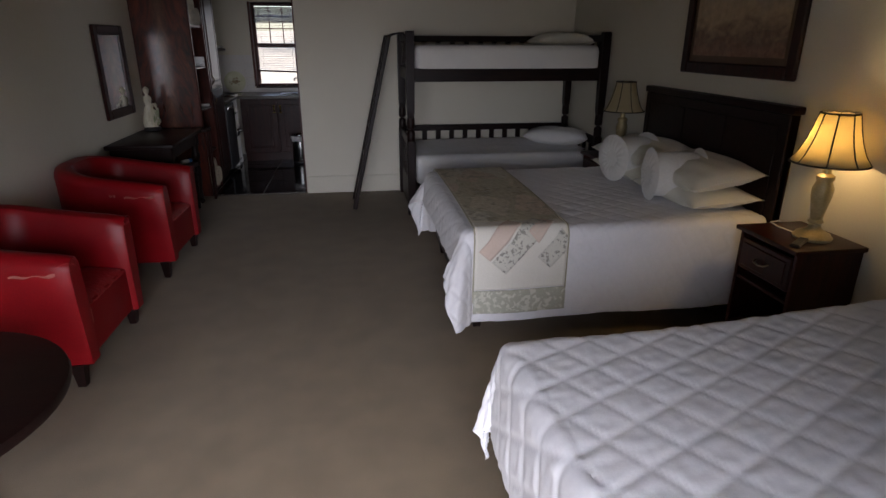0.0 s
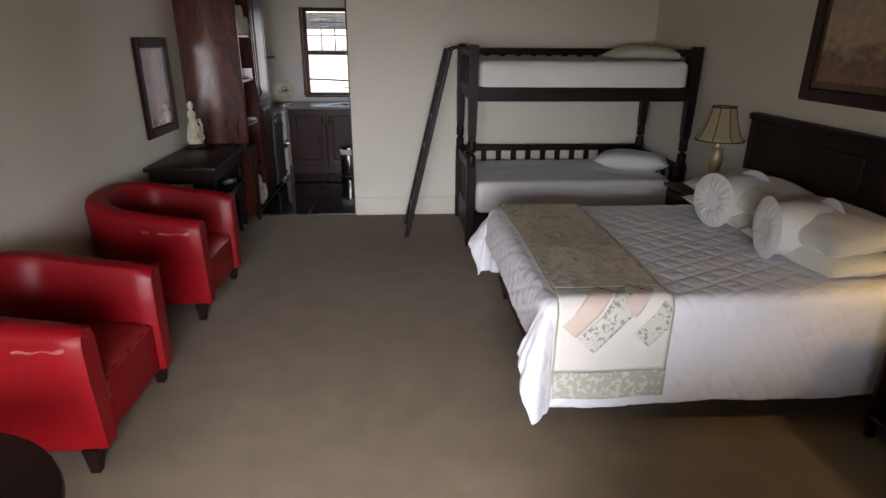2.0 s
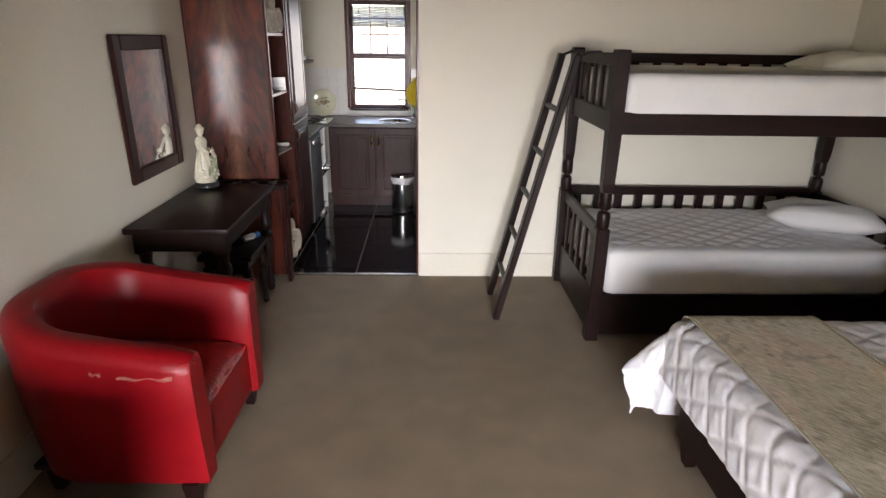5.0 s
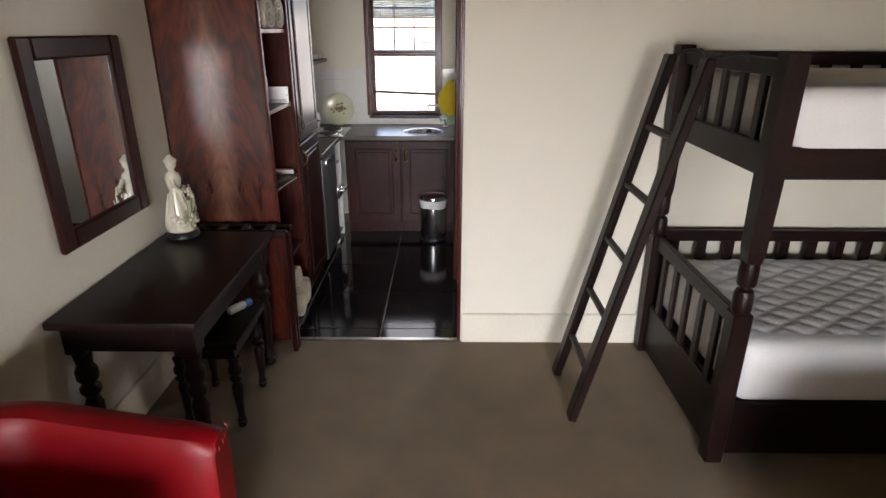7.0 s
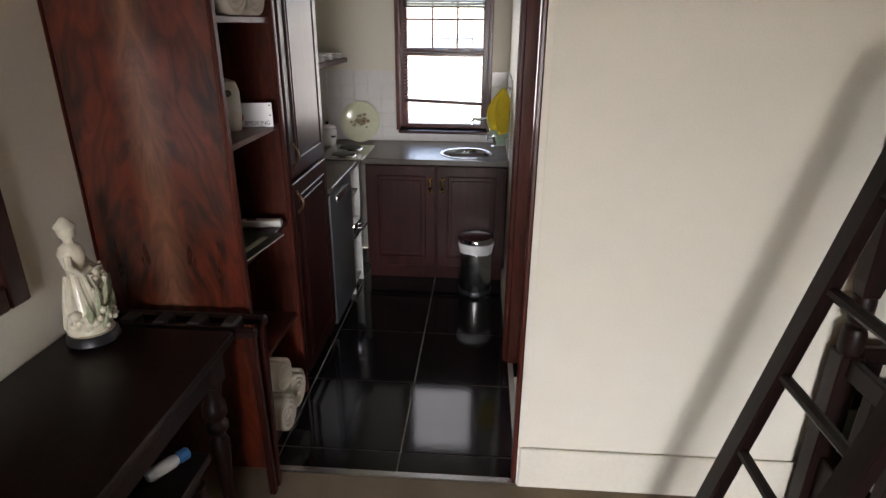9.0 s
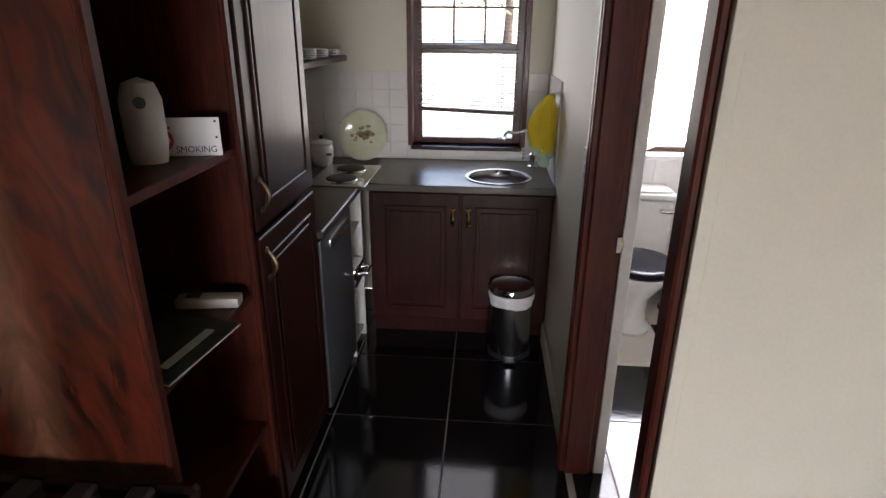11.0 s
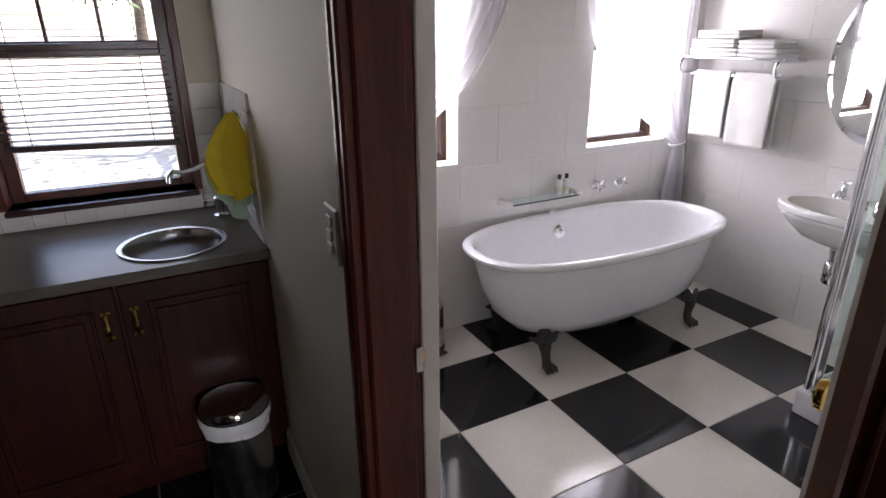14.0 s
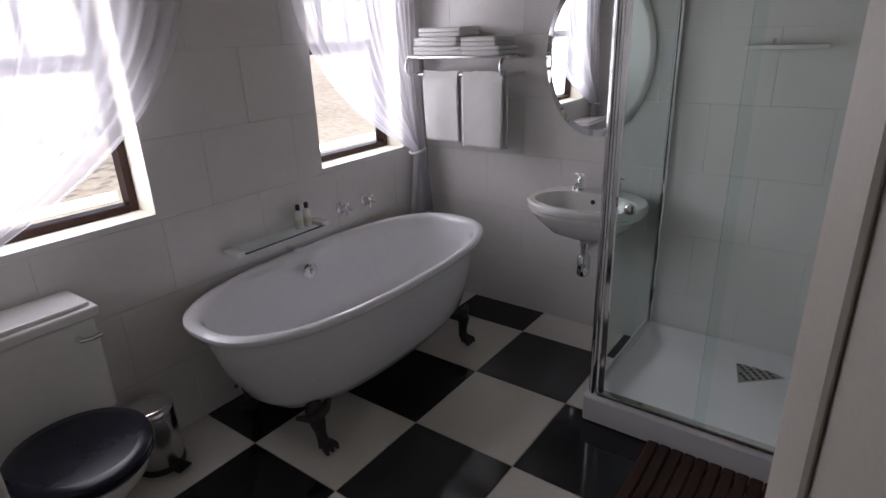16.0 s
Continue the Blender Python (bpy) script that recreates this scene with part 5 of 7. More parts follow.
part("case", grid_bm(28, 16, lambda u, v: (lambda a, z, r: (0.036 * r * math.cos(a) if math.cos(a) > 0 else 0.03 * r * math.cos(a), 0.045 * r * math.copysign(abs(math.sin(a)) ** 0.8, math.sin(a)), z))(2 * math.pi * u, 0.19 * v, (0.001 if v > 0.999 else (1 - 0.35 * max(0, v - 0.75) / 0.25) * (0.86 + 0.14 * min(1, v * 4)))), None, True), "white_plastic", ds, "", True)
part("nozzle", lathe_bm([(0.012, 0.0), (0.013, 0.004), (0.006, 0.005)], 14, (0, 0), None, 1, 1, pose(0.034, 0.0, 0.138, 0, 90, 0)), "grey_metal", ds, "", True)
sg = thing("no_smoking_sign", (-1.058, 6.36, 1.3075), 12, "white no smoking sign with red and black print", "sign")
box("board", (-0.095, -0.002, 0), (0.095, 0.002, 0.092), "white_print", sg, 0.001)
up = pose(0, -0.0022, 0, 90, 0, 0)
letters("PLEASE", 0.021, "black", sg, up @ Matrix.Translation((-0.09, 0.068, 0)), "lettering")
letters("NO", 0.026, "white_print", sg, up @ Matrix.Translation((-0.062, 0.03, 0.0018)), "lettering")
letters("SMOKING", 0.0215, "black", sg, up @ Matrix.Translation((-0.012, 0.009, 0)), "lettering")
part("disc", lathe_bm([(0.028, 0.0), (0.028, 0.0012), (0.001, 0.0015)], 28, (0, 0), None, 1, 1, pose(-0.042, -0.0022, 0.039, 90, 0, 0)), "red_print", sg, "red prohibition disc")
box("cigarette", (-0.02, -0.0035, 0.068), (0.012, -0.002, 0.074), "red_print", sg, 0, "", Matrix.Rotation(radians(-25), 4, "Y"))
for x, z in ((0.086, 0.083), (0.086, 0.045)):
    part("fixing_hole", lathe_bm([(0.003, 0.0), (0.003, 0.0008)], 10, (0, 0), None, 1, 1, pose(x, -0.0021, z, 90, 0, 0)), "black", sg)
ph = thing("handset", (-1.06, 6.385, 0.8905), 8, "white plastic handset lying on the shelf", "handset")
box("body", (-0.085, -0.025, 0), (0.085, 0.025, 0.03), "white_plastic", ph, 0.009, "", None, 2)
box("screen", (-0.06, -0.015, 0.0295), (-0.02, 0.015, 0.0315), "grey_metal", ph, 0.001)
mg = thing("magazine", (-1.05, 6.16, 0.8905), 82, "dark covered magazine lying on the shelf", "magazine")
box("pages", (-0.14, -0.10, 0.0), (0.14, 0.10, 0.006), "paper_edge", mg, 0.001)
box("cover", (-0.141, -0.101, 0.006), (0.141, 0.101, 0.0075), "paper", mg, 0.0005)
box("title_bar", (-0.09, -0.06, 0.0075), (0.09, -0.035, 0.008), "plate", mg, 0)

# ---- kitchen: base units, worktop ----
CY, CX = 7.795, -0.935           # fronts of the worktop
bu = thing("base_cupboard", (0, 0, 0), 0, "dark mahogany kitchen base cupboard with two panelled doors", "cupboard")
box("body", (CX + 0.02, CY + 0.045, 0.115), (XK - 0.001, YW - 0.02, 0.840), "cabinet", bu, 0.003)
box("plinth", (CX + 0.02, CY + 0.10, 0.0), (XK - 0.001, CY + 0.12, 0.115), "cabinet", bu, 0.002)
for i, x in enumerate((CX + 0.035, -0.435)):
    d = raised_door("door", 0.455, 0.707, bu, (x, CY + 0.044, 0.12), 0)
    bow_handle(d, (0.42 if i == 0 else 0.035, -0.021, 0.58), 0, "brass", 0.085)
wt = thing("worktop", (0, 0, 0), 0, "grey-brown laminate worktop running round the corner", "worktop")
SX, SY, SR = -0.25, 8.01, 0.158
bm = bmesh.new()
N = 48
ring = [bm.verts.new((SX + SR * math.cos(2 * math.pi * i / N), SY + SR * math.sin(2 * math.pi * i / N), 0.874)) for i in range(N)]
rx0, rx1, ry0, ry1 = CX, XK - 0.001, CY, YW - 0.001
outer = []
for i in range(N):
    a = 2 * math.pi * i / N
    c, s = math.cos(a), math.sin(a)
    t = min((rx1 - SX) / c if c > 1e-6 else ((rx0 - SX) / c if c < -1e-6 else 9), (ry1 - SY) / s if s > 1e-6 else ((ry0 - SY) / s if s < -1e-6 else 9))
    outer.append(bm.verts.new((SX + t * c, SY + t * s, 0.874)))
for i in range(N):
    bm.faces.new((ring[i], ring[(i + 1) % N], outer[(i + 1) % N], outer[i]))
for cx, cy in ((rx0, ry0), (rx0, ry1), (rx1, ry0), (rx1, ry1)):
    near = sorted(range(N), key=lambda i: (outer[i].co.x - cx) ** 2 + (outer[i].co.y - cy) ** 2)[:2]
    bm.faces.new((outer[near[0]], outer[near[1]], bm.verts.new((cx, cy, 0.874))))
ob = part("top_main", bm, "counter", wt)
thick(ob, 0.032)
box("front_edge", (CX, CY - 0.006, 0.840), (XK - 0.001, CY - 0.0005, 0.8755), "counter", wt, 0.004)
box("top_side", (XL + 0.001, 7.062, 0.842), (CX - 0.001, YW - 0.001, 0.874), "counter", wt, 0.005)
fr = thing("fridge", (CX - 0.015, 7.075, 0), 0, "small grey undercounter fridge", "fridge")
box("body", (-0.52, 0.0, 0.03), (-0.045, 0.50, 0.832), "grey_metal", fr, 0.006)
d = box("door", (-0.043, 0.0, 0.05), (0.0, 0.50, 0.827), "grey_metal", fr, 0.012, "", None, 2)
box("grip", (-0.002, 0.10, 0.757), (0.012, 0.42, 0.797), "steel", d, 0.008, "brushed pull along the door's top", None, 2)
for x in (-0.48, -0.08):
    for y in (0.05, 0.45):
        part("foot", lathe_bm([(0.018, 0.0), (0.018, 0.03)], 12, (x, y)), "black", fr)
ou = thing("open_unit", (CX - 0.02, 7.58, 0), 0, "white open kitchen unit beside the fridge", "shelf unit")
for y in (0.0, 0.245):
    box("side_panel", (-0.5, y, 0.0), (0.0, y + 0.016, 0.840), "white_board", ou, 0.002)
for z in (0.05, 0.36, 0.65):
    box("shelf", (-0.5, 0.016, z), (-0.01, 0.245, z + 0.016), "white_board", ou, 0.002)
box("back_panel", (-0.51, 0.016, 0.05), (-0.5005, 0.245, 0.840), "white_board", ou, 0)
gr = thing("sandwich_toaster", (CX - 0.12, 7.71, 0.3765), 0, "black and chrome sandwich toaster on the open shelf", "toaster")
box("base", (-0.11, -0.10, 0), (0.11, 0.10, 0.05), "black", gr, 0.012, "", None, 2)
box("lid", (-0.11, -0.10, 0.055), (0.11, 0.10, 0.10), "chrome", gr, 0.018, "", None, 2)
part("handle", tube_bm([(0.10, -0.05, 0.06), (0.15, -0.05, 0.065), (0.15, 0.05, 0.065), (0.10, 0.05, 0.06)], 0.009, 8), "chrome", gr, "", True)

sk = thing("sink", (SX, SY, 0.874), 0, "round stainless steel sink set into the worktop", "sink")
part("bowl", grid_bm(48, 12, lambda u, v: (lambda r, z: (r * math.cos(2 * math.pi * u), r * math.sin(2 * math.pi * u), z))(*[(0.1753, 0.001), (0.1753, 0.006), (0.1676, 0.007), (0.159, 0.004), (0.1539, -0.006), (0.1505, -0.03), (0.1488, -0.08), (0.1436, -0.125), (0.1283, -0.147), (0.0855, -0.155), (0.02565, -0.158), (0.000855, -0.16)][round(v * 11)]), None, True), "steel", sk, "", True)
part("drain", lathe_bm([(0.036, -0.158), (0.036, -0.153), (0.028, -0.152), (0.005, -0.154)], 20), "chrome", sk, "", True)
tp = thing("kitchen_tap", (-0.055, 8.27, 0.874), 0, "chrome swan-neck kitchen tap with cross handles", "tap")
part("column", lathe_bm([(0.03, 0), (0.03, 0.008), (0.018, 0.015), (0.016, 0.05), (0.024, 0.06), (0.024, 0.075), (0.014, 0.085), (0.014, 0.13), (0.021, 0.14), (0.021, 0.155), (0.013, 0.165), (0.012, 0.20)], 18), "chrome", tp, "", True)
part("spout", tube_bm([(0, 0, 0.19), (-0.03, -0.01, 0.215), (-0.08, -0.025, 0.20), (-0.12, -0.04, 0.195), (-0.15, -0.05, 0.205), (-0.165, -0.055, 0.19), (-0.168, -0.056, 0.165)], [0.012, 0.012, 0.010, 0.010, 0.010, 0.010, 0.011], 10), "chrome", tp, "", True)
for s in (-1, 1):
    h = part("arm", tube_bm([(0, 0, 0.068), (s * 0.05, -0.012, 0.068)], 0.009, 10), "chrome", tp, "", True)
    bm = tube_bm([(s * 0.055 - 0.0, -0.038, 0.072), (s * 0.055, 0.014, 0.072)], 0.006, 8)
    tube_bm([(s * 0.055, -0.012, 0.046), (s * 0.055, -0.012, 0.098)], 0.006, 8, bm)
    part("cross_handle", bm, "chrome", h, "", True)
hb = thing("hob", (-1.055, 7.95, 0.8745), 0, "two-plate stainless steel hob set in the worktop", "hob")
box("plate", (-0.15, -0.24, 0), (0.15, 0.24, 0.007), "steel", hb, 0.003)
for y in (-0.10, 0.12):
    part("hotplate", lathe_bm([(0.078, 0.007), (0.078, 0.015), (0.072, 0.018), (0.01, 0.0175)], 28, (0.0, y)), "iron", hb, "", True)
    part("hotplate_ring", tube_bm([(0.082 * math.cos(a), y + 0.082 * math.sin(a), 0.0085) for a in np.linspace(0, 2 * math.pi, 28, endpoint=False)], 0.004, 6, None, True), "chrome", hb, "", True)
for y in (-0.2, -0.17):
    part("knob", lathe_bm([(0.013, 0.007), (0.014, 0.022), (0.010, 0.028)], 14, (0.12, y)), "white_plastic", hb, "", True)
pl = thing("decorative_plate", (-1.04, 8.345, 0.876), 0, "large cream plate painted with brown fruit standing against the tiles", "plate")
tilt = pose(0, 0, 0.144, 79, 0, 0) @ Matrix.Scale(0.95, 4)
part("dish", lathe_bm([(0.03, -0.010), (0.085, -0.008), (0.105, 0.0), (0.150, 0.008), (0.152, 0.011), (0.148, 0.012), (0.105, 0.004), (0.085, -0.003), (0.02, -0.005)], 48, (0, 0), None, 1, 1, tilt), "plate", pl, "", True)
rnd = random.Random(9)
for i in range(26):
    a, r = rnd.uniform(0, 6.28), rnd.uniform(0.0, 0.075)
    m = tilt @ Matrix.Translation((r * math.cos(a) * 1.0, r * math.sin(a) * 0.9, -0.001))
    part("painted_motif", lathe_bm([(rnd.uniform(0.006, 0.02), -0.003), (rnd.uniform(0.006, 0.018), 0.0005)], 7, (0, 0), None, 1.0, rnd.uniform(0.5, 1.0), m), "plate_print", pl)
jr = thing("lidded_jar", (-1.245, 8.19, 0.875), 0, "white lidded ceramic storage jar on the worktop", "jar")
part("jar_body", lathe_bm([(0.045, 0), (0.055, 0.01), (0.062, 0.05), (0.066, 0.10), (0.06, 0.118), (0.05, 0.122)], 28), "ceramic", jr, "", True)
part("lid", lathe_bm([(0.063, 0.122), (0.064, 0.128), (0.05, 0.14), (0.02, 0.146), (0.01, 0.148)], 28), "ceramic", jr, "", True)
part("lid_knob", lathe_bm([(0.006, 0.147), (0.012, 0.155), (0.012, 0.165), (0.004, 0.17)], 14), "black", jr, "dark knob", True)
box("label_bar", (0.02, -0.066, 0.065), (0.05, -0.058, 0.078), "black", jr, 0, "", Matrix.Rotation(radians(18), 4, "Z"))
for i, (x, y) in enumerate(((-1.40, 8.14), (-1.385, 8.03))):
    gj = thing("preserve_jar", (x, y, 0.875), 0, "glass jar of amber preserve with a metal lid", "jar", "preserve jars")
    part("contents", lathe_bm([(0.036, 0), (0.040, 0.006), (0.040, 0.095), (0.030, 0.11)], 20), "amber", gj, "", True)
    part("lid", lathe_bm([(0.033, 0.11), (0.034, 0.112), (0.034, 0.128), (0.030, 0.13)], 20), "brass", gj, "", True)
sh = thing("wall_shelf", (XL, 8.18, 1.43), 0, "dark wooden shelf on the kitchen wall", "shelf")
box("board", (0.001, -0.62, 0), (0.36, 0.24, 0.032), "cabinet", sh, 0.005)
box("bracket", (0.001, -0.3, -0.09), (0.025, -0.27, 0), "cabinet", sh)
box("bracket", (0.025, -0.3, -0.05), (0.26, -0.27, 0), "cabinet", sh)
for (x, y, n, r) in ((-1.20, 7.76, 6, 0.085), (-1.21, 7.98, 5, 0.09), (-1.20, 8.2, 4, 0.085)):
    ps = thing("plate_stack", (x, y, 1.4625), 0, "stack of white plates on the kitchen shelf", "plates", "crockery on the shelf")
    for i in range(n):
        part("plate", lathe_bm([(0.045, i * 0.008), (r, i * 0.008 + 0.010), (r, i * 0.008 + 0.0125), (0.045, i * 0.008 + 0.004)], 28), "ceramic", ps, "", True)
cup = thing("cup", (-1.19, 7.64, 1.4625), 30, "blue and white cup on the kitchen shelf", "cup")
part("bowl", lathe_bm([(0.022, 0), (0.034, 0.02), (0.038, 0.06), (0.034, 0.06), (0.02, 0.01)], 20), "ceramic", cup, "", True)
part("handle", tube_bm([(0.036, 0, 0.05), (0.056, 0, 0.045), (0.056, 0, 0.022), (0.034, 0, 0.018)], 0.004, 8), "blue", cup, "blue handle", True)

hk = thing("cloth_hook", (XK - 0.002, 7.89, 1.315), 0, "small chrome hook rail on the kitchen wall", "hook")
box("rail", (-0.006, -0.07, -0.012), (-0.0005, 0.07, 0.012), "chrome", hk, 0.002)
for y in (-0.045, 0.0, 0.045):
    part("hook", tube_bm([(-0.005, y, 0.004), (-0.025, y, 0.002), (-0.032, y, -0.016), (-0.036, y, 0.004)], 0.003, 6), "chrome", hk, "", True)


def hung_cloth(name, at, w, h, material, label, seed):
    """A cloth hung by one corner, gathered in folds below the hook."""
    def fn(u, v):
        a = 2 * u - 1
        spread = 0.12 + 0.88 * math.sin(min(1.0, v * 1.25) * math.pi / 2)
        y = a * w * spread * 0.28
        x = min(-0.008, -0.05 - 0.03 * math.sin(math.pi * v) + a * w * spread * 0.42 - 0.016 * math.cos(3.2 * math.pi * a + seed) * (0.4 + 0.6 * v))
        return (x, y, -h * v * (1 - 0.38 * abs(a) ** 1.3 * (0.7 + 0.3 * math.sin(seed + a))))
    ob = part(name, grid_bm(30, 22, fn), material, None, label, True)
    ob.location = at
    thick(ob, 0.005, 0.0)
    return tagged(ob, label, "cloth")


hung_cloth("dish_cloth", (XK - 0.002, 7.89, 1.315), 0.21, 0.29, "yellow", "bright yellow dish cloth hanging from the hook", 0.5)
hung_cloth("dish_cloth", (XK - 0.001, 7.935, 1.285), 0.18, 0.34, "teal", "pale green dish cloth hanging behind the yellow one", 2.2)
sw = thing("light_switch", (XK, 7.02, 1.165), 0, "white light switch on the kitchen wall", "switch")
box("plate", (-0.009, -0.04, -0.06), (-0.0005, 0.04, 0.06), "white_plastic", sw, 0.004)
for z in (-0.03, 0.0, 0.03):
    box("rocker", (-0.013, -0.016, z - 0.011), (-0.0088, 0.016, z + 0.011), "white_plastic", sw, 0.002)


def pedal_bin(name, r, h, liner):
    b = thing(name)
    part("body", lathe_bm([(r * 0.94, 0.0), (r, 0.012), (r, h * 0.842), (r * 0.985, h * 0.87)], 36), "steel", b, "polished steel drum", True)
    part("base_ring", lathe_bm([(r * 1.03, 0.0), (r * 1.03, 0.022), (r * 1.0, 0.026)], 36), "black", b, "", True)
    part("lid", lathe_bm([(r * 1.02, h * 0.885), (r * 1.03, h * 0.93), (r * 0.96, h * 0.965), (r * 0.7, h * 0.99), (r * 0.1, h)], 36), "chrome", b, "", True)
    p = part("pedal", box_bm((-0.03, -r - 0.05, 0.012), (0.03, -r + 0.01, 0.022), 0.004), "black", b)
    if liner:
        part("liner", grid_bm(60, 6, lambda u, v: (lambda a, q: (q * math.cos(a), q * math.sin(a), h * (0.885 - 0.17 * v) + 0.005 * v * math.sin(3 * a + 1)))(2 * math.pi * u, r * (1.012 + 0.10 * math.sin(math.pi * min(1, v + 0.25))) + 0.0015 * math.sin(13 * 2 * math.pi * u) * v), None, True), "sheet", b, "white liner folded over the rim", True)
    return b


kb = pedal_bin("pedal_bin", 0.108, 0.405, True)
kb.matrix_world = pose(-0.165, 7.72, 0.001)
tagged(kb, "steel pedal bin with a white liner folded over", "bin")
bb = pedal_bin("pedal_bin", 0.085, 0.27, False)
bb.matrix_world = pose(0.86, 8.30, 0.001, 0, 0, 10)
tagged(bb, "small chrome pedal bin beside the toilet", "bin")

# ---- bathroom: bath ----
tub = thing("bathtub", (1.757, 8.047, 0), 0, "white double-ended roll-top bath on black claw feet", "bathtub")
LX, LY = 0.785, 0.368


def stadium(u, kx, ky):
    a = 2 * math.pi * u
    c, s = math.cos(a), math.sin(a)
    n = 2.0 / 2.55
    return kx * math.copysign(abs(c) ** n, c), ky * math.copysign(abs(s) ** n, s)


prof = [(0.55, 0.44, 0.152), (0.62, 0.50, 0.155), (0.72, 0.66, 0.175), (0.80, 0.78, 0.24), (0.87, 0.86, 0.36), (0.915, 0.90, 0.48), (0.935, 0.915, 0.53), (0.95, 0.93, 0.548), (0.975, 0.962, 0.554), (0.992, 0.985, 0.561), (1.0, 1.0, 0.573), (0.997, 0.994, 0.583), (0.985, 0.974, 0.589), (0.968, 0.945, 0.592), (0.95, 0.915, 0.590), (0.933, 0.888, 0.582), (0.92, 0.868, 0.568), (0.91, 0.852, 0.55), (0.88, 0.82, 0.45), (0.82, 0.76, 0.33), (0.72, 0.66, 0.23), (0.55, 0.48, 0.195), (0.02, 0.02, 0.19)]
shell = part("shell", grid_bm(72, len(prof), lambda u, v: (lambda kx, ky, z: (*stadium(u, kx * LX, ky * LY), z))(*prof[round(v * (len(prof) - 1))]), None, True), "enamel", tub, "", True)
part("underside", lathe_bm([(0.1, 0.153), (1.0, 0.155), (1.0, 0.158)], 40, (0, 0), None, 0.62 * LX, 0.5 * LY), "enamel", tub)
for x in (-0.49, 0.49):
    for y in (-0.19, 0.19):
        sx, sy = math.copysign(1, x), math.copysign(1, y)
        bm = tube_bm([(x - 0.02 * sx, y - 0.02 * sy, 0.20), (x, y, 0.17), (x + 0.012 * sx, y + 0.03 * sy, 0.13), (x + 0.004 * sx, y + 0.028 * sy, 0.085), (x, y + 0.03 * sy, 0.05), (x + 0.004 * sx, y + 0.05 * sy, 0.026)], [0.03, 0.036, 0.030, 0.022, 0.022, 0.03], 12)
        for k in (-1, 0, 1):
            tube_bm([(x + 0.016 * k, y + 0.045 * sy, 0.035), (x + 0.024 * k, y + 0.075 * sy, 0.026), (x + 0.026 * k, y + 0.085 * sy, 0.01)], [0.013, 0.013, 0.006], 8, bm)
        tube_bm([(x - 0.085, y + 0.0 * sy, 0.185), (x - 0.04, y + 0.022 * sy, 0.165), (x, y + 0.03 * sy, 0.17), (x + 0.04, y + 0.022 * sy, 0.165), (x + 0.085, y, 0.185)], [0.008, 0.02, 0.026, 0.02, 0.008], 8, bm)
        part("claw_foot", bm, "iron", tub, "black cast iron claw foot", True)
part("overflow", lathe_bm([(0.034, 0.0), (0.034, 0.006), (0.026, 0.014), (0.012, 0.016), (0.010, 0.026), (0.002, 0.028)], 24, (0, 0), None, 1, 1, pose(-0.06, 0.262, 0.50, 80, 0, 0) @ Matrix.Scale(1.2, 4)), "chrome", tub, "chrome overflow", True)
part("spout", tube_bm([(-0.08, 0.39, 0.60), (-0.08, 0.34, 0.606), (-0.08, 0.315, 0.60)], [0.011, 0.011, 0.013], 10), "chrome", tub, "", True)


def cross_tap(name, at, rot, label):
    t = thing(name, at, 0, label, "tap")
    t.matrix_world = pose(*at, *rot)
    part("rose", lathe_bm([(0.030, 0.0), (0.030, 0.005), (0.018, 0.012), (0.013, 0.035), (0.016, 0.042), (0.012, 0.05)], 20), "chrome", t, "", True)
    bm = tube_bm([(-0.034, 0, 0.052), (0.034, 0, 0.052)], 0.006, 8)
    tube_bm([(0, -0.034, 0.052), (0, 0.034, 0.052)], 0.006, 8, bm)
    lathe_bm([(0.012, 0.046), (0.012, 0.058), (0.004, 0.063)], 12, (0, 0), bm)
    part("cross_handle", bm, "chrome", t, "", True)
    return t


for x in (2.03, 2.205):
    tagged(cross_tap("bath_tap", (x, YW - 0.013, 0.705), (90, 20, 0), "chrome cross-head bath tap on the tiled wall"), group="bath taps")
gs = thing("glass_shelf", (1.60, YW - 0.012, 0.69), 0, "narrow glass shelf on white holders above the bath", "shelf")
box("pane", (-0.22, -0.115, 0.0), (0.22, -0.004, 0.008), "clear", gs, 0.003)
for x in (-0.235, 0.235):
    box("holder", (x - 0.022, -0.10, -0.012), (x + 0.022, 0, 0.016), "ceramic", gs, 0.007, "", None, 2)
for i, x in enumerate((1.715, 1.765)):
    b = thing("toiletry_bottle", (x, YW - 0.07, 0.6985), 0, "small clear toiletry bottle with a black cap", "bottle", "bottles on the glass shelf")
    part("body", lathe_bm([(0.015, 0), (0.018, 0.004), (0.018, 0.075), (0.009, 0.088)], 16), "ceramic", b, "", True)
    part("label_band", lathe_bm([(0.0183, 0.018), (0.0186, 0.019), (0.0186, 0.045), (0.0183, 0.046)], 16), "plate", b, "pale printed label", True)
    part("cap", lathe_bm([(0.010, 0.088), (0.0105, 0.09), (0.0105, 0.112), (0.008, 0.114)], 14), "black", b, "black cap", True)

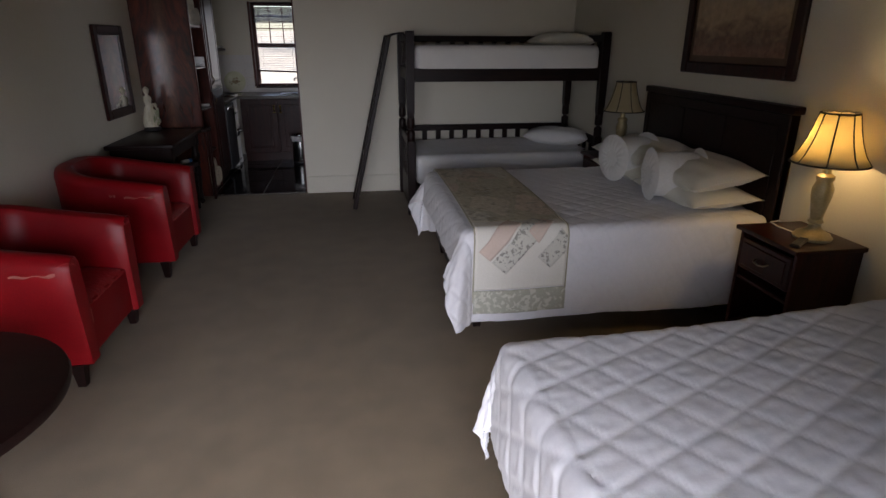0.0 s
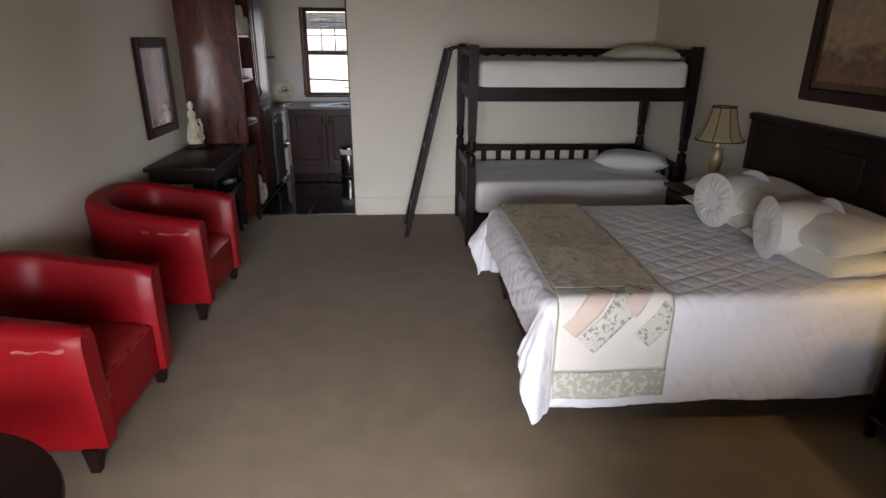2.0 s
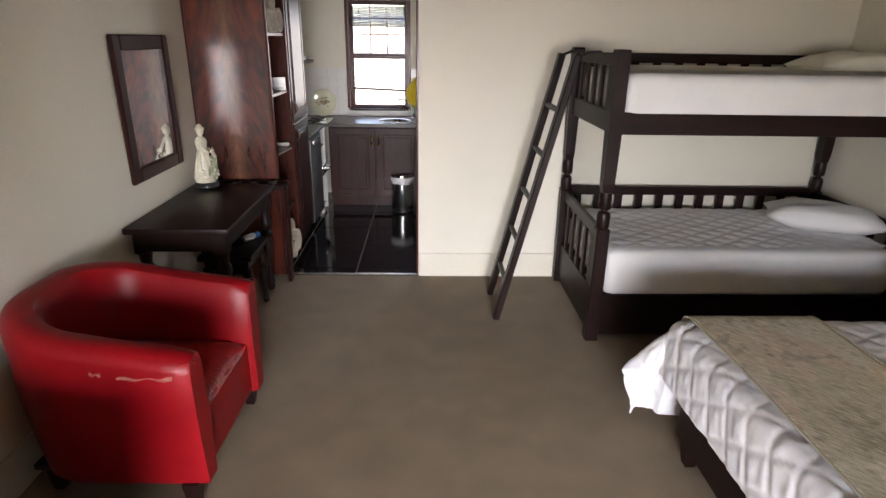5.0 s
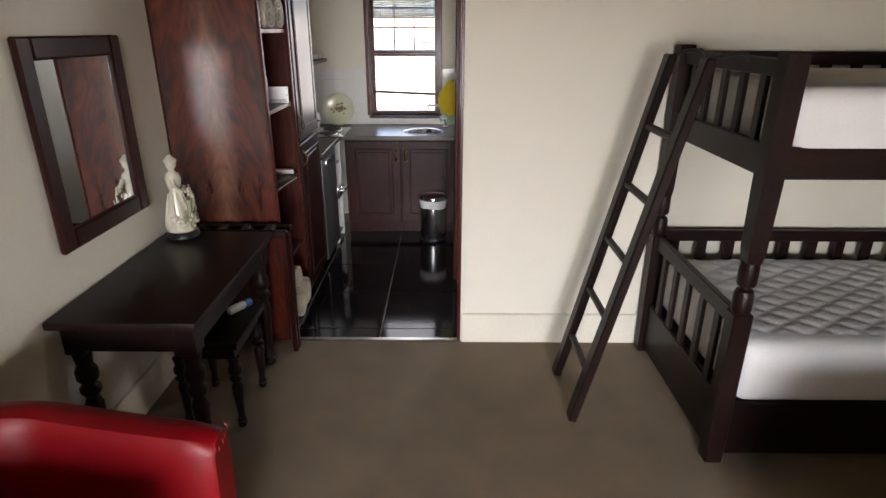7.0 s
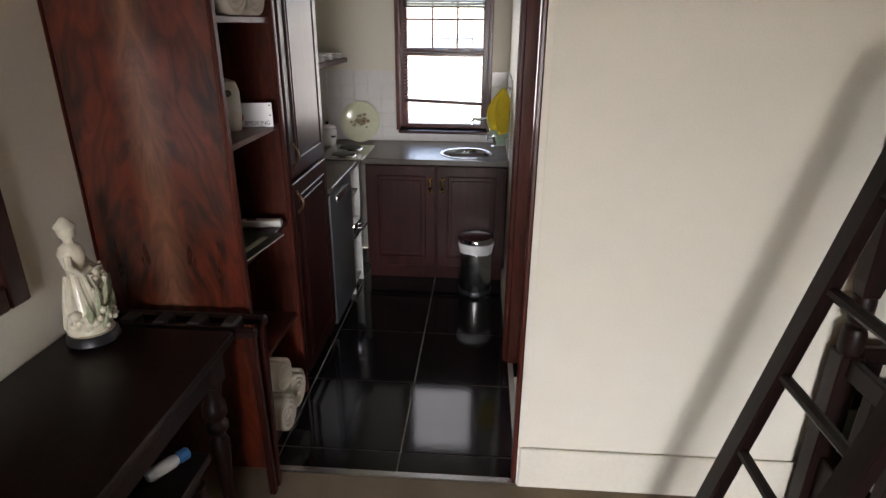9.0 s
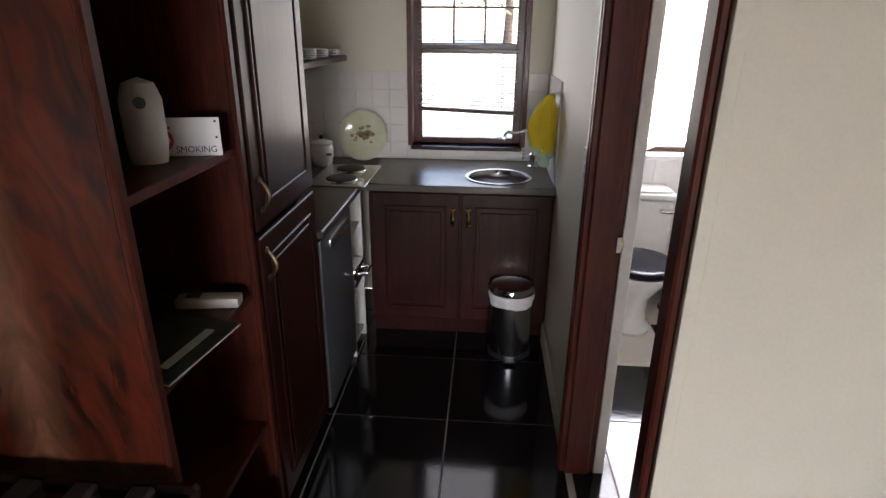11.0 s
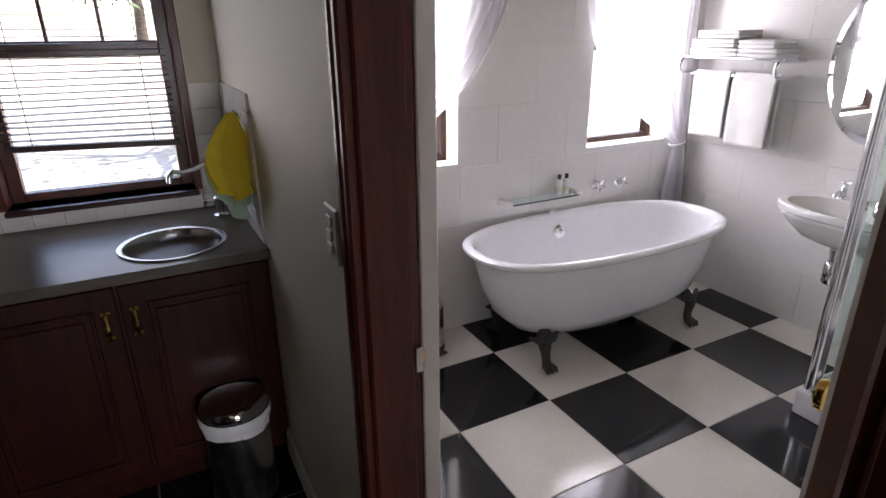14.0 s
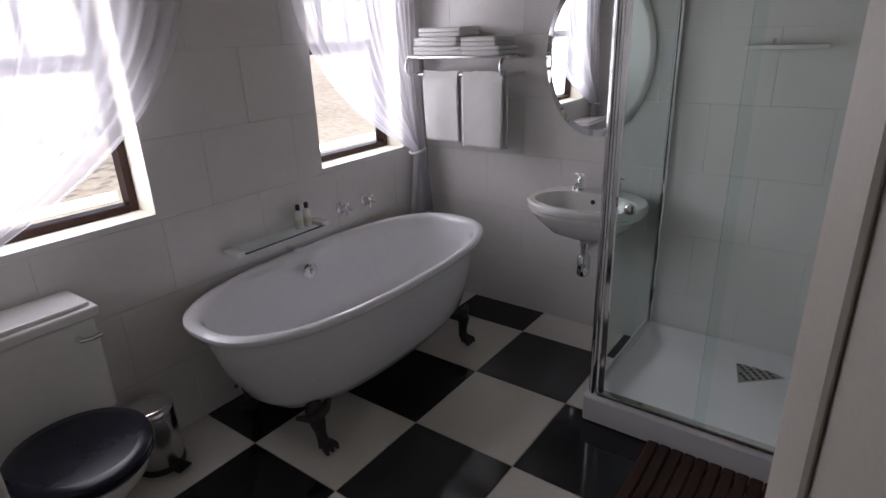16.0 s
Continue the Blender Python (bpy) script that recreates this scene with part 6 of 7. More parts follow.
# ---- bathroom: toilet ----
wc = thing("toilet", (0.535, YW - 0.013, 0), 0, "white ceramic toilet with a closed dark blue-black seat", "toilet")
part("pedestal", grid_bm(36, 9, lambda u, v: (lambda k, w, d, yc, z: (w * math.cos(2 * math.pi * u), yc + d * math.sin(2 * math.pi * u), z))(0, *[(0.115, 0.155, -0.34, 0.0), (0.12, 0.16, -0.34, 0.02), (0.095, 0.13, -0.34, 0.06), (0.085, 0.12, -0.345, 0.14), (0.095, 0.14, -0.35, 0.22), (0.14, 0.19, -0.375, 0.30), (0.175, 0.218, -0.395, 0.36), (0.182, 0.225, -0.402, 0.395), (0.02, 0.03, -0.40, 0.398)][round(v * 8)]), None, True), "ceramic", wc, "", True)
box("outlet", (-0.10, -0.24, 0.0), (0.10, -0.06, 0.36), "ceramic", wc, 0.04, "", None, 4)


def seat_ring(z0, z1, k, name, mat, parent):
    part(name, grid_bm(40, 6, lambda u, v: (lambda s, z: (s * k * 0.19 * math.cos(2 * math.pi * u), -0.405 + s * k * 0.225 * math.sin(2 * math.pi * u) * (1.0 if math.sin(2 * math.pi * u) < 0 else 0.82), z))(*[(0.97, z0), (1.0, z0 + 0.004), (1.0, z1 - 0.006), (0.97, z1 - 0.001), (0.8, z1), (0.02, z1 + 0.002)][round(v * 5)]), None, True), mat, parent, "", True)


seat_ring(0.40, 0.418, 1.0, "seat", "seat", wc)
seat_ring(0.420, 0.438, 1.01, "lid", "seat", wc)
for x in (-0.08, 0.08):
    part("hinge", tube_bm([(x - 0.03, -0.232, 0.415), (x + 0.03, -0.232, 0.415)], 0.009, 10), "chrome", wc, "", True)
cs = part("cistern", box_bm((-0.215, -0.18, 0.40), (0.215, 0.0, 0.745), 0.018, None, None, 3), "ceramic", wc, "", True)
part("lid", box_bm((-0.23, -0.195, 0.747), (0.23, 0.0, 0.785), 0.012, None, None, 3), "ceramic", cs, "", True)
part("lid_step", box_bm((-0.21, -0.177, 0.785), (0.21, -0.005, 0.80), 0.006, None, None, 2), "ceramic", cs, "", True)
cs.location.z = -0.04
part("lever", tube_bm([(0.15, -0.182, 0.69), (0.15, -0.202, 0.69), (0.18, -0.206, 0.687), (0.21, -0.204, 0.69)], [0.012, 0.009, 0.008, 0.011], 10), "chrome", cs, "chrome flush lever", True)


# ---- bathroom: curtains ----
def voile(name, xa, xb, top, tie_x, tie_z, hang, label, folds=11):
    """A sheer curtain swept to one side and tied, its tail hanging below the tie."""
    def fn(u, v):
        free = xa + (xb - xa) * u
        wav = math.cos(2 * math.pi * folds * (u + 0.02 * math.sin(9 * u))) * (0.7 + 0.45 * math.sin(13 * u + 3 * v))
        if v < 0.8:
            t = v / 0.8
            g = t ** (2.0 + 0.7 * abs((free - tie_x) / (xb - xa)))
            x = free + (tie_x + (u - 0.5) * 0.07 - free) * g
            sag = 0.10 * math.sin(math.pi * t) * abs(free - tie_x)
            z = top + (tie_z - top) * t - sag * 0.6
            amp = 0.022 * (1 - 0.45 * t)
        else:
            t = (v - 0.8) / 0.2
            x = tie_x + (u - 0.5) * (0.07 + 0.12 * t)
            z = tie_z - hang * t
            amp = 0.015 + 0.008 * t
        return (x + 0.006 * math.sin(9 * v + 14 * u), YW - 0.055 + amp * wav + 0.01 * math.sin(5 * v + 20 * u), z)
    c = thing(name, (0, 0, 0), 0, label, "curtain")
    part("drape", grid_bm(folds * 12, 50, fn), "sheer", c, "", True)
    part("tie_band", tube_bm([(tie_x + 0.055 * math.cos(a), YW - 0.055 + 0.038 * math.sin(a), tie_z + 0.012 * math.cos(a)) for a in np.linspace(0, 2 * math.pi, 22, endpoint=False)], 0.007, 8, None, True), "sheet", c, "", True)
    part("tie_hook", tube_bm([(tie_x + 0.04, YW - 0.013, tie_z), (tie_x + 0.05, YW - 0.06, tie_z), (tie_x + 0.075, YW - 0.065, tie_z + 0.006)], 0.004, 6), "black", c, "", True)
    part("rod", tube_bm([(xa - 0.08, YW - 0.055, top + 0.02), (xb + 0.08, YW - 0.055, top + 0.02)], 0.010, 10), "chrome", c, "", True)
    return c


voile("curtain", 0.30, 1.42, 2.18, 0.30, 0.86, 0.35, "sheer white voile curtain swept aside and tied back", 17)
voile("curtain", 1.80, 2.70, 2.18, 2.63, 0.90, 0.38, "sheer white voile curtain gathered to one side with a tie", 15)

# ---- bathroom: towel rail, basin, mirror ----
tr = thing("towel_rail", (XBR - 0.012, 8.06, 1.40), 0, "chrome wall-mounted towel shelf with a hanging bar", "towel rail")
for y in (-0.29, 0.29):
    part("bracket", tube_bm([(0, y, 0.0), (-0.20, y, 0.0), (-0.225, y, -0.012), (-0.235, y, -0.04), (-0.225, y, -0.068), (-0.20, y, -0.08), (0, y, -0.08)], 0.010, 10), "chrome", tr, "", True)
for x in (-0.20, -0.13, -0.06):
    part("shelf_bar", tube_bm([(x, -0.30, 0.006), (x, 0.30, 0.006)], 0.008, 10), "chrome", tr, "", True)
part("hanging_bar", tube_bm([(-0.135, -0.29, -0.085), (-0.135, 0.29, -0.085)], 0.008, 10), "chrome", tr, "", True)
for i, (y, h, w) in enumerate(((0.125, 0.36, 0.23), (-0.135, 0.38, 0.25))):
    t = thing("hand_towel", (XBR - 0.147, 8.06 + y, 1.324), 0, "white hand towel folded over the rail", "towel", "hanging towels")

    def over(u, v, h=h, w=w, i=i):
        s = (v - 0.5) * 2
        x = -0.017 * math.copysign(min(1, abs(s) * 9), -s) if abs(s) > 0.02 else 0.0
        z = -(abs(s) - 0.02) * h if abs(s) > 0.05 else 0.012 - 0.24 * abs(s)
        return (x + 0.006 * math.sin(7 * u + 3 * i) * abs(s), (u - 0.5) * w * (1 - 0.04 * abs(s)) + 0.006 * math.sin(4 * v + i), z)
    thick(part("cloth", grid_bm(18, 60, over), "towel", t, "", True), 0.007, 0.0)
for i, (y, z, w) in enumerate(((0.10, 0.0, 0.30), (0.11, 0.045, 0.27), (-0.16, 0.0, 0.22), (0.08, 0.09, 0.26), (-0.15, 0.042, 0.20))):
    f = thing("folded_towel", (XBR - 0.13, 8.06 + y, 1.4155 + z), 0, "folded white towel stacked on the chrome shelf", "towel", "folded towels")
    for k in range(2):
        part("fold", box_bm((-0.10, -w / 2, k * 0.021), (0.09, w / 2, k * 0.021 + 0.0205), 0.0095, None, None, 3), "towel", f, "", True)
tg = tagged(box("wall_tag", (XBR - 0.02, 8.17, 0.955), (XBR - 0.0125, 8.205, 0.975), "black", None, 0.002), "small black clip fixed to the tiled wall", "clip")

bs = thing("washbasin", (XBR - 0.012, 7.32, -0.018), 0, "white wall-hung ceramic washbasin with a moulded rim", "washbasin")
bp = [(0.08, 0.50, 0.585), (0.30, 0.62, 0.60), (0.62, 0.82, 0.64), (0.84, 0.93, 0.70), (0.92, 0.96, 0.728), (0.95, 0.97, 0.735), (0.95, 0.97, 0.748), (1.0, 1.0, 0.757), (1.0, 1.0, 0.782), (0.97, 0.985, 0.79), (0.86, 0.90, 0.786), (0.80, 0.84, 0.765), (0.66, 0.70, 0.70), (0.40, 0.45, 0.655), (0.05, 0.06, 0.648)]


def basin_fn(u, v):
    ky, kx, z = bp[round(v * (len(bp) - 1))]
    k = round(v * (len(bp) - 1))
    a = math.pi * 2 * u
    c, s = math.cos(a), math.sin(a)
    inner = k >= 10
    depth, back = 0.42, 0.004
    if inner:
        y = 0.28 * ky * math.copysign(abs(s) ** 0.85, s)
        x = -0.235 - 0.165 * kx * c
    else:
        y = 0.28 * ky * math.copysign(abs(s) ** 0.7, s)
        x = -back - (depth * kx) * (0.5 + 0.5 * c) if c > -0.2 else -back - depth * kx * 0.4 * max(0.0, 1 + c) / 0.8
    return (x, y, z)


part("bowl", grid_bm(64, len(bp), basin_fn, None, True), "ceramic", bs, "", True)
part("overflow_hole", lathe_bm([(0.011, 0.0), (0.011, 0.004), (0.002, 0.004)], 14, (0, 0), None, 1, 1, pose(-0.125, 0.0, 0.752, 0, -60, 0)), "black", bs)
part("waste", lathe_bm([(0.024, 0.0), (0.024, 0.004), (0.005, 0.005)], 18, (-0.235, 0.0), None, 1, 1, pose(0, 0, 0.651)), "chrome", bs, "", True)
tp = part("trap", lathe_bm([(0.026, 0.40), (0.032, 0.41), (0.032, 0.50), (0.026, 0.51), (0.017, 0.515), (0.017, 0.545), (0.024, 0.55), (0.024, 0.575), (0.017, 0.58), (0.017, 0.60)], 20, (-0.20, 0.0)), "chrome", bs, "chrome bottle trap", True)
part("waste_pipe", tube_bm([(-0.19, 0, 0.53), (-0.12, 0, 0.53), (0.0, 0, 0.53)], 0.015, 10), "chrome", tp, "", True)
for y in (-0.095, 0.095):
    t = thing("basin_tap", (XBR - 0.075, 7.32 + y, 0.769), 0, "chrome cross-head basin tap", "tap", "basin taps")
    part("body", lathe_bm([(0.022, 0.0), (0.022, 0.006), (0.015, 0.012), (0.014, 0.045), (0.018, 0.05), (0.010, 0.06), (0.009, 0.078)], 16), "chrome", t, "", True)
    part("spout", tube_bm([(0, 0, 0.028), (-0.04, 0, 0.036), (-0.068, 0, 0.03), (-0.072, 0, 0.014)], [0.011, 0.010, 0.010, 0.011], 10), "chrome", t, "", True)
    bm = tube_bm([(-0.028, 0, 0.08), (0.028, 0, 0.08)], 0.0055, 8)
    tube_bm([(0, -0.028, 0.08), (0, 0.028, 0.08)], 0.0055, 8, bm)
    part("cross_handle", bm, "chrome", t, "", True)
om = thing("oval_mirror", (XBR - 0.013, 7.385, 1.40), 0, "frameless oval mirror with a rippled edge above the basin", "mirror")
m = pose(0, 0, 0, 0, -90, 0)
part("glass", lathe_bm([(0.262, 0.0), (0.262, 0.003), (0.238, 0.007), (0.01, 0.0071)], 72, (0, 0), None, 0.375 / 0.262, 1.0, m), "mirror", om, "", False)
part("backing", lathe_bm([(0.24, -0.0005), (0.24, 0.0)], 48, (0, 0), None, 0.375 / 0.262, 1.0, m), "mount", om)

# ---- bathroom: shower ----
SX0, SY0, SY1 = 2.0, 6.235, 7.06
sh = thing("shower_cubicle", (0, 0, 0), 0, "chrome framed glass shower cubicle on a white tray", "shower")
bm = bmesh.new()
grid_bm(30, 30, lambda u, v: (SX0 + (XBR - 0.012 - SX0) * u, SY0 + (SY1 - SY0) * v, 0.118 - 0.045 * min(1.0, 9 * min(u, 1 - u, v, 1 - v)) - 0.01 * (1 - abs(2 * u - 1))), bm)
tray = part("tray", bm, "enamel", sh, "", True)
for lo, hi in (((SX0 - 0.001, SY0, 0.0), (SX0 + 0.02, SY1, 0.117)), ((SX0 + 0.02, SY1 - 0.02, 0.0), (XBR - 0.012, SY1 + 0.001, 0.117))):
    box("tray_side", lo, hi, "enamel", tray, 0.006)
HT = 1.93
part("corner_post", tube_bm([(SX0 + 0.03, SY1 - 0.03, 0.118), (SX0 + 0.03, SY1 - 0.03, HT)], 0.017, 14), "chrome", sh, "", True)
for n, lo, hi in (("wall_channel", (XBR - 0.042, SY1 - 0.042, 0.118), (XBR - 0.0125, SY1 - 0.018, HT)), ("wall_channel", (SX0 + 0.018, SY0, 0.118), (SX0 + 0.042, SY0 + 0.028, HT)),
                  ("bottom_rail", (SX0 + 0.05, SY1 - 0.042, 0.116), (XBR - 0.042, SY1 - 0.018, 0.142)), ("top_rail", (SX0 + 0.05, SY1 - 0.042, HT - 0.03), (XBR - 0.042, SY1 - 0.018, HT)),
                  ("bottom_rail", (SX0 + 0.012, SY0 + 0.028, 0.116), (SX0 + 0.05, SY1 - 0.05, 0.14)), ("top_rail", (SX0 + 0.012, SY0 + 0.028, HT - 0.035), (SX0 + 0.05, SY1 - 0.05, HT)),
                  ("door_stile", (SX0 + 0.012, SY1 - 0.078, 0.142), (SX0 + 0.026, SY1 - 0.055, HT - 0.035))):
    box(n, lo, hi, "chrome", sh, 0.004)
for lo, hi in (((SX0 + 0.045, SY1 - 0.033, 0.142), (XBR - 0.042, SY1 - 0.027, HT - 0.03)), ((SX0 + 0.036, SY0 + 0.02, 0.14), (SX0 + 0.041, SY1 - 0.42, HT - 0.035)), ((SX0 + 0.022, SY1 - 0.46, 0.14), (SX0 + 0.027, SY1 - 0.06, HT - 0.035))):
    g = box("glass_panel", lo, hi, "shower_glass", sh, 0)
    g.visible_shadow = False
part("door_knob", lathe_bm([(0.010, 0.0), (0.010, 0.012), (0.019, 0.018), (0.019, 0.032), (0.012, 0.036)], 20, (0, 0), None, 1, 1, pose(SX0 + 0.02, SY1 - 0.13, 0.93, 0, -90, 0)), "chrome", sh, "", True)
dr = thing("shower_drain", (2.64, 6.54, 0.064), 40, "triangular chrome drain grating in the shower tray", "drain")
bm = bmesh.new()
tri = [Vector((0.13, 0.0, 0)), Vector((-0.08, 0.105, 0)), Vector((-0.08, -0.105, 0))]
vs = [bm.verts.new(p) for p in tri] + [bm.verts.new(p + Vector((0, 0, 0.007))) for p in tri]
for f in ((0, 2, 1), (3, 4, 5), (0, 1, 4, 3), (1, 2, 5, 4), (2, 0, 3, 5)):
    bm.faces.new([vs[i] for i in f])
part("plate", bm, "steel", dr)
for i in range(7):
    for j in range(-2, 3):
        x, y = -0.065 + i * 0.022, j * 0.03
        if abs(y) < (0.115 - x) * 0.46:
            part("slot", lathe_bm([(0.008, 0.0071), (0.008, 0.0078)], 8, (x, y)), "black", dr)
sd = thing("soap_shelf", (XBR - 0.012, 6.62, 1.42), 0, "small white shelf on the shower wall", "shelf")
box("board", (-0.11, -0.14, 0), (0, 0.14, 0.018), "ceramic", sd, 0.007, "", None, 2)
part("hook", tube_bm([(-0.09, 0.04, 0.018), (-0.09, 0.04, 0.04)], 0.006, 8), "chrome", sd, "", True)

dm = thing("duckboard", (1.79, 6.60, 0.0), 0, "dark brown slatted wooden bath mat before the shower", "bath mat")
for x in (-0.15, 0.15):
    box("bearer", (x - 0.015, -0.30, 0.0), (x + 0.015, 0.165, 0.018), "brown_slat", dm, 0.003)
for i in range(11):
    y = -0.285 + i * 0.0445
    box("slat", (-0.195, y - 0.0212, 0.018), (0.195, y + 0.0212, 0.034), "brown_slat", dm, 0.006)

# ---- outside ----
bm = grid_bm(60, 60, lambda u, v: (lambda x, y: (x, y, -0.22 + (0.16 * max(0.0, min(y - 10.5, 14)) if y > 10.5 else 0.0) + 0.12 * noise.noise((x * 0.35, y * 0.35, 0)) * min(1, max(0.0, abs(y - 3) - 7) / 4)))(math.copysign(abs(2 * u - 1) ** 2.2 * 400, 2 * u - 1), 3 + math.copysign(abs(2 * v - 1) ** 2.2 * 400, 2 * v - 1)))
tagged(part("ground", bm, "ground", None, "", True), "dry grass slope rising behind the house", "ground", kind="structure")


def tree(name, at, height, seed, label):
    rnd = random.Random(seed)
    t = thing(name, at, 0, label, "tree", "trees behind the house")
    trunk = [(0, 0, -0.3), (0.05, 0.02, height * 0.25), (-0.04, 0.06, height * 0.5), (0.05, 0.0, height * 0.75)]
    bm = tube_bm(trunk, [0.13, 0.10, 0.07, 0.03], 9)
    tips = []
    for i in range(11):
        z = height * rnd.uniform(0.3, 0.72)
        a = rnd.uniform(0, 6.28)
        r = height * rnd.uniform(0.18, 0.34)
        tip = (r * math.cos(a), r * math.sin(a), z + height * rnd.uniform(0.1, 0.25))
        tube_bm([(0, 0, z), (tip[0] * 0.5, tip[1] * 0.5, z + (tip[2] - z) * 0.6), tip], [0.05, 0.03, 0.012], 6, bm)
        tips.append(tip)
    part("trunk", bm, "bark", t, "", True)
    verts, faces = [], []
    for tip in tips:
        for k in range(150):
            c = Vector(tip) + Vector([rnd.gauss(0, height * 0.085) for _ in range(3)])
            q = Euler((rnd.uniform(0, 6.28), rnd.uniform(0, 6.28), 0)).to_matrix()
            s = rnd.uniform(0.04, 0.08)
            n0 = len(verts)
            verts += [c + q @ Vector(p) for p in ((-s, 0, 0), (0, -s * 0.4, 0), (s, 0, 0.01), (0, s * 0.4, 0))]
            faces.append((n0, n0 + 1, n0 + 2, n0 + 3))
    me = bpy.data.meshes.new("crown")
    me.from_pydata(verts, [], faces)
    me.materials.append(M["leaf"])
    ob = new("crown", me)
    ob.parent = t
    return t


for i, (x, y, z, h) in enumerate(((1.2, 13.5, 0.2, 3.6), (4.6, 14.5, 0.35, 4.4), (-3.4, 17.0, 0.8, 4.0), (2.9, 18.5, 1.0, 4.8), (0.1, 20.0, 1.2, 3.4))):
    tree("tree", (x, y, z), h, i + 3, "leafy garden tree on the slope behind the house")

# ---- tiles, last ----


def tile_mesh(name, w, h, t, material, bev=0.0025):
    """A slab in x and y with a small chamfer round its face."""
    v = [(0, 0, 0), (w, 0, 0), (w, h, 0), (0, h, 0), (0, 0, t - bev), (w, 0, t - bev), (w, h, t - bev), (0, h, t - bev), (bev, bev, t), (w - bev, bev, t), (w - bev, h - bev, t), (bev, h - bev, t)]
    f = [(8, 9, 10, 11)]
    for i in range(4):
        j = (i + 1) % 4
        f += [(i, j, 4 + j, 4 + i), (4 + i, 4 + j, 8 + j, 8 + i)]
    me = bpy.data.meshes.new(name)
    me.from_pydata(v, [], f)
    me.materials.append(M[material])
    return me


def lay(parent, meshes, key, m, w, h, t, material):
    k = (round(w, 3), round(h, 3), material)
    if k not in meshes:
        meshes[k] = tile_mesh("tile", w, h, t, material, 0.001 if material == "white_tile" else 0.002)
    ob = new("tile", meshes[k])
    ob.parent = parent
    ob.matrix_basis = m
    return ob


def spans(a, b, origin, step, gap):
    """Cuts a to b at origin + k * step, leaving half a joint at each side."""
    k = math.floor((a - origin) / step)
    out = []
    while origin + k * step < b - 1e-6:
        lo, hi = max(a, origin + k * step), min(b, origin + (k + 1) * step)
        if hi - lo > 0.02:
            out.append((lo + gap / 2, hi - gap / 2, k))
        k += 1
    return out


kf = tagged(box("floor_kitchen", (XL, YB + 0.005, -0.12), (XK, YW, -0.0035), "grout", None, 0), "polished black floor tiles with pale joints in the kitchen", "floor", kind="structure")
cache = {}
for x0, x1, i in spans(XL, XK, -0.45, 0.505, 0.006):
    for y0, y1, j in spans(YB + 0.022, YW, 6.097, 0.506, 0.006):
        lay(kf, cache, 0, pose(x0, y0, -0.0034), x1 - x0, y1 - y0, 0.0034, "floor_black")
bf = tagged(box("floor_bath", (XK + 0.0, YBS, -0.12), (XR, YW, -0.0035), "grout", None, 0), "black and cream chequered floor tiles in the bathroom", "floor", kind="structure")
for x0, x1, i in spans(0.052, XBR, 1.135, 0.4625, 0.004):
    for y0, y1, j in spans(YBS, YW, 7.16, 0.4645, 0.004):
        lay(bf, cache, 0, pose(x0, y0, -0.0034), x1 - x0, y1 - y0, 0.0034, "floor_white" if (i + j) % 2 else "floor_black")


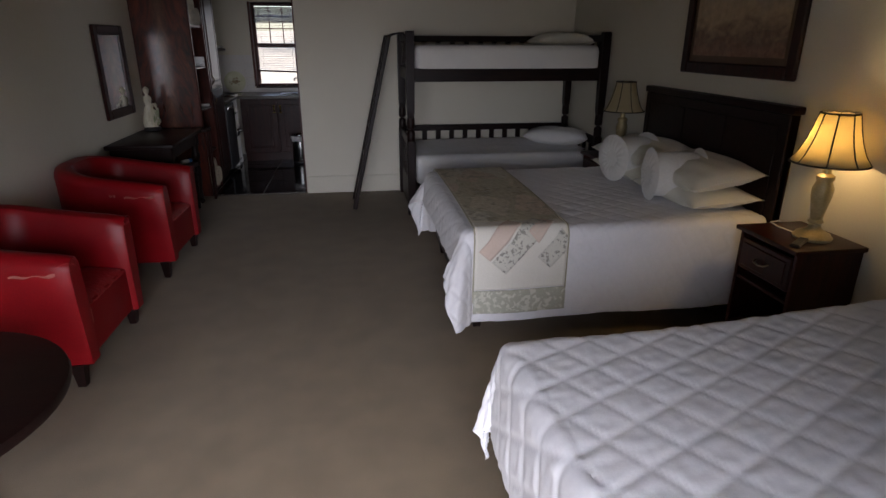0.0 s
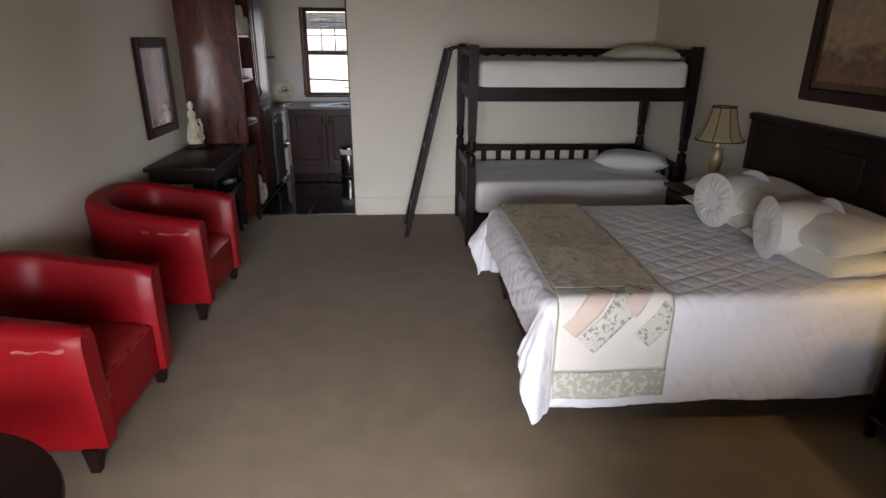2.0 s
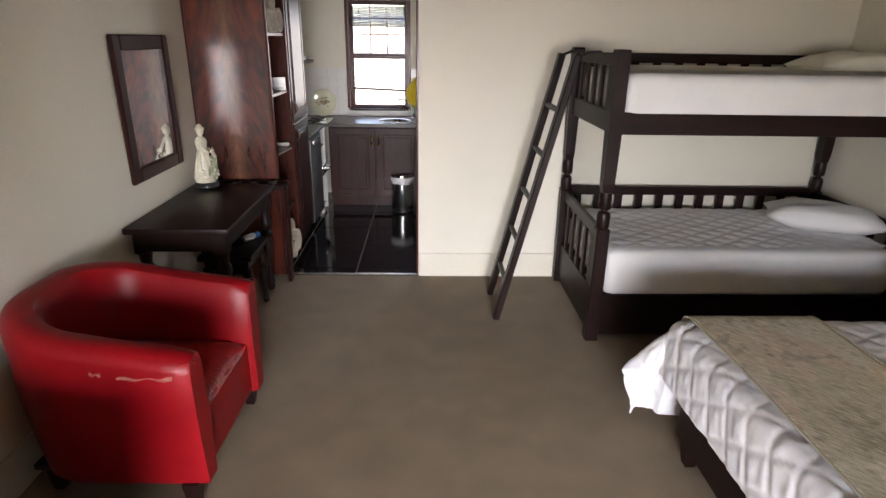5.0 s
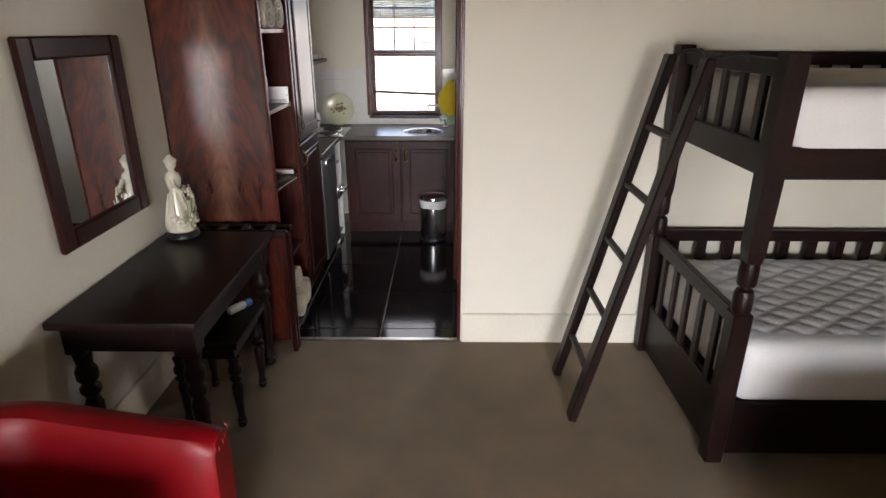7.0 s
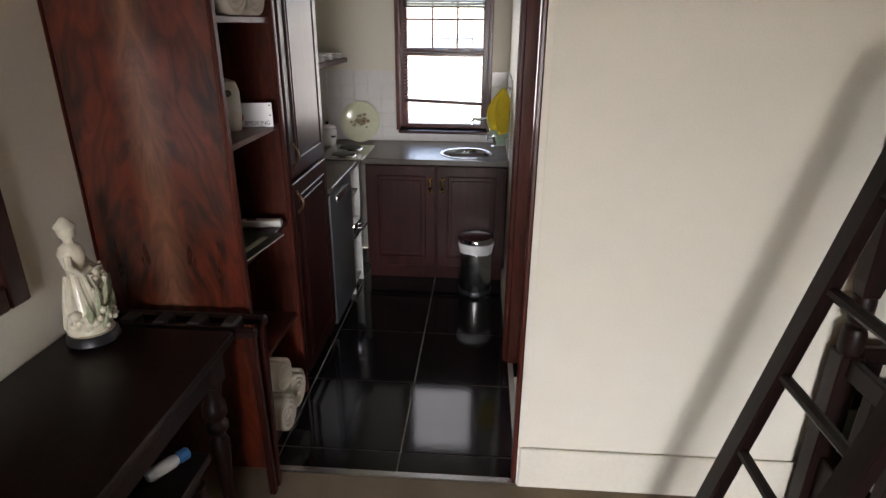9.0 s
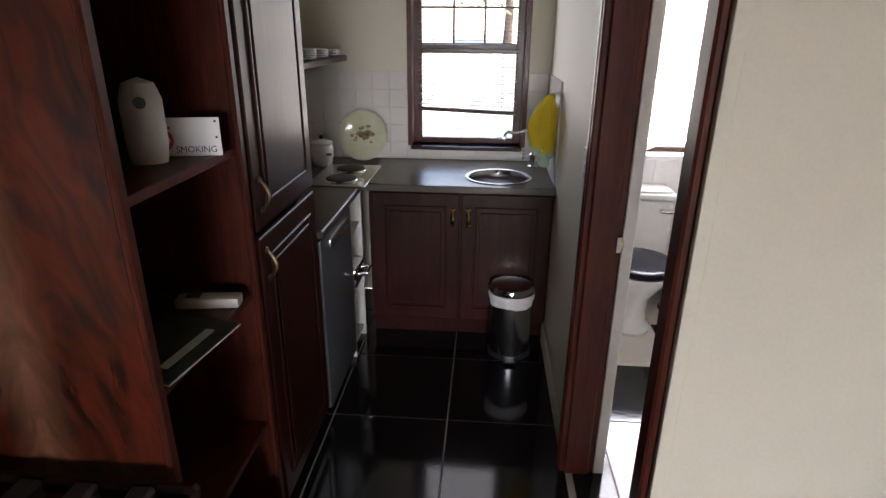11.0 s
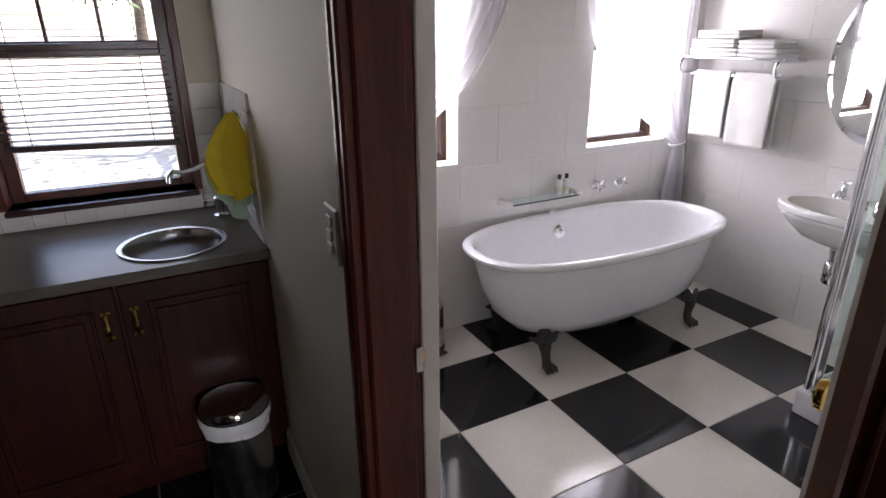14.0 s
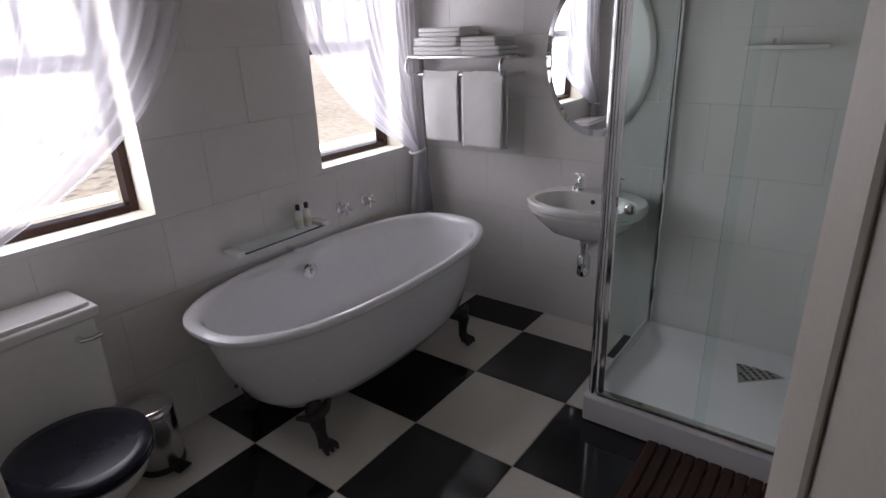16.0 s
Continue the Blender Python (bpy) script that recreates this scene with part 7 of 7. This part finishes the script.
def wall_tiles(parent, m_of, u0, u1, z0, z1, w, h, origin, holes, offset=True, gap=0.0008, zo=0.0):
    """Lays tiles over a wall face, u along it, leaving out the openings; m_of(u, z) gives the pose of a tile's lower corner."""
    for za, zb, j in spans(z0, z1, zo, h, gap):
        for ua, ub, i in spans(u0, u1, origin + (w / 2 if offset and j % 2 else 0), w, gap):
            pieces = [(ua, ub, za, zb)]
            for a, b, c, d in holes:
                nxt = []
                for p, q, r, s in pieces:
                    if q <= a or p >= b or s <= c or r >= d:
                        nxt.append((p, q, r, s))
                        continue
                    if p < a:
                        nxt.append((p, a, r, s))
                    if q > b:
                        nxt.append((b, q, r, s))
                    if r < c:
                        nxt.append((max(p, a), min(q, b), r, c))
                    if s > d:
                        nxt.append((max(p, a), min(q, b), d, s))
                pieces = nxt
            for p, q, r, s in pieces:
                if q - p > 0.012 and s - r > 0.012:
                    lay(parent, cache, 0, m_of(p, r), q - p, s - r, 0.009, "white_tile")


ww = bpy.data.objects["wall_window"]
holes = list(WIN.values())
wall_tiles(ww, lambda u, z: pose(u, YW, z, 90, 0, 0), XP + 0.012, XBR - 0.001, 0.0, TOP, 0.45, 0.3, 0.22, holes)
wall_tiles(ww, lambda u, z: pose(u, YW, z, 90, 0, 0), XL + 0.012, XK - 0.001, 0.876, 1.394, 0.1, 0.1, XL, [(-0.79, -0.09, 0.93, 2.2)], False, 0.0025, 0.876)
wp = bpy.data.objects["wall_partition"]
wall_tiles(wp, lambda u, z: pose(XK, u + 0.0975, z, 90, 0, -90), 7.845, YW - 0.013, 0.876, 1.394, 0.1, 0.1, 7.845, [], False, 0.0025, 0.876)
wl = bpy.data.objects["wall_west"]
wall_tiles(wl, lambda u, z: pose(XL, u, z, 90, 0, 90), 7.07, YW - 0.013, 0.876, 1.394, 0.1, 0.1, 7.07, [], False, 0.0025, 0.876)
we = bpy.data.objects["wall_bath_east"]
for za, zb, j in spans(0.0, TOP, 0.0, 0.3, 0.0008):
    for ua, ub, i in spans(YBS, YW - 0.012, 6.2 + (0.225 if j % 2 else 0), 0.45, 0.0008):
        lay(we, cache, 0, pose(XBR, ub, za, 90, 0, -90), ub - ua, zb - za, 0.009, "white_tile")
wb = bpy.data.objects["wall_bunk"]
for za, zb, j in spans(0.0, TOP, 0.0, 0.3, 0.0008):
    for ua, ub, i in spans(XP + 0.001, XBR - 0.012, 0.3 + (0.225 if j % 2 else 0), 0.45, 0.0008):
        lay(wb, cache, 0, pose(ub, YBS, za, 90, 0, 180), ub - ua, zb - za, 0.009, "white_tile")
for za, zb, j in spans(0.0, TOP, 0.0, 0.3, 0.0008):
    for ua, ub, i in spans(DOOR1 + 0.022, YW - 0.012, 6.9 + (0.225 if j % 2 else 0), 0.45, 0.0008):
        lay(wp, cache, 0, pose(XP, ua, za, 90, 0, 90), ub - ua, zb - za, 0.009, "white_tile")
